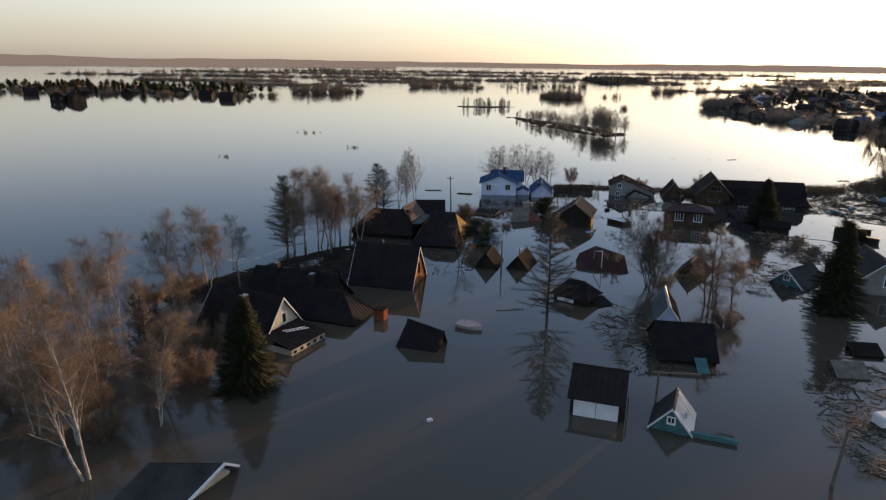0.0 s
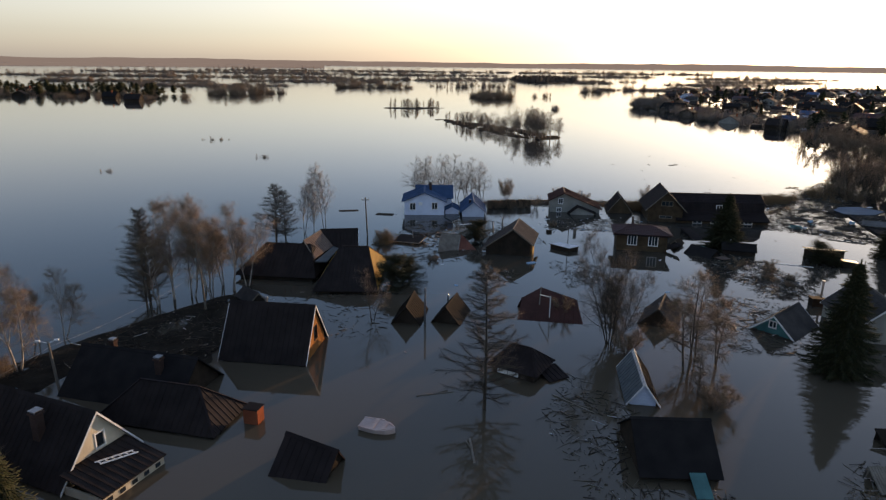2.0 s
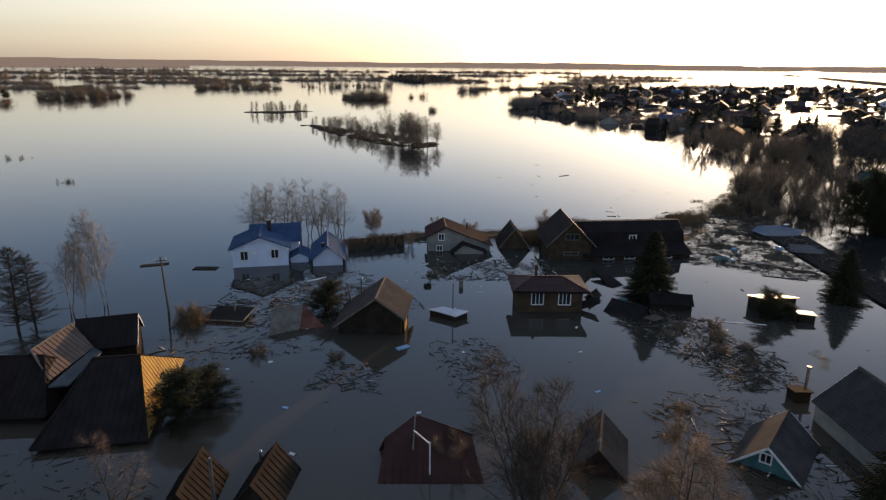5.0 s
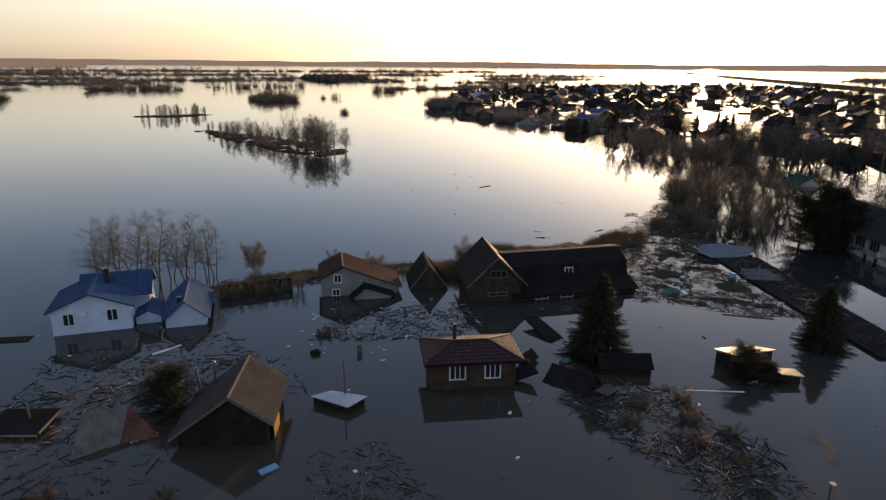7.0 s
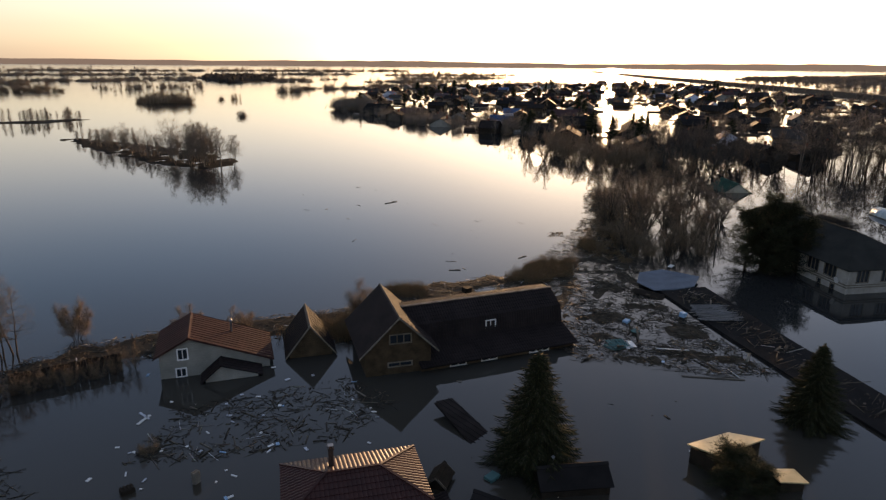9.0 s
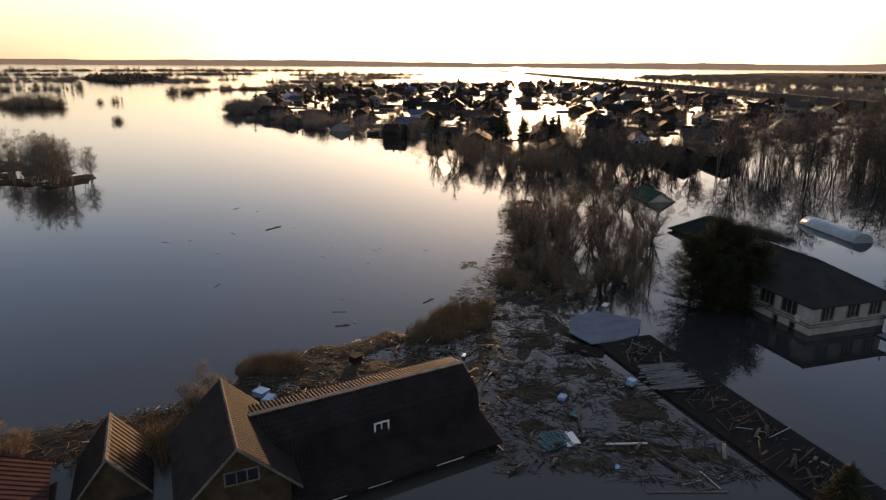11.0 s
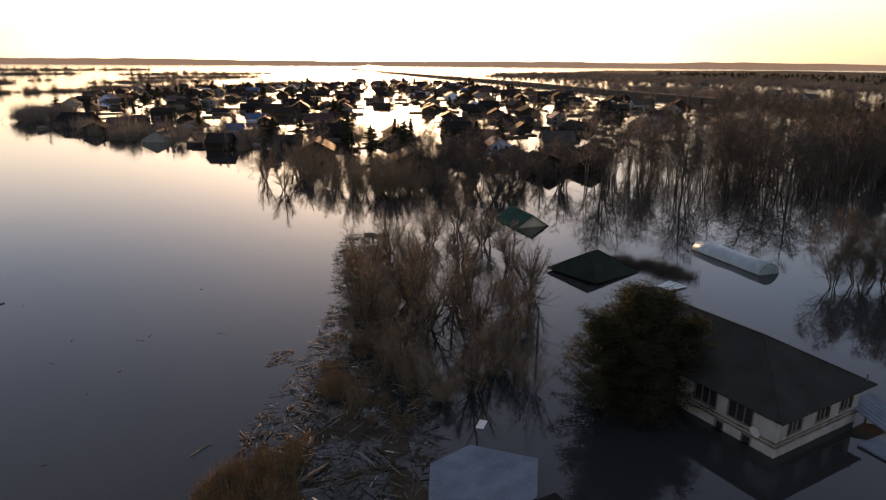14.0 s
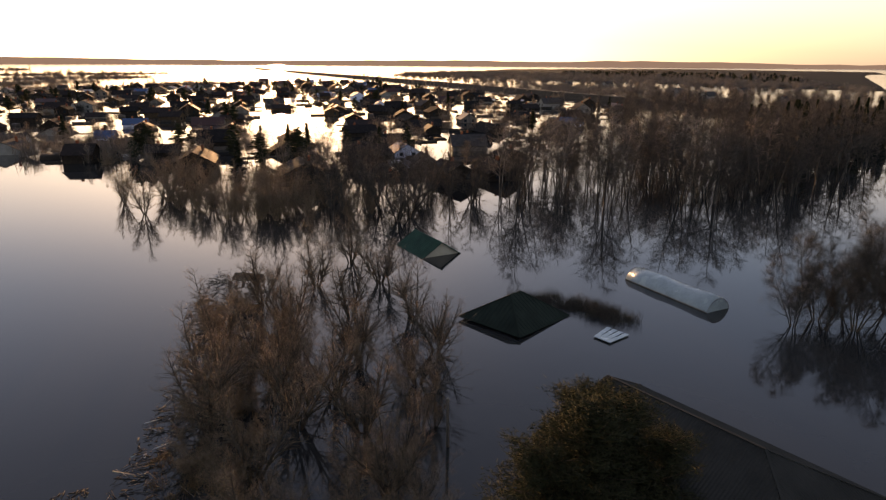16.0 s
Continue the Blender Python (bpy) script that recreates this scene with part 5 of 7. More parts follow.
# ---- buildings beyond the bank ----
white = hip_house("house", "long white building with grey hipped slate roof", 97.83, 101.44, 68.4, 13.4, 8.4, 2.75, 5.2, 8.8, WHITE_WALL, GREEN_FELT, "slate", over=0.6, shift=1.9,
                  wins=[("l", -2.5, 1.8, 1.3, 1.2, 3), ("l", 0.3, 1.8, 1.3, 1.2, 3), ("l", 2.8, 1.8, 1.3, 1.2, 3), ("b", 4.3, 1.8, 1.6, 1.2, 3), ("b", 1.8, 1.8, 1.6, 1.2, 3),
                        ("b", 4.9, 0.25, 0.5, 0.5, 1), ("b", 3.0, 0.25, 0.5, 0.5, 1), ("b", -1.4, 1.8, 1.6, 1.2, 3)], wintrim=PLANK_GREY)
for z in (0.95, 0.70):
    bm = bmesh.new()
    box(bm, (-6.75, 0, z), (0.09, 8.6, 0.10)); box(bm, (0, 4.25, z), (13.4, 0.09, 0.10))
    part("string_course", bm, PLANK_GREY, white, "dark band round the wall")
bm = bmesh.new()
tube(bm, (0, 0, 0), (0, 0.12, 0.0), 0.34, 0.30, 16); tube(bm, (0, -0.05, 0), (0, 0.3, -0.05), 0.03)
dish = part("satellite_dish", bm, WHITE_PAINT, white, "white satellite dish on the wall")
dish.matrix_basis = pose(-5.5, 4.45, 1.15, 15, 0, 170)
bm = bmesh.new()
tube(bm, (-6.9, -4.3, 2.4), (-6.9, -4.3, 3.4), 0.06)
part("vent_pipe", bm, STEEL, white)
steps = thing("entrance_canopy", "blue-grey sheet canopy sloping down from the white building", "canopy", 100.14, 92.76, 0, -21.6)
part("roof_slope", roof_face([(-1.5, -2.2, 0.2), (1.3, -2.2, 0.2), (1.3, 1.0, 1.2), (-1.5, 1.0, 1.2)], "rib"), SHEET, steps)
for sx in (-1.4, 1.2):
    for sy, zt in ((-2.0, 0.2), (0.9, 1.1)):
        bm = bmesh.new()
        box(bm, (sx, sy, zt / 2 - 0.35), (0.1, 0.1, zt + 0.7))
        part("post", bm, STEEL, steps)
bm = bmesh.new()
slab(bm, [(-1.7, -1.0, 0.12), (1.6, -1.0, 0.10), (1.7, 1.0, 0.16), (-1.6, 1.0, 0.14)], (0, 0, -0.1))
single("roof_sheet", bm, SHEET, "blue-grey metal sheet lying on the water", "sheet", 97.09, 91.53, 0, -25)
bm = bmesh.new()
slab(bm, [(75.5, 109.4, 0.28), (75.1, 106.7, 0.30), (77.2, 105.9, 0.24), (79.5, 105.4, 0.36), (82.3, 107.0, 0.46), (81.1, 110.9, 0.34), (78.3, 111.6, 0.26)], (0, 0, -0.09))
tagged(new("pavilion_roof", mesh_of("pavilion_roof", bm, SHEET)), "pale six-sided sheet roof washed onto the bank", "roof")

# long flat roof awash, strewn with boards
bm = bmesh.new()
edge_r, edge_l = [(80.53, 104.9), (75.89, 93.75), (73.18, 86.7), (70.49, 79.56)], [(75.77, 106.82), (71.93, 96.62), (69.45, 89.4), (66.78, 81.3)]
for (a, b), (c, d) in zip(zip(edge_r, edge_l), zip(edge_r[1:], edge_l[1:])):
    slab(bm, [(*a, 0.24), (*b, 0.2), (*d, 0.2), (*c, 0.24)], (0, 0, -0.5))
tagged(new("flat_roof", mesh_of("flat_roof", bm, ROOF_FELT)), "long flat felt roof awash along the bank", "roof")


def greenhouse():
    g = thing("greenhouse", "arched cloudy polycarbonate greenhouse, half drowned", "greenhouse", 131.2, 109.70, 0, -32)
    R, L, n = 1.5, 10.6, 14
    bm = bmesh.new()
    for r, flip in ((R, False),):
        rows = []
        for j in range(7):
            y = -L / 2 + L * j / 6
            sag = 0.10 * math.sin(j * 1.9)
            rows.append([bm.verts.new((r * math.cos(math.pi * i / n), y, -0.3 + (r * 1.0 + sag * 0.6) * math.sin(math.pi * i / n) * 1.02)) for i in range(n + 1)])
        for a, b in zip(rows, rows[1:]):
            for i in range(n):
                bm.faces.new((a[i], a[i + 1], b[i + 1], b[i]))
    ext = bmesh.ops.extrude_face_region(bm, geom=bm.faces[:])
    for q in [e for e in ext["geom"] if isinstance(e, bmesh.types.BMVert)]:
        q.co.x *= 0.99; q.co.z -= 0.02
    for f in bm.faces:
        f.smooth = True
    part("cover", bm, POLYCARB, g)
    for y in (-L / 2, L / 2):
        bm = bmesh.new()
        slab(bm, [(R * 0.97 * math.cos(math.pi * i / n), y, -0.3 + R * 0.97 * math.sin(math.pi * i / n)) for i in range(n + 1)], (0, 0.03 if y < 0 else -0.03, 0))
        part("end_wall", bm, POLYCARB, g)
    for j in range(7):
        bm = bmesh.new()
        y = -L / 2 + L * j / 6
        for i in range(n):
            t0, t1 = math.pi * i / n, math.pi * (i + 1) / n
            bar(bm, (R * 0.985 * math.cos(t0), y, -0.33 + R * math.sin(t0)), (R * 0.985 * math.cos(t1), y, -0.33 + R * math.sin(t1)), 0.05)
        part("arch", bm, STEEL, g)
    for s in (-1, 1):
        bm = bmesh.new()
        box(bm, (s * R * 0.96, 0, -0.05), (0.06, L, 0.3))
        part("base_board", bm, PLANK_GREY, g)


greenhouse()
gable_house("shed_roof", "green sheet roof of a drowned house", 131.5, 138.7, -30, 4.6, 6.4, 0.1, 1.6, CREAM_WALL, ROOF_GREEN, None, "rib", over=0.35, end=0.3, cat="house")
hip_house("house", "dark green hipped roof with upturned corner", 117.0, 120.5, -12, 6.6, 5.8, 0.2, 2.3, 1.4, PLANK_DARK, GREEN_DARK, "rib", over=0.45, ry=2, end_mat=GREEN_DARK)
bm = bmesh.new()
for i in range(4):
    box(bm, (0, i * 0.5, 0.12), (2.6, 0.42, 0.05), rz=4 * i)
single("greenhouse_wreck", bm, POLYCARB, "torn pale sheeting of a collapsed greenhouse", "sheet", 117.14, 111.26, 0, -20)

# ---- the drowned village beyond ----
village = np.random.default_rng(21)
VILLAGE = [(136.6, 333), (139.7, 283), (143, 258), (146.8, 233), (152.9, 207), (161, 188), (177, 168), (216, 154), (301, 167), (396, 182), (471, 272), (560, 400), (640, 520), (640, 640), (470, 620), (330, 620), (230, 520), (170, 400)]
taken = [(157.5, 182.6)]
pal = [(PLANK_DARK, ROOF_DARK), (LOG_BROWN, ROOF_CHOC), (GREY_WALL, ROOF_SLATE), (PLANK_DARK, ROOF_FELT), (LOG_BROWN, ROOF_DARK), (GREY_WALL, ROOF_CHOC), (BLUEWHITE_WALL, ROOF_BLUE), (PLANK_GREY, ROOF_SLATE), (PLANK_GREY, ROOF_RED)]


def far_house(x, y, yaw, w, l, e, r, wall, roof, label):
    """A village house in simple form: walls, two roof slopes, gable windows, a chimney."""
    ho = thing("village_house", label, "house", x, y, 0, yaw, "houses of the drowned village")
    a, b = w / 2, l / 2
    bm = bmesh.new()
    for yy in (-b, b):
        slab(bm, [(-a, yy, -0.6), (a, yy, -0.6), (a, yy, e), (0, yy, r), (-a, yy, e)], (0, 0.15 if yy < 0 else -0.15, 0))
    for xx in (-a, a):
        box(bm, (xx * 0.98, 0, e / 2 - 0.3), (0.15, l - 0.3, e + 0.6))
    part("wall", bm, wall, ho)
    for s in (-1, 1):
        k = (r - e) / a
        bm = bmesh.new()
        slab(bm, [(s * (a + 0.35), -b - 0.3, e - 0.35 * k + 0.08), (s * (a + 0.35), b + 0.3, e - 0.35 * k + 0.08), (0, b + 0.3, r + 0.08), (0, -b - 0.3, r + 0.08)], (0, 0, -0.1))
        part("roof_slope", bm, roof, ho)
    if e > 0.9:
        for yy in (-b - 0.02, b + 0.02):
            for sx in (-0.25, 0.25):
                bm = bmesh.new()
                box(bm, (sx * w, yy, e * 0.55), (0.9, 0.06, min(1.1, e * 0.7)))
                part("window", bm, GLASS, ho)
    bm = bmesh.new()
    box(bm, (a * 0.3, b * 0.3, r - 0.1), (0.5, 0.5, 1.5))
    part("chimney", bm, BRICK, ho)


far_house(157.5, 182.6, -40, 8.5, 9.0, 2.3, 4.2, PLANK_DARK, ROOF_DARK, "large dark village house standing over the flood")
words = ["dark plank village house flooded to the windows", "brown log village house in the flood", "grey village house with slate roof in the flood", "felt-roofed village house flooded deep", "log house with dark roof in the flood",
         "grey sided house with brown roof in the flood", "pale house with blue roof in the flood", "grey plank house with slate roof in the flood", "plank house with red roof in the flood"]
for x, y, yaw, w, l, e, r, i in ((174.7, 160.6, -32, 6.4, 8.0, 2.0, 3.6, 0), (182.0, 154.6, -36, 6.6, 8.4, 1.8, 3.4, 3), (169.0, 175.5, 55, 5.0, 6.0, 0.1, 1.3, 3), (170.8, 170.8, 55, 5.0, 6.0, 0.1, 1.3, 0),
                                 (202.8, 228.7, -40, 7.0, 9.0, 1.0, 3.0, 0), (185.4, 189.3, 48, 7.5, 9.5, 1.8, 3.9, 4), (198.7, 187.9, -42, 6.0, 8.0, 1.2, 3.0, 6)):
    taken.append((x, y))
    far_house(x, y, yaw, w, l, e, r, *pal[i], words[i])
toward, across = Vector((0.711, 0.703)), Vector((0.703, -0.711))      # the village lanes run towards the evening sun
for row in range(-14, 22):
    for col in range(4, 46):
        q = toward * (col * 20 + village.uniform(-5, 5)) + across * (row * 23 + village.uniform(-3.5, 3.5) + 6 * (col % 2))
        x, y = float(q.x), float(q.y)
        if not inside(VILLAGE, x, y) or inside(OPEN_WATER, x, y) or village.uniform() < 0.22 or any((x - a) ** 2 + (y - b) ** 2 < 121 for a, b in taken):
            continue
        taken.append((x, y))
        i = int(village.integers(0, len(pal))) if village.uniform() < 0.7 else int(village.choice([0, 3]))
        e, w = float(village.choice([0.2, 0.5, 0.9, 1.4, 2.0])), village.uniform(5.0, 8.5)
        far_house(x, y, village.normal(0, 8) - 43 + 90 * village.integers(0, 2), w, w * village.uniform(1.0, 1.45), e, e + w * village.uniform(0.22, 0.34), *pal[i], words[i])
for i, (x, y) in enumerate([(-205, 352.1), (-196, 352.1), (-127.9, 392.5), (-262, 420.1), (-240, 440.1), (-205, 430.2), (-179.9, 452.4), (-149.9, 420.4), (-290, 470.1), (-225, 480.3)]):
    far_house(x, y, 20 + 35 * i, 7, 8, 1.6 if i > 1 else 3.0, 4.0 if i > 1 else 5.0, *pal[(0, 3)[i % 2]], words[(0, 3)[i % 2]])
for x, y in [(411.9, 97.9), (456.6, 152.7), (501.7, 122.8), (541.6, 172.7), (601.5, 202.7), (641.6, 162.8), (701.4, 332.6), (741.4, 302.6)]:
    far_house(x, y, 60, 8, 10, 1.6, 4.2, GREY_WALL, ROOF_SLATE, "grey village house beyond the road in the flood")

# ---- trees ----
for i in range(3):
    species("birch%d" % i, bare_tree(10 + i, "birch", 2.2, 0.45), BIRCH_BARK, TWIG_RUST)
    species("willow%d" % i, bare_tree(30 + i, "willow", 0.28, 0.65), DARK_BARK, TWIG_RUST)
    species("alder%d" % i, bare_tree(40 + i, "alder", 2.0, 0.5), DARK_BARK, TWIG_RUST)
for i in range(2):
    species("larch%d" % i, bare_tree(20 + i, "larch"), DARK_BARK, TWIG_LARCH)
    species("poplar%d" % i, bare_tree(50 + i, "alder", 1.0, 0.36), DARK_BARK, TWIG_GREY)
    species("fan%d" % i, bare_tree(55 + i, "fan", 1.5, 0.42), DARK_BARK, TWIG_LARCH)
    species("spruce%d" % i, spruce_tree(60 + i), DARK_BARK, NEEDLES)
    species("bush%d" % i, bare_tree(70 + i, "bush", 0.7, 0.7), DARK_BARK, TWIG_RUST)
    species("brush%d" % i, bare_tree(75 + i, "brush", 0.5, 0.5), DARK_BARK, TWIG_RUST)
    species("pollard%d" % i, pollard_tree(78 + i), DARK_BARK, TWIG_GREY)
species("pale_birch", bare_tree(15, "birch", 1.2, 0.65), BIRCH_BARK, TWIG_PALE)
species("pine", pine_tree(80), DARK_BARK, NEEDLES)
BIRCH = "white-barked leafless birch with rusty twigs in the flood"
for key, x, y, h, wide, lean in (("birch0", -19, 30, 8.8, 1.0, (0, -6)), ("birch1", -21.49, 33.56, 7.4, 1.0, (0, 4)), ("birch2", -24.5, 34.5, 7.0, 1.0, (0, -4)), ("birch1", -17.39, 35.56, 6.0, 1.0, (0, 3)), ("birch0", -22.99, 39.06, 6.4, 1.1, (0, 0)), ("birch2", -18.59, 38.32, 5.6, 1.1, (0, 3)), ("birch1", -25.49, 48.12, 6.2, 1.1, (0, -3)), ("birch0", -21.98, 49.68, 5.2, 1.1, (0, 2)), ("birch2", -31.5, 45.5, 7.2, 1.0, (0, -6)), ("birch1", -33.5, 38.5, 7.8, 1.0, (0, -3)), ("birch1", -27.6, 39.9, 8.0, 0.9, (0, -10)), ("birch2", -29.2, 39.4, 7.4, 0.9, (0, -5)), ("birch0", -26.59, 44.56, 7.6, 0.9, (0, -14)),
                                 ("birch1", -29.99, 50.76, 7.0, 1.0, (0, -8)), ("birch2", -28.99, 51.96, 7.2, 1.1, (0, -3)), ("birch1", -25.18, 60.18, 5.8, 1.0, (0, 0)), ("birch0", -23.57, 61.84, 7.2, 1.1, (0, 5)),
                                 ("birch2", -16.73, 76.41, 8.3, 1.15, (0, 3)), ("birch0", -15.13, 77.01, 8.5, 1.15, (0, -4)), ("birch1", -12.91, 80.07, 8.0, 1.15, (0, 6)), ("birch2", -14.11, 78.67, 8.2, 1.1, (3, 0)), ("birch1", -17.74, 74.95, 8.4, 1.2, (0, -9)), ("birch0", -11.6, 78.3, 7.8, 1.1, (0, 4)), ("birch2", -13.2, 76.4, 8.2, 1.15, (0, 2)), ("birch1", -10.5, 79.8, 7.0, 1.0, (0, 3)), ("birch0", -22.9, 67.5, 5.2, 1.1, (0, -2)), ("birch2", -24.6, 66.8, 5.8, 1.0, (0, 3)), ("birch0", -26.8, 60.8, 7.0, 1.1, (0, -4))):
    plant(key, "birch_tree", BIRCH, "tree", x, y, h, x * 37 % 360, wide, lean, "birches of the yard")
for x, y, h in ((-4.21, 101.77, 7.8), (-6.81, 100.47, 6.5), (-5.51, 99.77, 5.4)):
    plant("pale_birch", "birch_tree", "slender birch with pale grey twigs in the flood", "tree", x, y, h, x * 50 % 360, 0.85, (0, 2))
LARCH = "leafless larch with level branches standing in water"
for key, x, y, h, wide in (("larch0", 9.56, 53.55, 9.9, 1.1), ("larch1", -18.94, 76.35, 8.9, 1.1), ("larch0", -18.34, 73.75, 8.2, 1.0), ("larch1", -10.01, 96.97, 7.3, 1.45), ("larch0", -8.91, 97.67, 6.4, 1.35), ("larch0", -20.79, 41.82, 6.2, 0.8), ("larch1", -22.59, 44.62, 5.5, 0.8)):
    plant(key, "larch_tree", LARCH, "tree", x, y, h, x * 71 % 360, wide)
for key, x, y, h, wide in (("fan0", 21.49, 62.87, 8.6, 0.8), ("fan1", 22.69, 63.87, 6.8, 0.8), ("alder0", 25.39, 57.37, 7.4, 1.1), ("alder2", 28.09, 57.87, 5.6, 0.9), ("alder0", 24.67, 54.01, 3.6, 1.2), ("alder2", 26.89, 59.07, 6.4, 0.9)):
    plant(key, "alder_tree", "bare grey-brown alder among the drowned sheds", "tree", x, y, h, x * 53 % 360, wide)
for key, x, y, h, wide in (("spruce0", -13.39, 40.72, 6.9, 1.15), ("spruce1", 37.39, 56.87, 8.8, 1.0), ("spruce0", 46.49, 90.36, 7.0, 1.35), ("spruce1", 64.81, 84.82, 5.4, 1.35)):
    plant(key, "spruce_tree", "dark green spruce standing in flood water", "tree", x, y, h, x * 29 % 360, wide)
for x, y, h, wide in ((91.9, 106.0, 8.5, 1.15), (90.4, 107.2, 6.8, 1.3), (93.6, 105.4, 7.6, 1.15), (90.8, 104.4, 5.4, 1.35), (95.2, 107.4, 6.6, 1.3), (94.0, 103.4, 6.2, 1.25), (4.1, 78.4, 3.2, 2.2), (6.09, 80.07, 2.4, 2.2), (15.32, 94.72, 2.8, 2.4), (54.5, 83.0, 2.6, 2.0), (55.7, 82.3, 1.5, 2.2)):
    plant("pine", "pine_tree", "dense dark green pine in the flood", "tree", x, y, h, x * 31 % 360, wide)
for key, x, y, h, wide in (("bush0", 3.52, 95.37, 3.6, 0.9), ("poplar1", 2.19, 69.37, 4.4, 0.9), ("bush0", -19.28, 44.58, 6.2, 0.9), ("bush1", -22.59, 36.26, 5.6, 1.1), ("bush0", -17.19, 41.12, 5.0, 1.0), ("bush1", -24.59, 41.66, 6.0, 1.1), ("bush0", -21.38, 46.98, 6.4, 1.0), ("bush1", -27.4, 36.8, 6.0, 1.1), ("bush0", -20.19, 34.26, 5.0, 1.0), ("bush1", -26.59, 55.52, 5.0, 1.1), ("bush1", -17.98, 46.38, 5.4, 0.9), ("bush0", -25.6, 59.6, 4.2, 1.1), ("bush1", -24.3, 60.6, 3.6, 1.1), ("bush0", 24.89, 122.56, 6.6, 0.7), ("bush1", 46.99, 115.13, 6.0, 1.0), ("bush0", 32.89, 119.36, 4.2, 1.0),
                           ("bush1", 36.69, 117.36, 4.0, 1.0), ("bush0", 19.59, 69.67, 3.4, 1.0), ("bush1", 25.06, 52.35, 4.0, 1.2), ("bush0", 22.39, 61.47, 4.6, 1.0)):
    plant(key, "leafless_bush", "rust-brown leafless bush rising from the flood", "bush", x, y, h, x * 67 % 360, wide)
for i, (x, y, h) in enumerate([(44.45, 82.89, 1.8), (46.22, 80.22, 2.0), (47.42, 77.82, 1.6), (44.79, 77.94, 1.7), (45.59, 75.34, 1.5), (42.62, 81.42, 1.6), (47.85, 82.49, 1.7), (33.69, 68.47, 1.6), (36.12, 70.97, 1.5), (9.16, 87.26, 1.8), (14.96, 84.86, 1.6), (27.69, 102.56, 1.6)]):
    plant("bush%d" % (i % 2), "leafless_bush", "small drowned shrub among floating boards", "bush", x, y, h, x * 67 % 360, 1.2, group="drowned shrubs")
rg = np.random.default_rng(5)
for i in range(11):
    x = 9.7 + i * 1.1 + rg.uniform(-0.4, 0.4)
    plant("poplar%d" % (i % 2), "young_poplar", "slim bare young poplar in a row behind the blue house", "tree", x, 123.3 - (i * 0.2) + rg.uniform(-0.8, 0.8), rg.uniform(5.2, 7.0), rg.uniform(0, 360), 1.0, group="poplar row")
WILLOW = "spreading leafless willow on the flooded bank"
for i, (x, y, h) in enumerate([(111.5, 127.6, 5.0), (107.4, 122.8, 5.2), (92.72, 131.7, 6.2), (94.88, 120.38, 6.2), (90.22, 128.6, 7.0), (84.77, 119.65, 5.0), (88.46, 122.77, 6.0), (97.98, 124.98, 6.0), (99.9, 131.4, 6.5), (103.5, 127.9, 5.5), (91.48, 115.98, 5.4), (96.4, 128.84, 6.8),
                                (86.88, 114.86, 4.6), (102.07, 121.13, 4.8), (104.9, 135.9, 6.4), (109.5, 133.1, 6.0), (98.9, 137.3, 6.2), (114, 141, 6.0), (118.1, 136.1, 5.6), (122.1, 143.1, 6.4), (107.9, 142.3, 6.0), (93.4, 124.34, 6.6)]):
    plant("willow%d" % (i % 3), "willow_tree", WILLOW, "tree", x, y, h, i * 47 % 360, 1.05, group="willows of the bank")
for i, (x, y, h) in enumerate([(112.3, 128.6, 5.4), (106.0, 121.6, 5.6), (92.2, 129.9, 6.0), (102.8, 126.7, 5.2), (99.6, 118.2, 4.6), (116.4, 133.8, 5.0)]):
    plant("pollard%d" % (i % 2), "pollard_willow", "lopped bare willow with a fan of thin shoots", "tree", x, y, h, i * 67 % 360, 1.05, group="pollard willows")
rb = np.random.default_rng(8)
for i, (x, y) in enumerate([(88.2, 116.4), (90.9, 118.0), (91.9, 114.2), (89.3, 111.6), (87.2, 119.0), (90.2, 113.2), (93.4, 116.2)]):
    plant("brush%d" % (i % 2), "leafless_brush", "thin brown brush at the end of the bank", "bush", x, y, 2.4 + 0.3 * (i % 4), i * 53, 1.2, group="brush of the bank")
for i in range(11):
    plant("brush%d" % (i % 2), "leafless_brush", "dark low brush tangled along the plank fence", "bush", 19.4 + i * 0.85 + rb.uniform(-0.3, 0.3), 114.4 + rb.uniform(-0.4, 0.4), rb.uniform(1.2, 2.0), rb.uniform(0, 360), 1.1, group="brush by the fence")
for i, (x, y) in enumerate(spots_in(rb, [(79, 119), (84, 124), (93, 132.5), (106, 147), (120, 146), (114, 134), (104, 124), (97, 116), (89, 112.5), (82, 112.5)], 30)):
    plant("brush%d" % (i % 2), "leafless_brush", "dense brown brush of thin stems on the drowned bank", "bush", x, y, rb.uniform(2.0, 4.6), rb.uniform(0, 360), 1.0, group="brush of the bank")
for i, (x, y) in enumerate(spots_in(rb, [(77.64, 114.47), (77.69, 120.53), (84.79, 126.63), (93.8, 133.7), (106.9, 147.8), (112.9, 146.9), (101.9, 134.8), (91.86, 124.77), (83.79, 113.74)], 9)):
    plant("bush%d" % (i % 2), "leafless_bush", "thin brown leafless bush on the flooded bank", "bush", x, y, rb.uniform(2.4, 4.4), rb.uniform(0, 360), 1.15, group="bushes of the bank")
for i, (x, y, h) in enumerate([(127.8, 99.0, 5.8), (130.6, 97.4, 7.2), (129.6, 94.4, 7.6), (133.5, 95.6, 8.2), (131.4, 91.6, 8.0), (135.8, 91.8, 8.6), (128.4, 96.6, 4.6)]):
    plant("fan%d" % (i % 2), "willow_tree", "round dense leafless willow standing in the flood", "tree", x, y, h, i * 83 % 360, 1.05, group="willow thicket")

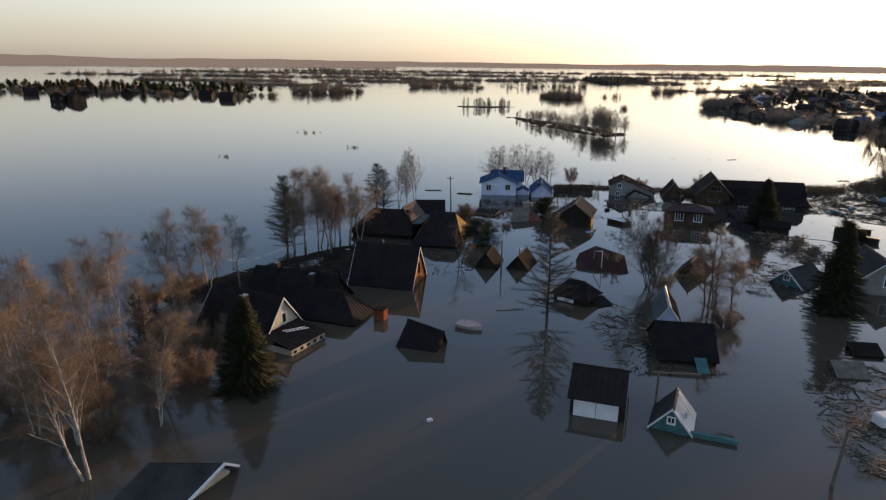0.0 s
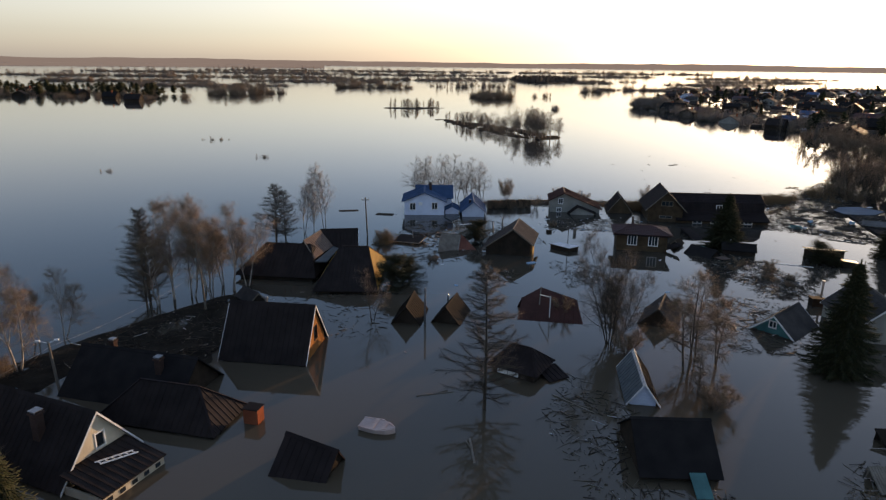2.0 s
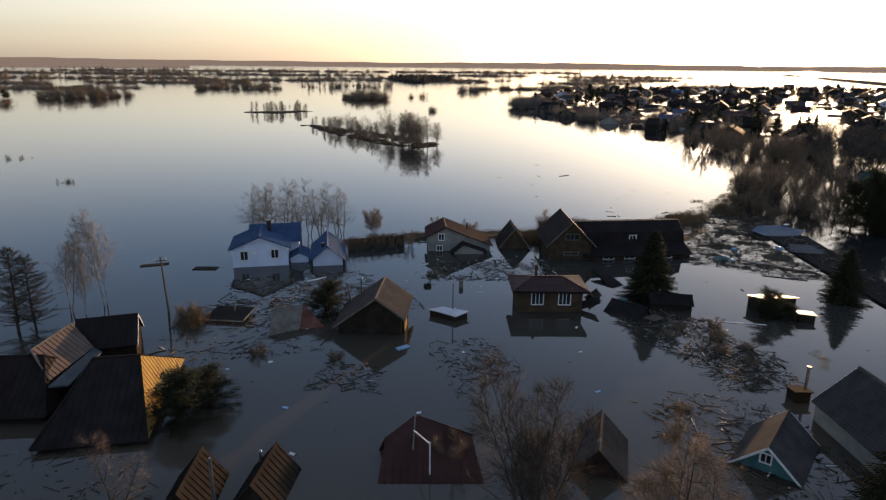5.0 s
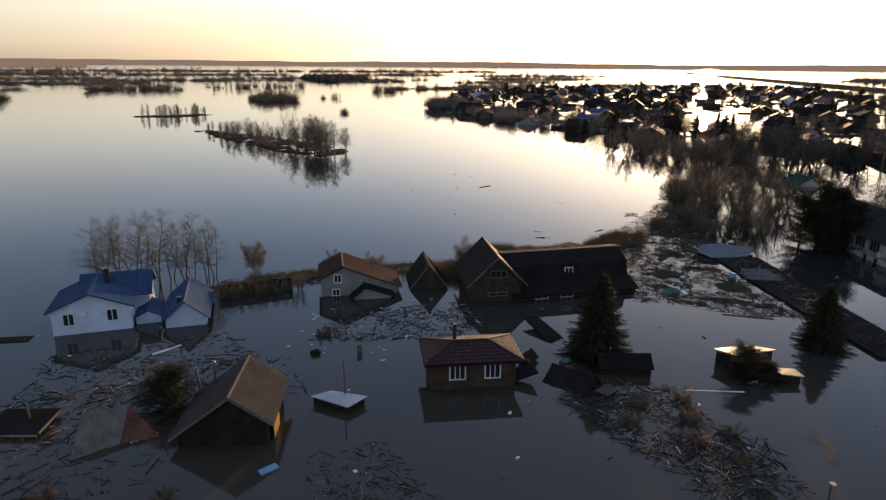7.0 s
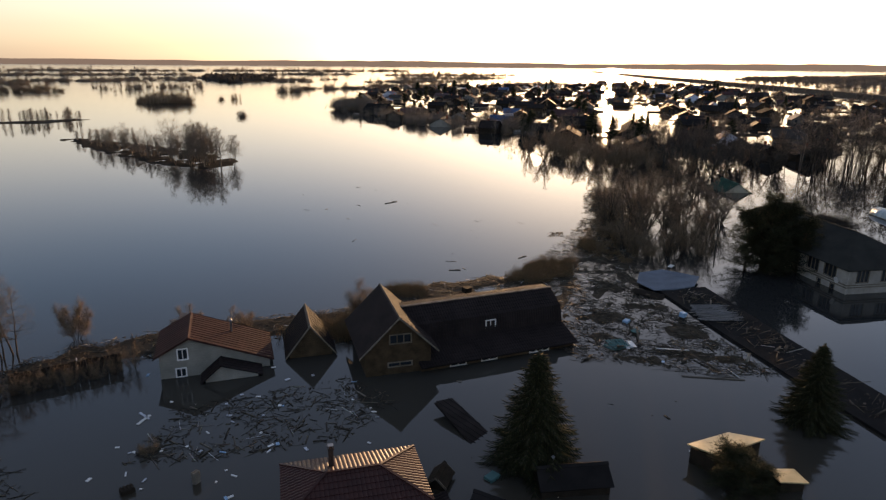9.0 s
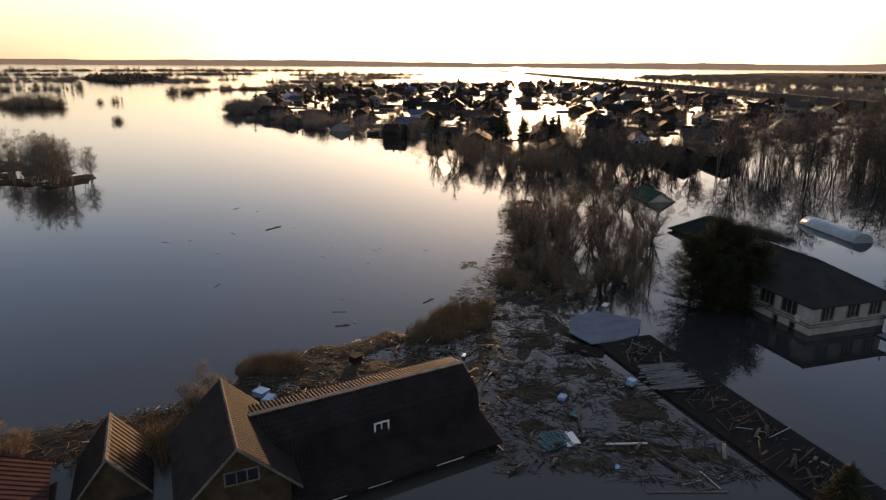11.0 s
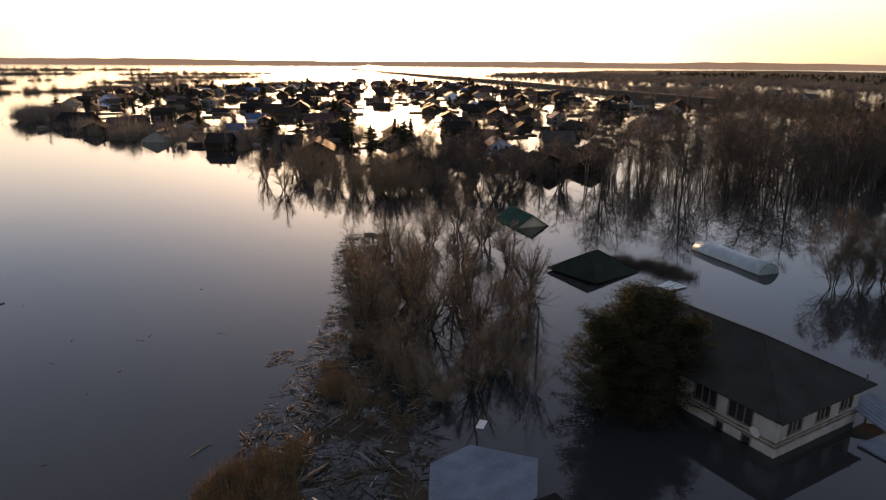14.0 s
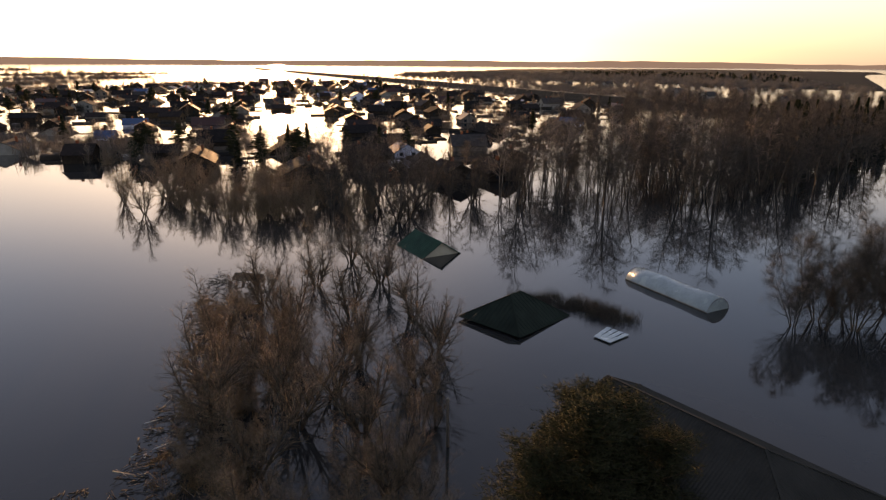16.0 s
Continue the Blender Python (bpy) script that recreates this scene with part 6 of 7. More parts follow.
# woods: joined stuff in simpler form
simple = {}
for i in range(3):
    simple["bare%d" % i] = join(list(bare_tree(90 + i, "alder", 0.35)))
    simple["round%d" % i] = join(list(bare_tree(95 + i, "willow", 0.22)))
    simple["under%d" % i] = join(list(bare_tree(98 + i, "brush", 0.2, 0.8)))


def far_shape(seed, kind):
    """A far tree: a few limbs and several dozen coarse twigs."""
    rng = np.random.default_rng(seed)
    trunk, tw = [], []
    limb(rng, np.zeros(3), np.array([0, 0, 1.0]), 7.6, 0.12, 4, 0.04, trunk)
    for i in range(120 if kind in ("spruce", "pine") else 170):
        if kind == "clump":
            sp, el = rng.uniform(0, 6.28), rng.uniform(0.1, 1.57)
            k = rng.uniform(0.7, 1.05)
            o = np.array([rng.normal(0, 1.6), rng.normal(0, 1.6), rng.uniform(0, 2.0)])
            tw.append([*o, o[0] + math.cos(sp) * math.cos(el) * 3.2 * k, o[1] + math.sin(sp) * math.cos(el) * 3.2 * k, 1.5 + 6.3 * math.sin(el) * k, 0.075, 0])
            continue
        if kind == "dome":
            sp, el = rng.uniform(0, 6.28), rng.uniform(0.25, 1.57)
            k = rng.uniform(0.75, 1.05)
            o = np.array([rng.normal(0, 0.8), rng.normal(0, 0.8), 0])
            tw.append([*o, o[0] + math.cos(sp) * math.cos(el) * 4.2 * k, o[1] + math.sin(sp) * math.cos(el) * 4.2 * k, 8 * math.sin(el) * k, 0.032, 0])
            continue
        if kind == "bare":
            z = rng.uniform(1.2, 7.4)
            sp, w = rng.uniform(0, 6.28), 2.6 * math.sin(math.pi * min(1, (z + 0.8) / 8.6)) + 0.25
            o = np.array([rng.normal(0, 0.3), rng.normal(0, 0.3), z - 0.9])
            tw.append([*o, math.cos(sp) * w * rng.uniform(0.5, 1), math.sin(sp) * w * rng.uniform(0.5, 1), z + rng.uniform(0.2, 0.9), 0.026, 0])
        else:
            z = rng.uniform(0.8, 7.6)
            w = (1.9 * (1 - z / 8.2) + 0.15) if kind == "spruce" else 2.4 * math.sin(math.pi * min(1, (z + 0.6) / 8.8))
            sp = rng.uniform(0, 6.28)
            tw.append([0, 0, z + 0.35, math.cos(sp) * w, math.sin(sp) * w, z - (0.25 if kind == "spruce" else -0.3), 0.30, 0])
    return join([cones(trunk, 3), spikes(tw)])


for i in range(3):
    simple["far_bare%d" % i] = far_shape(100 + i, "bare")
    simple["clump%d" % i] = far_shape(140 + i, "clump")
    simple["dome%d" % i] = far_shape(130 + i, "dome")
    simple["far_spruce%d" % i] = far_shape(110 + i, "spruce")
    simple["far_pine%d" % i] = far_shape(120 + i, "pine")


def wood(name, label, rng, poly, n, kinds, h, mat, wide=1.0):
    sp = [(kinds[int(rng.integers(0, len(kinds)))], x, y, -0.2, rng.uniform(0, 6.28), 0, 0) for x, y in spots_in(rng, poly, n)]
    sp = [(k, x, y, z, a, s * w, s) for (k, x, y, z, a, _, _), s, w in zip(sp, rng.uniform(h[0], h[1], len(sp)) / 8, rng.uniform(0.8, 1.25, len(sp)) * wide)]
    return scatter(name, label, "woods", simple, sp, mat)


rw = np.random.default_rng(33)
BARE, ROUND, FB, FS, FP, DM = ["bare0", "bare1", "bare2"], ["round0", "round1", "round2"], ["far_bare0", "far_bare1", "far_bare2"], ["far_spruce0", "far_spruce1", "far_spruce2"], ["far_pine0", "far_pine1", "far_pine2"], ["dome0", "dome1", "dome2"]
CL = ["clump0", "clump1", "clump2"]
wood("flooded_wood", "bare flooded wood of birch and aspen", rw, [(159.2, 144.3), (164.5, 124.6), (173.6, 112.7), (197.8, 99.8), (228, 90.9), (261.9, 94.9), (251.7, 114.8), (216.5, 134.6), (186.3, 154.4)], 105, BARE, (8, 14), TWIG_DARK)
UNDER = ["under0", "under1", "under2"]
wood("flooded_undergrowth", "bare undergrowth between the trunks of the flooded wood", rw, [(156, 146), (162, 126), (172, 116), (196, 103), (228, 94), (262, 95), (250, 115), (215, 135), (185, 155)], 110, UNDER, (3.5, 7), TWIG_DARK)
wood("shore_undergrowth", "drowned bushes along the edge of the village", rw, [(122, 172), (132, 158), (146, 148), (160, 150), (172, 160), (160, 180), (146, 200), (138, 196)], 70, UNDER, (2.5, 5), TWIG_RUST)
wood("flooded_birches", "white-trunked birches in the flooded wood", rw, [(159.2, 144.3), (164.5, 124.6), (173.6, 112.7), (197.8, 99.8), (216.5, 134.6), (186.3, 154.4)], 16, BARE, (9, 13), TWIG_PALE, 0.8)
wood("flooded_wood", "thin bare wood standing in the flood", rw, [(133, 160.1), (141.2, 148.3), (159.2, 145.3), (181.2, 156.3), (177.2, 170.3), (161.1, 178.2), (143, 178)], 45, BARE + ROUND, (4.5, 9), TWIG_DARK)
wood("flooded_wood", "dense far side of the flooded wood", rw, [(228, 90.9), (331.9, 57.9), (431.8, 102.9), (421.5, 187.6), (301.5, 177.6), (216.5, 152.6), (251.7, 114.8)], 260, FB + BARE, (7, 12), TWIG_DARK)
wood("dark_spruce_wood", "dark spruces among the flooded wood", rw, [(216.8, 102.8), (301.9, 72.9), (331.9, 92.9), (261.6, 127.7)], 60, FS, (7, 13), NEEDLES)
wood("shore_thicket", "thicket along the flooded village shore", rw, [(118.8, 177.6), (135, 162.1), (147.1, 170.1), (151, 186), (142.8, 206.7), (132.8, 201.6)], 42, ROUND, (3.5, 6.5), TWIG_RUST)
wood("village_trees", "bare trees among the drowned houses", rw, VILLAGE, 190, CL + DM + FB, (2.2, 6.5), TWIG_RUST, 1.15)
wood("village_conifers", "dark conifers among the drowned houses", rw, VILLAGE, 75, FS + FP + FP, (4.0, 8.0), NEEDLES, 1.3)
wood("village_shore_trees", "dark trees along the village's shore", rw, [(135.6, 346.4), (138.7, 291.5), (146.8, 241.6), (156.9, 216.8), (170.9, 236.8), (165.8, 301.6), (160.7, 351.5)], 60, CL + DM + FB, (3.0, 7.5), TWIG_GREY, 1.15)
wood("cape_thicket", "round thicket at the tip of the drowned village", rw, [(143.6, 361.4), (152.6, 353.5), (166.7, 366.5), (158.6, 379.5)], 30, DM + CL, (5, 8), TWIG_GREY, 1.2)
wood("island_thicket", "leafless thicket on the long island", rw, [(47, 216), (52, 210), (60, 209), (61, 219), (56, 236), (50, 240)], 60, BARE, (4, 9), TWIG_GREY, 0.8)
wood("island_scrub", "low scrub on the long island", rw, [(30, 277), (40, 240), (46, 222), (50, 240), (44, 262), (33, 282)], 60, FB + BARE, (3, 5.5), TWIG_GREY, 0.9)
wood("islet_scrub", "leafless scrub on the islet", rw, [(8.3, 350.9), (34.3, 358), (38.3, 351), (22.3, 342)], 36, FB, (3, 6), TWIG_GREY)
wood("far_scrub", "scrub islands out on the flood", rw, [(-111.9, 470.5), (-77.9, 470.5), (-69.9, 510.6), (-104.9, 515.5)], 45, DM + FB + CL, (2.5, 9), TWIG_RUST, 1.2)
wood("far_scrub", "scrub islands out on the flood", rw, [(-29.8, 610.8), (35.3, 611), (45.3, 651), (-24.7, 655.9)], 60, DM + FB + CL, (2.5, 8), TWIG_RUST, 1.2)
wood("far_scrub", "scrub islands out on the flood", rw, [(66.3, 449), (92.3, 441), (98.3, 471), (70.3, 481)], 40, DM + FB + CL, (2.5, 8.5), TWIG_RUST, 1.2)
wood("far_scrub", "scrub islands out on the flood", rw, [(60.3, 641), (140.4, 641.1), (150.4, 701.1), (60.3, 691)], 55, DM + FB, (2.5, 8), TWIG_GREY, 1.2)
wood("far_island_wood", "dark wood on the far island", rw, [(197, 802), (215, 793), (268, 872), (297, 960), (283, 1055), (232, 1075), (203, 980)], 260, CL + CL + FP, (4, 8), TWIG_DARK, 1.5)
wood("far_bank_wood", "brown bare woods on the far bank", rw, [(713, 64), (819, 248), (908, 493), (1040, 800), (1400, 880), (1500, 200)], 620, DM + CL, (4, 8), TWIG_GREY, 2.2)
for k, (cx, cy, rx_, ry_, n, hh) in enumerate([(-149.9, 640.5, 70, 30, 60, 13), (-59.8, 800.8, 90, 40, 70, 14), (60.3, 901, 120, 40, 80, 14), (-259.9, 760.5, 90, 40, 70, 15), (180.3, 1001, 90, 30, 45, 14), (-179.9, 980.6, 160, 50, 90, 16), (20.3, 1251, 220, 60, 110, 18),
                                               (270.5, 821.3, 25, 20, 14, 14), (420.5, 1251.3, 120, 50, 60, 18), (300.5, 901.3, 60, 30, 26, 13), (420.8, 781.6, 70, 40, 40, 14), (560.8, 921.6, 90, 50, 60, 15), (-419.9, 1000.4, 160, 60, 90, 16), (700.7, 1151.6, 140, 60, 80, 16), (-329.9, 1350.5, 250, 80, 120, 20),
                                               (340.8, 641.6, 60, 30, 40, 13), (480.9, 641.8, 60, 30, 40, 13), (250.6, 601.4, 40, 20, 26, 12), (-39.7, 1701, 400, 90, 150, 22), (600.6, 1701.3, 300, 90, 120, 22), (-23.9, 172.5, 2.0, 1.4, 7, 1.6), (-42.9, 208.5, 6, 2.5, 12, 1.5), (-65.8, 505.7, 8, 5, 9, 8), (121, 470, 8, 6, 8, 5), (186, 560, 9, 7, 10, 9), (-52, 153, 1.6, 0.8, 5, 1.2), (96.4, 341.2, 5, 4, 5, 7)]):
    a = rw.uniform(0, 6.28, n)
    r = np.sqrt(rw.uniform(0, 1, n))
    s = rw.uniform(0.25, 1.0, n) * (hh * 0.62 if hh > 9 else hh) / 8
    if hh > 9:
        lo = rw.uniform(0.12, 0.3, n) * hh / 8
        b, q = rw.uniform(0, 6.28, n), np.sqrt(rw.uniform(0, 1, n))
        scatter("far_brush", "low drowned brush far out on the flood", "brush", simple, [((DM + CL)[i % 6], cx + math.cos(b[i]) * q[i] * rx_ * 1.05, cy + math.sin(b[i]) * q[i] * ry_ * 0.8, -0.2, b[i] * 5, lo[i] * 4.2, lo[i]) for i in range(n)], TWIG_GREY)
    scatter("far_scrub", "line of drowned scrub far out on the flood", "woods", simple, [((DM + FB)[i % 6], cx + math.cos(a[i]) * r[i] * rx_, cy + math.sin(a[i]) * r[i] * ry_, -0.3, a[i] * 7, s[i] * 1.5, s[i]) for i in range(n)], TWIG_RUST if k % 2 else TWIG_GREY)
wood("left_village_conifers", "dark pines and spruces round a far village", rw, [(-360, 470), (-250, 450.1), (-134.9, 440.5), (-119.9, 480.5), (-179.9, 560.5), (-360, 580.1)], 190, FP, (3.5, 7), NEEDLES, 1.5)
wood("left_village_trees", "bare trees round a far village", rw, [(-360, 450), (-250, 425.1), (-124.9, 395.5), (-104.9, 420.5), (-179.9, 520.4), (-360, 540)], 170, DM + CL, (2.0, 5.5), TWIG_RUST, 1.5)
wood("road_wood", "woods beyond the road embankment", rw, [(471.9, 62.9), (701.8, 42.9), (1501.3, 502.6), (1501.1, 902.3), (1001.1, 762.2), (701.3, 422.5)], 750, DM + CL, (5, 9), TWIG_GREY)
wood("road_conifers", "dark conifers beyond the road embankment", rw, [(901.7, 122.9), (1501.5, 202.8), (1701.2, 702.5), (1301.3, 562.6)], 260, FS + FP, (5, 9), NEEDLES, 1.6)
wood("road_verge", "bare trees along the road embankment", rw, [(411.5, 167.7), (426.6, 157.7), (871.1, 737.2), (851.1, 752.2)], 90, FB, (5, 9), TWIG_GREY)

wood("road_wood", "belt of brown wood below the road embankment", rw, [(346.9, 64.9), (481.9, 62.9), (701.4, 332.6), (641.3, 422.4), (431.6, 162.7)], 220, DM + CL, (3.5, 7), TWIG_GREY, 1.4)

# ---- reeds, driftwood and litter ----
hs = []
for x, y in taken:
    a, r, s = rw.uniform(0, 6.28), rw.uniform(4.5, 8.0), rw.uniform(1.8, 4.6) / 8
    hs.append((CL[int(rw.integers(0, 3))], x + math.cos(a) * r, y + math.sin(a) * r, -0.2, a * 5, s * 1.2, s))
scatter("garden_trees", "bare fruit trees and shrubs in the drowned gardens", "woods", simple, hs, TWIG_DARK)


# fences and low huts in the drowned gardens, too far off to part
rv = np.random.default_rng(77)
out = []
cube = np.array([[x, y, z] for x in (-0.5, 0.5) for y in (-0.5, 0.5) for z in (0, 1.0)])
cube_f = np.array([(0, 1, 3), (0, 3, 2), (4, 6, 7), (4, 7, 5), (0, 4, 5), (0, 5, 1), (2, 3, 7), (2, 7, 6), (1, 5, 7), (1, 7, 3)])
for i, (x, y) in enumerate(spots_in(rv, VILLAGE, 900)):
    hut = i % 4 == 0
    sz = (rv.uniform(2, 4), rv.uniform(1.8, 3), rv.uniform(0.6, 1.6)) if hut else (rv.uniform(3, 10), 0.08, rv.uniform(0.3, 1.0))
    a = math.radians(-40 + 90 * int(rv.integers(0, 2)) + rv.normal(0, 6))
    V = cube * sz
    if hut:
        V[[1, 5], 2] *= 0.7
    c, s = math.cos(a), math.sin(a)
    out.append((np.stack([V[:, 0] * c - V[:, 1] * s + x, V[:, 0] * s + V[:, 1] * c + y, V[:, 2] - 0.15], 1), cube_f))
tagged(new("garden_fences", tri_mesh("garden_fences", join(out), DRIFT)), "dark fences and low huts of the drowned gardens", "fences", kind="stuff")
wood("shore_conifers", "dark spruces and pines on the village shore", rw, [(150.8, 226.6), (176.1, 192.2), (201.2, 177.3), (216.2, 187.3), (191, 222), (165.8, 251.6)], 16, FS + FP, (5, 8.5), NEEDLES, 1.2)
wood("shore_trees", "tall bare trees along the village shore", rw, [(146.8, 241.6), (150.8, 216.7), (166, 192.1), (201.2, 174.3), (216.2, 187.3), (181, 217), (160.8, 251.6)], 36, BARE, (5, 8.5), TWIG_GREY)


def tuft(seed, n=70, spread=0.9, hgt=1.5):
    rng = np.random.default_rng(seed)
    a, r = rng.uniform(0, 6.28, n), np.sqrt(rng.uniform(0, 1, n)) * spread
    o = np.stack([np.cos(a) * r, np.sin(a) * r, np.full(n, -0.1)], 1)
    e = o + np.stack([rng.normal(0, 0.28, n), rng.normal(0, 0.28, n), hgt * rng.uniform(0.5, 1.1, n)], 1)
    return spikes(np.concatenate([o, e, np.full((n, 1), 0.016), np.zeros((n, 1))], 1))


TUFTS = {i: tuft(i) for i in range(4)}


def drift(name, label, poly, n, **kw):
    tagged(new(name, tri_mesh(name, plank_pile(rw, spots_in(rw, poly, int(n * 1.5)), **kw), DRIFT)), label, "driftwood", kind="stuff")


def reeds(name, label, spots, size=(0.7, 1.3), mat=REED):
    scatter(name, label, "reeds", TUFTS, [(int(rw.integers(0, 4)), x, y, 0, rw.uniform(0, 6.28), rw.uniform(*size), rw.uniform(*size)) for x, y in spots], mat)


stack = thing("plank_stack", "stack of silvered grey planks on the flat roof", "planks", 75.18, 100.39, 0.3, -26)
bm = bmesh.new()
box(bm, (0, 0, 0), (3.4, 0.09, 0.045))
me = mesh_of("plank", bm, PLANK_SILVER)
for i in range(40):
    o = new("plank", me)
    o.parent = stack
    o.matrix_basis = pose(random.uniform(-0.5, 0.5), -2.6 + i * 0.095 + random.uniform(-0.06, 0.06), 0.03 + 0.045 * (i % 3), 0, random.uniform(-2, 2), random.uniform(-7, 7)) @ Matrix.Diagonal((random.uniform(0.7, 1.1), 1, 1, 1))
reeds("dry_reeds", "rust-coloured dry reeds on the bank", spots_in(rw, [(64.23, 117.1), (66.99, 119.1), (71.98, 120.3), (75.14, 119.0), (72.45, 115.6), (69.13, 114.5), (65.74, 114.9)], 130), (0.45, 0.95))
reeds("dry_reeds", "straw-coloured dry reeds behind the houses", spots_in(rw, [(38.29, 113.96), (43.34, 115.55), (47.34, 113.55), (50.39, 113.63), (47.34, 111.05), (42.29, 111.96)], 55))
reeds("dry_reeds", "tuft of rusty reeds in the water", spots_in(rw, [(2.72, 94.37), (4.52, 94.37), (4.52, 96.37), (2.72, 96.37)], 9), (0.8, 1.2))
reeds("dry_grass", "dead grass on the drowned yard", spots_in(rw, [(-27.99, 58.12), (-19.95, 68.3), (-10.91, 77.47), (-8.91, 66.47), (-10.93, 62.41), (-19.95, 62.3)], 70), (0.25, 0.6), REED_DARK)
reeds("dry_reeds", "dark reeds beside the greenhouse", spots_in(rw, [(121.2, 124), (124.2, 119.3), (122.4, 111), (119.8, 111.5), (120.9, 117.3)], 60), (0.5, 1.1), REED_DARK)
reeds("dry_reeds", "low dry grass along the bank of driftwood", spots_in(rw, [(76.64, 119.47), (83.79, 126.63), (92.8, 133.6), (104.9, 146.8), (108.9, 143.8), (96.9, 129.8), (86.86, 119.77), (80.72, 114.6)], 130), (0.3, 0.8))
drift("driftwood", "broken boards covering the willow bank", [(77.64, 113.47), (76.69, 120.53), (84.79, 127.63), (93.8, 134.7), (106.9, 148.8), (112.9, 147.9), (100.9, 135.8), (90.86, 125.77), (82.76, 114.67)], 900, zmax=0.2, size=(0.2, 2.0), wid=(0.03, 0.11))


drift("driftwood", "dense field of broken boards and reeds afloat", [(57.79, 99.16), (58.99, 105.13), (58.44, 111.2), (66.54, 115.34), (75.64, 120.47), (82.79, 126.63), (88.86, 123.77), (80.71, 112.61), (75.04, 108.34), (71.7, 98.35), (69.05, 89.4), (64.79, 91.96), (61.29, 95.96)], 4200, zmax=0.16, size=(0.2, 2.0), wid=(0.03, 0.11))
drift("driftwood", "larger beams and board panels in the jam", [(58.79, 99.66), (59.5, 105.1), (60.4, 110.6), (66.5, 114.8), (75.6, 119.5), (80.2, 112.6), (75.0, 108.3), (71.5, 98.4), (69.0, 89.9), (64.79, 92.3), (61.6, 96.2)], 260, zmax=0.24, size=(1.2, 3.6), wid=(0.08, 0.24))
reeds("dry_reeds", "blurred brown reeds on the shore by the long house", spots_in(rw, [(50.8, 119.2), (54.1, 117.2), (55.6, 119.4), (52.0, 121.2)], 45), (0.45, 0.9))
reeds("dry_reeds", "rusty low scrub on the bank's edge", spots_in(rw, [(79.4, 121.4), (80.9, 120.6), (82.6, 122.6), (81.0, 123.6)], 22), (0.6, 1.1))
bm = bmesh.new()
for i in range(6):
    box(bm, (-0.7 + 0.28 * i, 0, 0.1), (0.06, 1.1, 0.06)); box(bm, (0, -0.55 + 0.22 * i, 0.1), (1.5, 0.06, 0.05))
single("garden_lattice", bm, TEAL, "teal wooden lattice afloat among the boards", "lattice", 62.59, 99.59, 0.06, -18, rx=5)
for nm, lab, cat, x, y, yaw, sx, sy, mt in (("board_panel", "white painted board lying in the driftwood", "board", 63.5, 98.9, 60, 1.5, 0.5, WHITE_PAINT), ("board_panel", "teal painted board in the driftwood", "board", 65.8, 100.6, 20, 0.9, 0.6, TEAL),
                                            ("plastic_tub", "blue plastic tub caught in the boards", "tub", 72.05, 100.8, 10, 0.6, 0.5, CYAN_PLASTIC), ("plastic_tub", "pale blue plastic tub on the muddy shore", "tub", 50.83, 115.5, 30, 0.9, 0.8, CYAN_PLASTIC),
                                            ("board_panel", "blue painted board near the reeds", "board", 65.8, 111.7, 40, 0.7, 0.3, CYAN_PLASTIC), ("pallet", "dark boarded pallet sunk in the driftwood", "pallet", 74.0, 106.5, -60, 3.0, 1.3, MOSSY),
                                            ("wooden_crate", "dark wooden crate at the water's edge", "crate", 58.63, 116.0, 15, 0.9, 0.6, PLANK_DARK), ("pallet", "rust-brown board pallet lying on the driftwood", "pallet", 43.6, 85.3, 25, 1.7, 1.0, BROWN_SHEET)):
    bm = bmesh.new()
    tall = {"plastic_tub": 0.4, "wooden_crate": 0.5}.get(nm, 0.06)
    box(bm, (0, 0, tall / 2 + 0.12), (sx, sy, tall), bevel=0.02)
    if nm == "pallet":
        for k in range(4):
            box(bm, (0, (k - 1.5) * sy * 0.24, 0.2), (sx * 1.02, sy * 0.2, 0.03), rz=k - 1.5)
    elif nm != "board_panel":
        box(bm, (0, 0, tall + 0.10), (sx * 1.06, sy * 1.06, 0.05), bevel=0.01)
    single(nm, bm, mt, lab, cat, x, y, 0, yaw, rx=4, ry=5)
gable_house("kennel", "small board kennel with a pale roof edge, afloat", 40.9, 91.5, -50, 1.0, 1.3, 0.3, 0.75, PLANK_DARK, PLANK_DARK, PLANK_GREY, "flat", over=0.12, end=0.1, cat="kennel")
drift("driftwood", "broken boards heaped on the shore behind the long house", [(49.5, 115.6), (52, 121.5), (56, 120.4), (60, 119.2), (64, 119), (67, 116), (61, 112), (55, 112.6)], 750, zmax=0.24, size=(0.2, 2.0), wid=(0.03, 0.12))
drift("driftwood", "driftwood along the bank's edge", [(58.44, 113.2), (66.54, 118.34), (75.69, 123.53), (83.79, 128.63), (92.8, 135.6), (104.8, 148.7), (112.9, 153.8), (110.9, 148.8), (96.9, 132.8), (84.79, 124.64), (72.64, 118.47), (60.44, 111.2)], 1900, zmax=0.22, size=(0.2, 2.0), wid=(0.03, 0.11))
drift("driftwood", "driftwood strewn along the shore behind the houses", [(17.25, 117.89), (24.29, 120.96), (34.29, 120.96), (46.39, 118.13), (58.44, 113.2), (56.39, 110.13), (47.34, 112.05), (36.29, 115.46), (24.29, 115.96), (18.25, 115.39)], 2200, zmax=0.22, size=(0.2, 2.0), wid=(0.03, 0.11))
drift("driftwood", "scattered boards drifting between the houses", [(26.29, 101.96), (30.29, 106.96), (41.29, 105.46), (43.29, 100.46), (38.29, 97.96), (30.29, 99.96)], 750, zmax=0.05, size=(0.2, 1.9), wid=(0.03, 0.12))
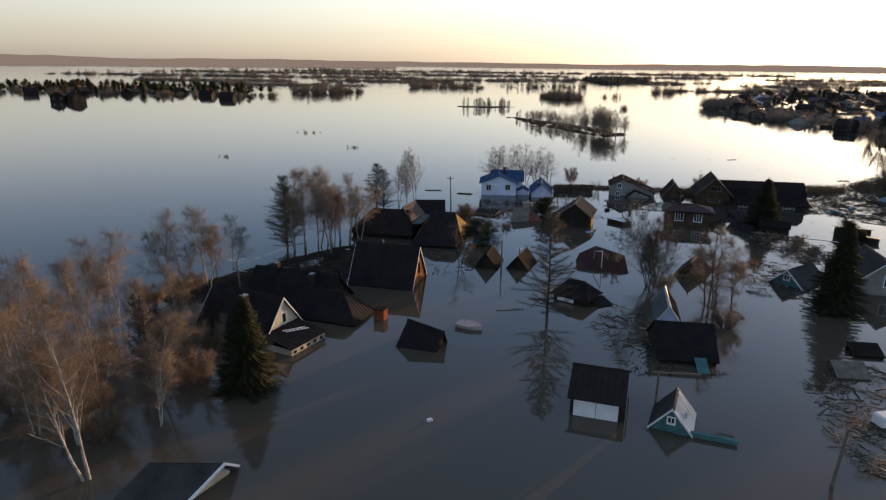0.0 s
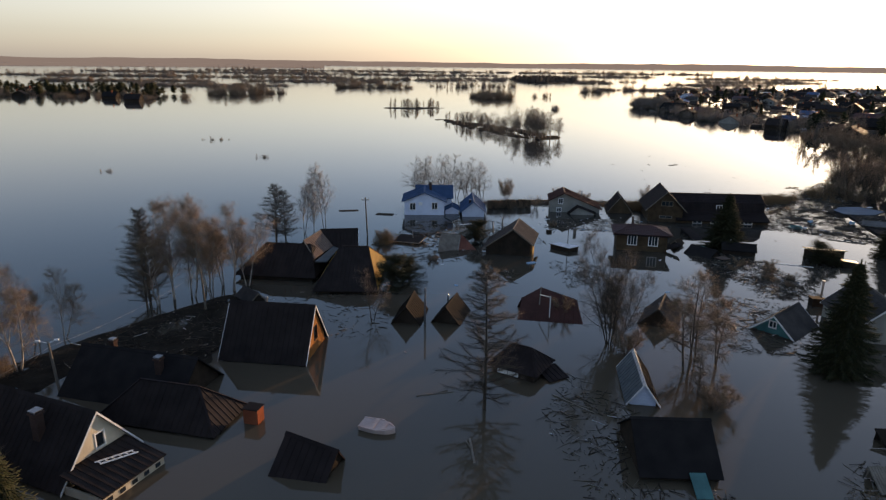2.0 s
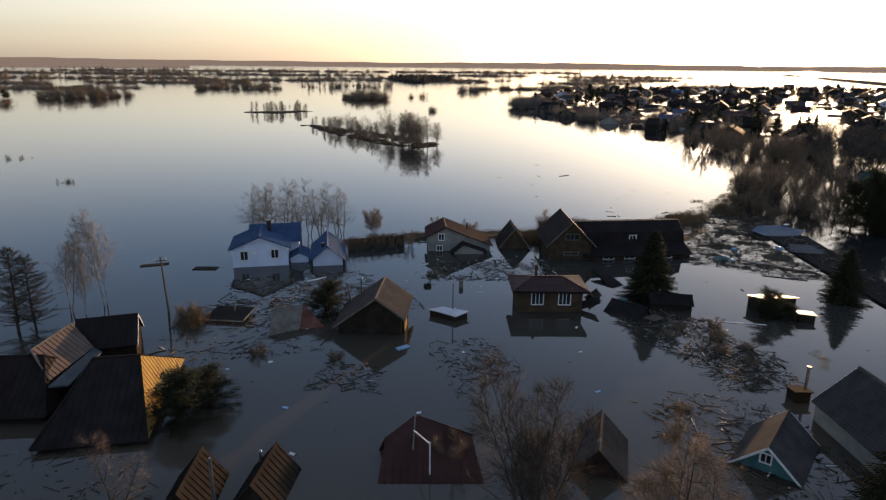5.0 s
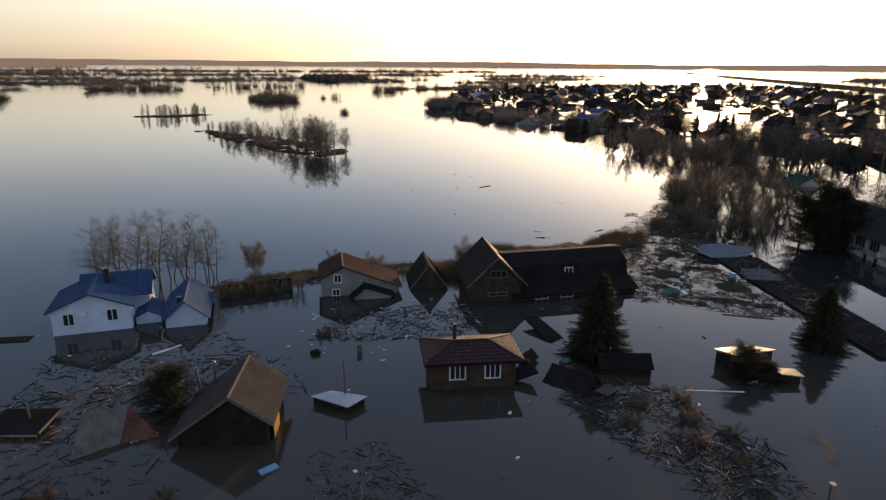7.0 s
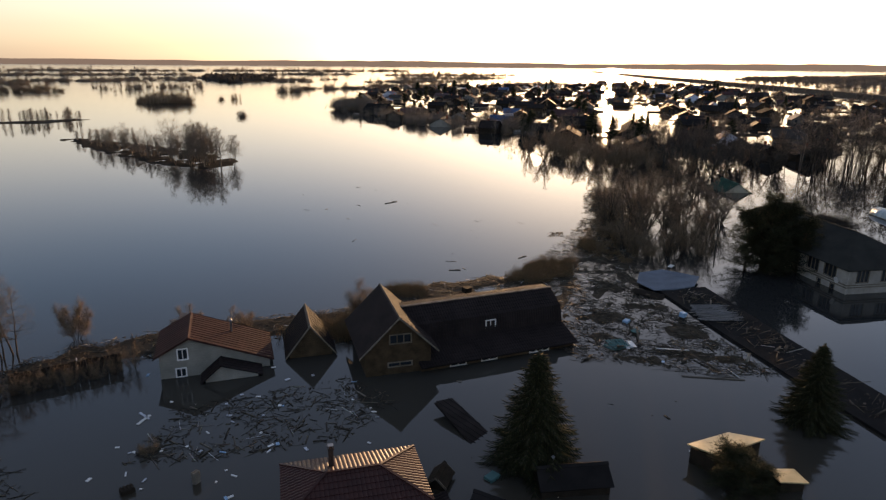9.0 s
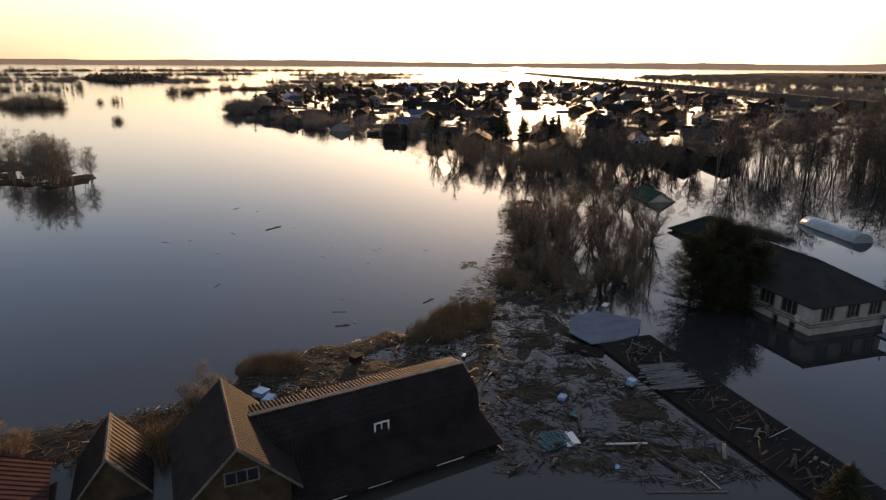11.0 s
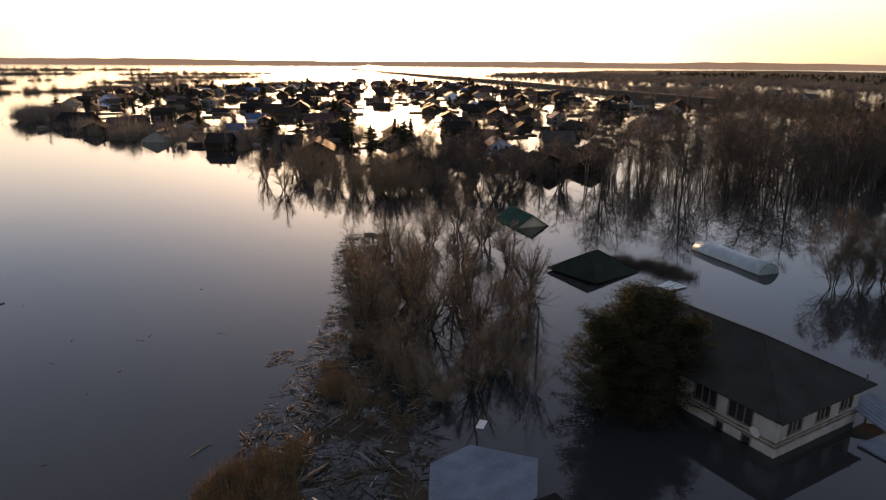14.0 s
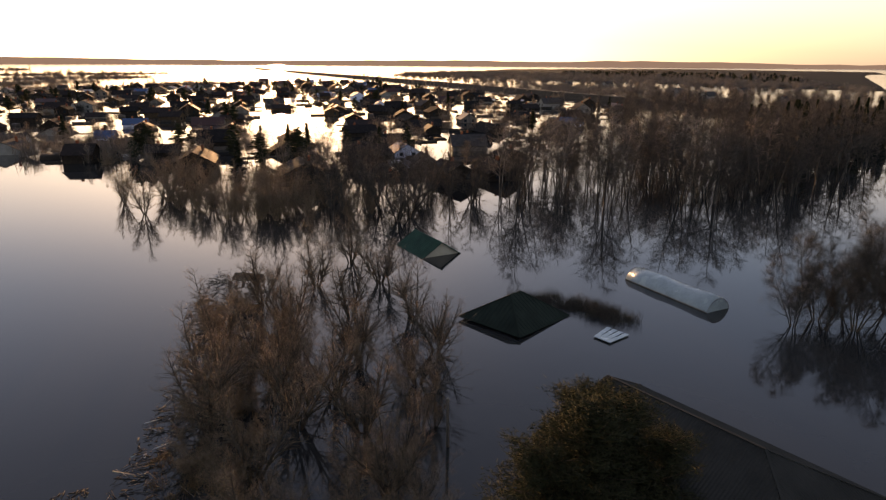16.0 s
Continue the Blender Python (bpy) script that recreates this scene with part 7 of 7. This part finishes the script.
drift("driftwood", "litter and boards drifting by the blue house", [(5.16, 97.66), (7.16, 106.66), (20.29, 106.46), (22.29, 99.96), (16.22, 95.82), (9.16, 91.66)], 750, zmax=0.05, size=(0.2, 1.9), wid=(0.03, 0.12))
drift("driftwood", "broken boards between the wrecked roofs", [(1.09, 88.47), (3.12, 98.57), (12.19, 101.74), (24.29, 99.96), (24.22, 92.82), (16.19, 90.74), (14.16, 86.66), (5.12, 86.57)], 650, zmax=0.05, size=(0.2, 2.2), wid=(0.03, 0.13))
drift("driftwood", "scraps round the dark roofs", [(-9.93, 66.41), (-8.91, 76.47), (-1.91, 78.47), (4.09, 74.47), (3.09, 66.47), (-1.91, 65.47)], 330, zmax=0.04, size=(0.15, 1.6), wid=(0.025, 0.09))
drift("driftwood", "driftwood jam beside the low shed", [(39.75, 85.39), (42.29, 87.96), (48.29, 84.46), (47.72, 79.82), (46.69, 73.74), (42.62, 71.57), (41.19, 76.74), (40.22, 80.82)], 1300, zmax=0.12, size=(0.2, 2.0), wid=(0.03, 0.11))
drift("driftwood", "boards drifting in the middle of the flood", [(12.12, 80.57), (14.16, 84.66), (18.16, 82.66), (17.12, 78.57)], 220, zmax=0.05, size=(0.15, 1.4), wid=(0.025, 0.09))
drift("driftwood", "boards drifting in the middle of the flood", [(22.12, 76.57), (22.19, 85.74), (27.19, 85.74), (28.16, 78.66)], 330, zmax=0.05, size=(0.15, 1.4), wid=(0.025, 0.09))
drift("driftwood", "litter on the drowned yard", [(-27.99, 58.12), (-19.95, 68.3), (-10.91, 77.47), (-8.91, 66.47), (-10.93, 61.41), (-19.95, 62.3)], 1100, zmax=0.2, size=(0.15, 1.5), wid=(0.025, 0.09))
drift("driftwood", "boards and branches round the sheds", [(13.62, 43.18), (13.06, 52.35), (17.09, 58.47), (19.46, 52.35), (16.54, 45.24), (22.04, 43.84), (21.02, 42.58)], 520, zmax=0.06, size=(0.12, 1.6), wid=(0.025, 0.09))
drift("driftwood", "boards drifting round the teal cottage", [(31.09, 60.47), (33.09, 70.47), (37.12, 73.57), (42.12, 70.57), (42.09, 60.47), (36.09, 59.47)], 700, zmax=0.08, size=(0.2, 2.0), wid=(0.03, 0.11))
drift("driftwood", "jam of boards against the grey house", [(40.12, 72.57), (43.19, 78.74), (49.22, 76.82), (46.16, 70.66)], 420, zmax=0.08, size=(0.2, 2.0), wid=(0.03, 0.11))
tagged(new("loose_boards", tri_mesh("loose_boards", [(lambda v, f: (v + np.array([0, 0, 0.24]), f))(*plank_pile(rw, spots_in(rw, [(79.33, 104.7), (76.4, 105.89), (72.56, 96.5), (69.98, 88.49), (67.81, 81.75), (69.95, 80.65), (74.92, 93.67)], 420), 0.14, (0.5, 3.0), (0.08, 0.2), 0.1))][0], DRIFT)),
       "grey boards strewn over the flat roof", "boards", kind="stuff")
drift("driftwood", "raft of broken boards near the post", [(24, 31), (24.01, 35.06), (27.04, 43.24), (31.05, 46.29), (35, 44), (33, 35), (28, 30)], 700, zmax=0.06, size=(0.2, 2.0), wid=(0.03, 0.10))
scatter("flattened_straw", "flattened straw caught among the boards", "straw", TUFTS, [(int(rw.integers(0, 4)), x, y, 0.02, rw.uniform(0, 6.28), rw.uniform(0.6, 1.1), 0.12) for x, y in spots_in(rw, [(24, 31), (24.01, 35.06), (27.04, 43.24), (31.05, 46.29), (35, 44), (33, 35), (28, 30)], 60)], REED)
scatter("floating_straw", "bright strand of straw adrift behind a plank", "straw", TUFTS, [(int(rw.integers(0, 4)), 50.6 + 0.24 * k + rw.normal(0, 0.2), 73.4 + 0.3 * k + rw.normal(0, 0.2), 0.02, rw.uniform(0, 6.28), 0.4, 0.06) for k in range(9)], PLANK_GOLD)
drift("driftwood", "scraps drifting on the open water", [(-29.99, 55.12), (60, 60), (64.39, 101.13), (20.29, 100.96), (-19.91, 100.47)], 90, zmax=0.03, size=(0.15, 0.7))
drift("driftwood", "knot of sticks drifting off the bank", [(80.14, 128.78), (81.99, 128.03), (83.39, 129.83), (81.39, 130.83)], 70, zmax=0.05, size=(0.15, 1.2), wid=(0.02, 0.07))
drift("driftwood", "scraps drifting on the open lake", [(60.54, 121.34), (80.79, 131.63), (100.8, 171.6), (70.5, 191.3), (40.29, 130.96)], 22, zmax=0.03, size=(0.2, 1.8))


def pole(label, x, y, h, lean=(0, 0), arm=False, lamp=False, mat=POST_WOOD):
    p = thing("utility_pole", label, "pole", x, y, 0, 0, "poles", rx=lean[0], ry=lean[1])
    bm = bmesh.new()
    tube(bm, (0, 0, -0.6), (0, 0, h), 0.11, 0.075, 8)
    part("shaft", bm, mat, p)
    if arm:
        bm = bmesh.new()
        box(bm, (0, 0, h - 0.35), (1.0, 0.08, 0.08))
        part("crossarm", bm, mat, p)
        for sx in (-0.42, 0.42):
            bm = bmesh.new()
            tube(bm, (sx, 0, h - 0.3), (sx, 0, h - 0.12), 0.04)
            part("insulator", bm, WHITE_PAINT, p)
    if lamp:
        for sx in (-1, 1):
            bm = bmesh.new()
            tube(bm, (0, 0, h - 0.1), (sx * 0.55, -0.1, h + 0.12), 0.03)
            box(bm, (sx * 0.62, -0.1, h + 0.14), (0.3, 0.16, 0.1), bevel=0.02)
            part("lamp_arm", bm, WHITE_PAINT, p)
    return p


pole("grey lamp pole with two lamps beside the yard", -19.17, 58.24, 3.8, (0, -3), lamp=True)
pole("wooden pole in the yard carrying a cable", -12.93, 72.81, 4.2, (0, -2))
pole("tall wooden pole by the lake", 1.52, 98.77, 5.2, (0, -2), arm=True)
pole("slender pale pole standing in the flood", 6.79, 68.47, 3.4, (2, 0), mat=STEEL)
pole("pale pole behind the tiled roof", 17.62, 93.82, 3.0, (0, -6), mat=STEEL)
pole("short wooden post in the flood", 21.6, 30.2, 3.6, (0, 4))
pole("post standing in the water off the bank", 96.57, 115.43, 3.2, (0, -1))
pole("post with bracket by the teal cottage", 14.72, 39.02, 2.4)
bm = bmesh.new()
box(bm, (0, 0, 0), (3.2, 0.12, 0.1))
single("beam", bm, POST_WOOD, "dark beam resting on a post", "beam", 15.92, 39.12, 2.2, -4)


def cable(label, a, b, sag=0.5):
    cu = bpy.data.curves.new("overhead_cable", 'CURVE')
    cu.dimensions, cu.bevel_depth = '3D', 0.009
    sp = cu.splines.new('POLY')
    sp.points.add(16)
    for i in range(17):
        f = i / 16
        q = Vector(a).lerp(Vector(b), f)
        sp.points[i].co = (q.x, q.y, q.z - sag * 4 * f * (1 - f), 1)
    cu.materials.append(STEEL)
    tagged(new("overhead_cable", cu), label, "cable")


cable("overhead cable between the yard poles", (-19.17, 58.24, 3.5), (-12.93, 72.81, 4.0))
cable("overhead cable leaving the lamp pole", (-19.17, 58.24, 3.5), (-25.99, 46.06, 2.8))

# the leaning corrugated roof in the near corner
lr = thing("shed_roof", "corrugated shed roof at the waterline with cream gable", "shed", -14, 29, 0, 0)
part("roof_slope", roof_face([(-2.9, -0.9, 0.0), (0.95, -1.0, 0.0), (2.5, 0.9, 1.2), (-1.6, 0.9, 1.2)], "slate"), ROOF_SLATE, lr)
part("roof_slope", roof_face([(2.75, 2.3, 0.1), (-1.3, 2.3, 0.1), (-1.6, 0.93, 1.2), (2.5, 0.93, 1.2)], "slate"), ROOF_SLATE, lr)
bm = bmesh.new()
slab(bm, [(1.15, -0.6, -0.3), (1.15, -0.6, 0.05), (2.25, 0.85, 1.05), (2.4, 1.9, 0.1), (2.4, 1.9, -0.3)], (-0.1, 0.05, 0))
part("gable_wall", bm, CREAM_WALL, lr)
bm = bmesh.new()
bar(bm, (0.98, -1.02, 0.02), (2.55, 0.9, 1.22), 0.1, 0.14); bar(bm, (2.55, 0.9, 1.22), (2.8, 2.3, 0.12), 0.1, 0.14)
part("barge_board", bm, WHITE_PAINT, lr)
for label, x, y, yaw, mt, tilt in (("grey plank roof piece slanting in the debris", 30.63, 43.48, -6, PLANK_GREY, 16), ("brown box roof standing over the debris", 34.03, 47.08, -8, MOSSY, 8)):
    bm = roof_face([(-1.2, -0.8, 0.0), (1.2, -0.8, 0.0), (1.2, 0.8, 0.35), (-1.2, 0.8, 0.35)], "board")
    box(bm, (0, -0.7, -0.25), (2.2, 0.08, 0.4)); box(bm, (0, 0.7, -0.15), (2.2, 0.08, 0.6))
    single("roof_panel", bm, mt, label, "roof", x, y, 0.3, yaw, rx=tilt)
gable_house("shed_roof", "small lean roof lying on the yard bank", -9.51, 75.97, 40, 1.6, 2.6, 0.05, 0.8, PLANK_DARK, ROOF_SLATE, PLANK_GREY, "slate", over=0.15, end=0.1, cat="shed", ry=6)

# loose things that can be told apart
for nm, label, cat, x, y, yaw, s, m in (
        ("foam_board", "white foam board drifting near the blue house", "board", 15.52, 104.42, 25, (2.4, 0.35, 0.08), WHITE_PAINT), ("plastic_sheet", "crumpled pale blue plastic sheet afloat", "sheet", 20.4, 85.35, 20, (1.1, 0.5, 0.16), CYAN_PLASTIC),
        ("floating_crate", "dark wooden crate afloat", "crate", 26.2, 99.2, 10, (0.7, 0.5, 0.3), PLANK_DARK), ("floating_crate", "bright upright box afloat", "crate", 29.5, 98.2, 30, (0.4, 0.28, 0.7), PLANK_GREY),
        ("blue_box", "blue plastic tub on the bank", "tub", 47.79, 116.73, 20, (1.5, 0.8, 0.45), CYAN_PLASTIC), ("blue_box", "small blue container on the bank", "tub", 50.99, 114.53, 40, (1.0, 0.7, 0.45), CYAN_PLASTIC), ("loading_pallet", "teal slatted panel among the driftwood", "panel", 62.14, 99.35, -10, (1.5, 1.1, 0.14), TEAL),
        ("foam_board", "white broken board among the driftwood", "board", 63.34, 98.95, 50, (1.4, 0.6, 0.1), WHITE_PAINT), ("blue_box", "blue crate among the driftwood", "crate", 66.84, 102.61, 20, (0.7, 0.5, 0.3), CYAN_PLASTIC), ("floating_beam", "long dark beam drifting with branches", "beam", 64.4, 91.8, -38, (4.4, 0.14, 0.12), POST_WOOD),
        ("pale_pole", "long pale pole lying on the water", "pole", 50.7, 82.45, -26, (4.2, 0.10, 0.10), WHITE_PAINT), ("floating_beam", "long dark log afloat", "beam", 6.5, 55.9, 8, (2.6, 0.12, 0.1), POST_WOOD), ("floating_beam", "pale slanting pole in the water", "beam", 8.05, 48.89, 88, (2.6, 0.14, 0.14), PLANK_GREY),
        ("floating_beam", "pale beams floating by the sheds", "beam", 15.66, 53.75, -52, (3.4, 0.14, 0.12), PLANK_GREY), ("teal_box", "dark teal water tank awash", "tank", 43.6, 90.4, 15, (0.8, 0.6, 0.22), TEAL), ("litter", "pale plastic canister afloat", "canister", -0.59, 36.46, 30, (0.35, 0.25, 0.2), WHITE_PAINT),
        ("floating_board", "dark platform adrift by the blue house", "platform", 4.06, 111.26, -15, (2.6, 1.1, 0.12), PLANK_DARK), ("floating_board", "dark platform adrift on the lake", "platform", -1.48, 114.07, 5, (3.0, 0.9, 0.1), PLANK_DARK), ("white_tank", "white square tank on the debris", "tank", 28.6, 36.6, 10, (1.0, 1.0, 0.8), WHITE_PAINT),
        ("blue_drum", "pale blue drum on the yard mud", "drum", -21.77, 57.64, 10, (0.4, 0.4, 0.75), CYAN_PLASTIC), ("floating_board", "white board among reeds on the bank", "board", 83.79, 111.94, 20, (1.0, 0.5, 0.1), WHITE_PAINT), ("floating_log", "log drifting on the open lake", "log", 71.5, 158.3, 15, (2.6, 0.16, 0.14), POST_WOOD),
        ("floating_log", "log drifting on the open lake", "log", 61.54, 122.84, -30, (1.3, 0.12, 0.12), POST_WOOD), ("floating_log", "log drifting on the open lake", "log", 71.14, 123.07, 10, (1.5, 0.12, 0.12), POST_WOOD)):
    bm = bmesh.new()
    box(bm, (0, 0, s[2] / 2 - 0.05), s, bevel=min(s) * 0.15)
    if nm == "floating_crate" or nm == "loading_pallet":
        for i in range(4):
            box(bm, ((i - 1.5) * s[0] / 4, 0, s[2] - 0.03), (s[0] / 6, s[1] * 1.02, 0.03))
    if nm in ("floating_log", "floating_beam"):
        box(bm, (s[0] * 0.2, s[1], s[2] * 0.5), (s[0] * 0.35, s[1] * 0.5, s[2] * 0.5), rz=14)
    single(nm, bm, m, label, cat, x, y, 0, yaw)
for i, (x, y) in enumerate(zip(rw.uniform(4, 66, 60), rw.uniform(70, 118, 60))):
    if i % 3 == 0:
        x, y = 26 + (x - 4) * 0.25, 96 + (y - 70) * 0.18
    bm = bmesh.new()
    box(bm, (0, 0, 0.02), (rw.uniform(0.12, 0.45), rw.uniform(0.08, 0.25), 0.05), bevel=0.01)
    single("litter", bm, WHITE_PAINT if i % 4 else CYAN_PLASTIC, "small pale scrap of plastic afloat", "litter", float(x), float(y), 0, float(rw.uniform(0, 180)), "floating scraps")
for i, (x, y) in enumerate([(29.8, 108.0), (32.9, 105.9), (32.7, 103.4), (29.7, 102.0), (26.7, 103.0), (28.0, 107.0), (27.9, 106.5), (27.1, 99.8), (30.3, 101.1), (37.2, 109.6), (37.5, 107.2), (39.3, 106.9), (34.0, 99.6), (34.5, 96.9), (35.7, 98.2), (35.0, 105.8), (32.7, 104.3), (34.6, 103.2), (35.9, 103.9), (34.1, 106.6)]):
    bm = bmesh.new()
    box(bm, (0, 0, 0.03), (rw.uniform(0.15, 0.45) if i not in (5, 6) else 1.2, rw.uniform(0.10, 0.24), 0.05), bevel=0.01)
    single("litter", bm, WHITE_PAINT if i % 3 == 0 else ROOF_ZINC, "pale broken foam slab afloat by the grey house", "litter", x, y, 0, float(rw.uniform(0, 180)), "foam slabs")
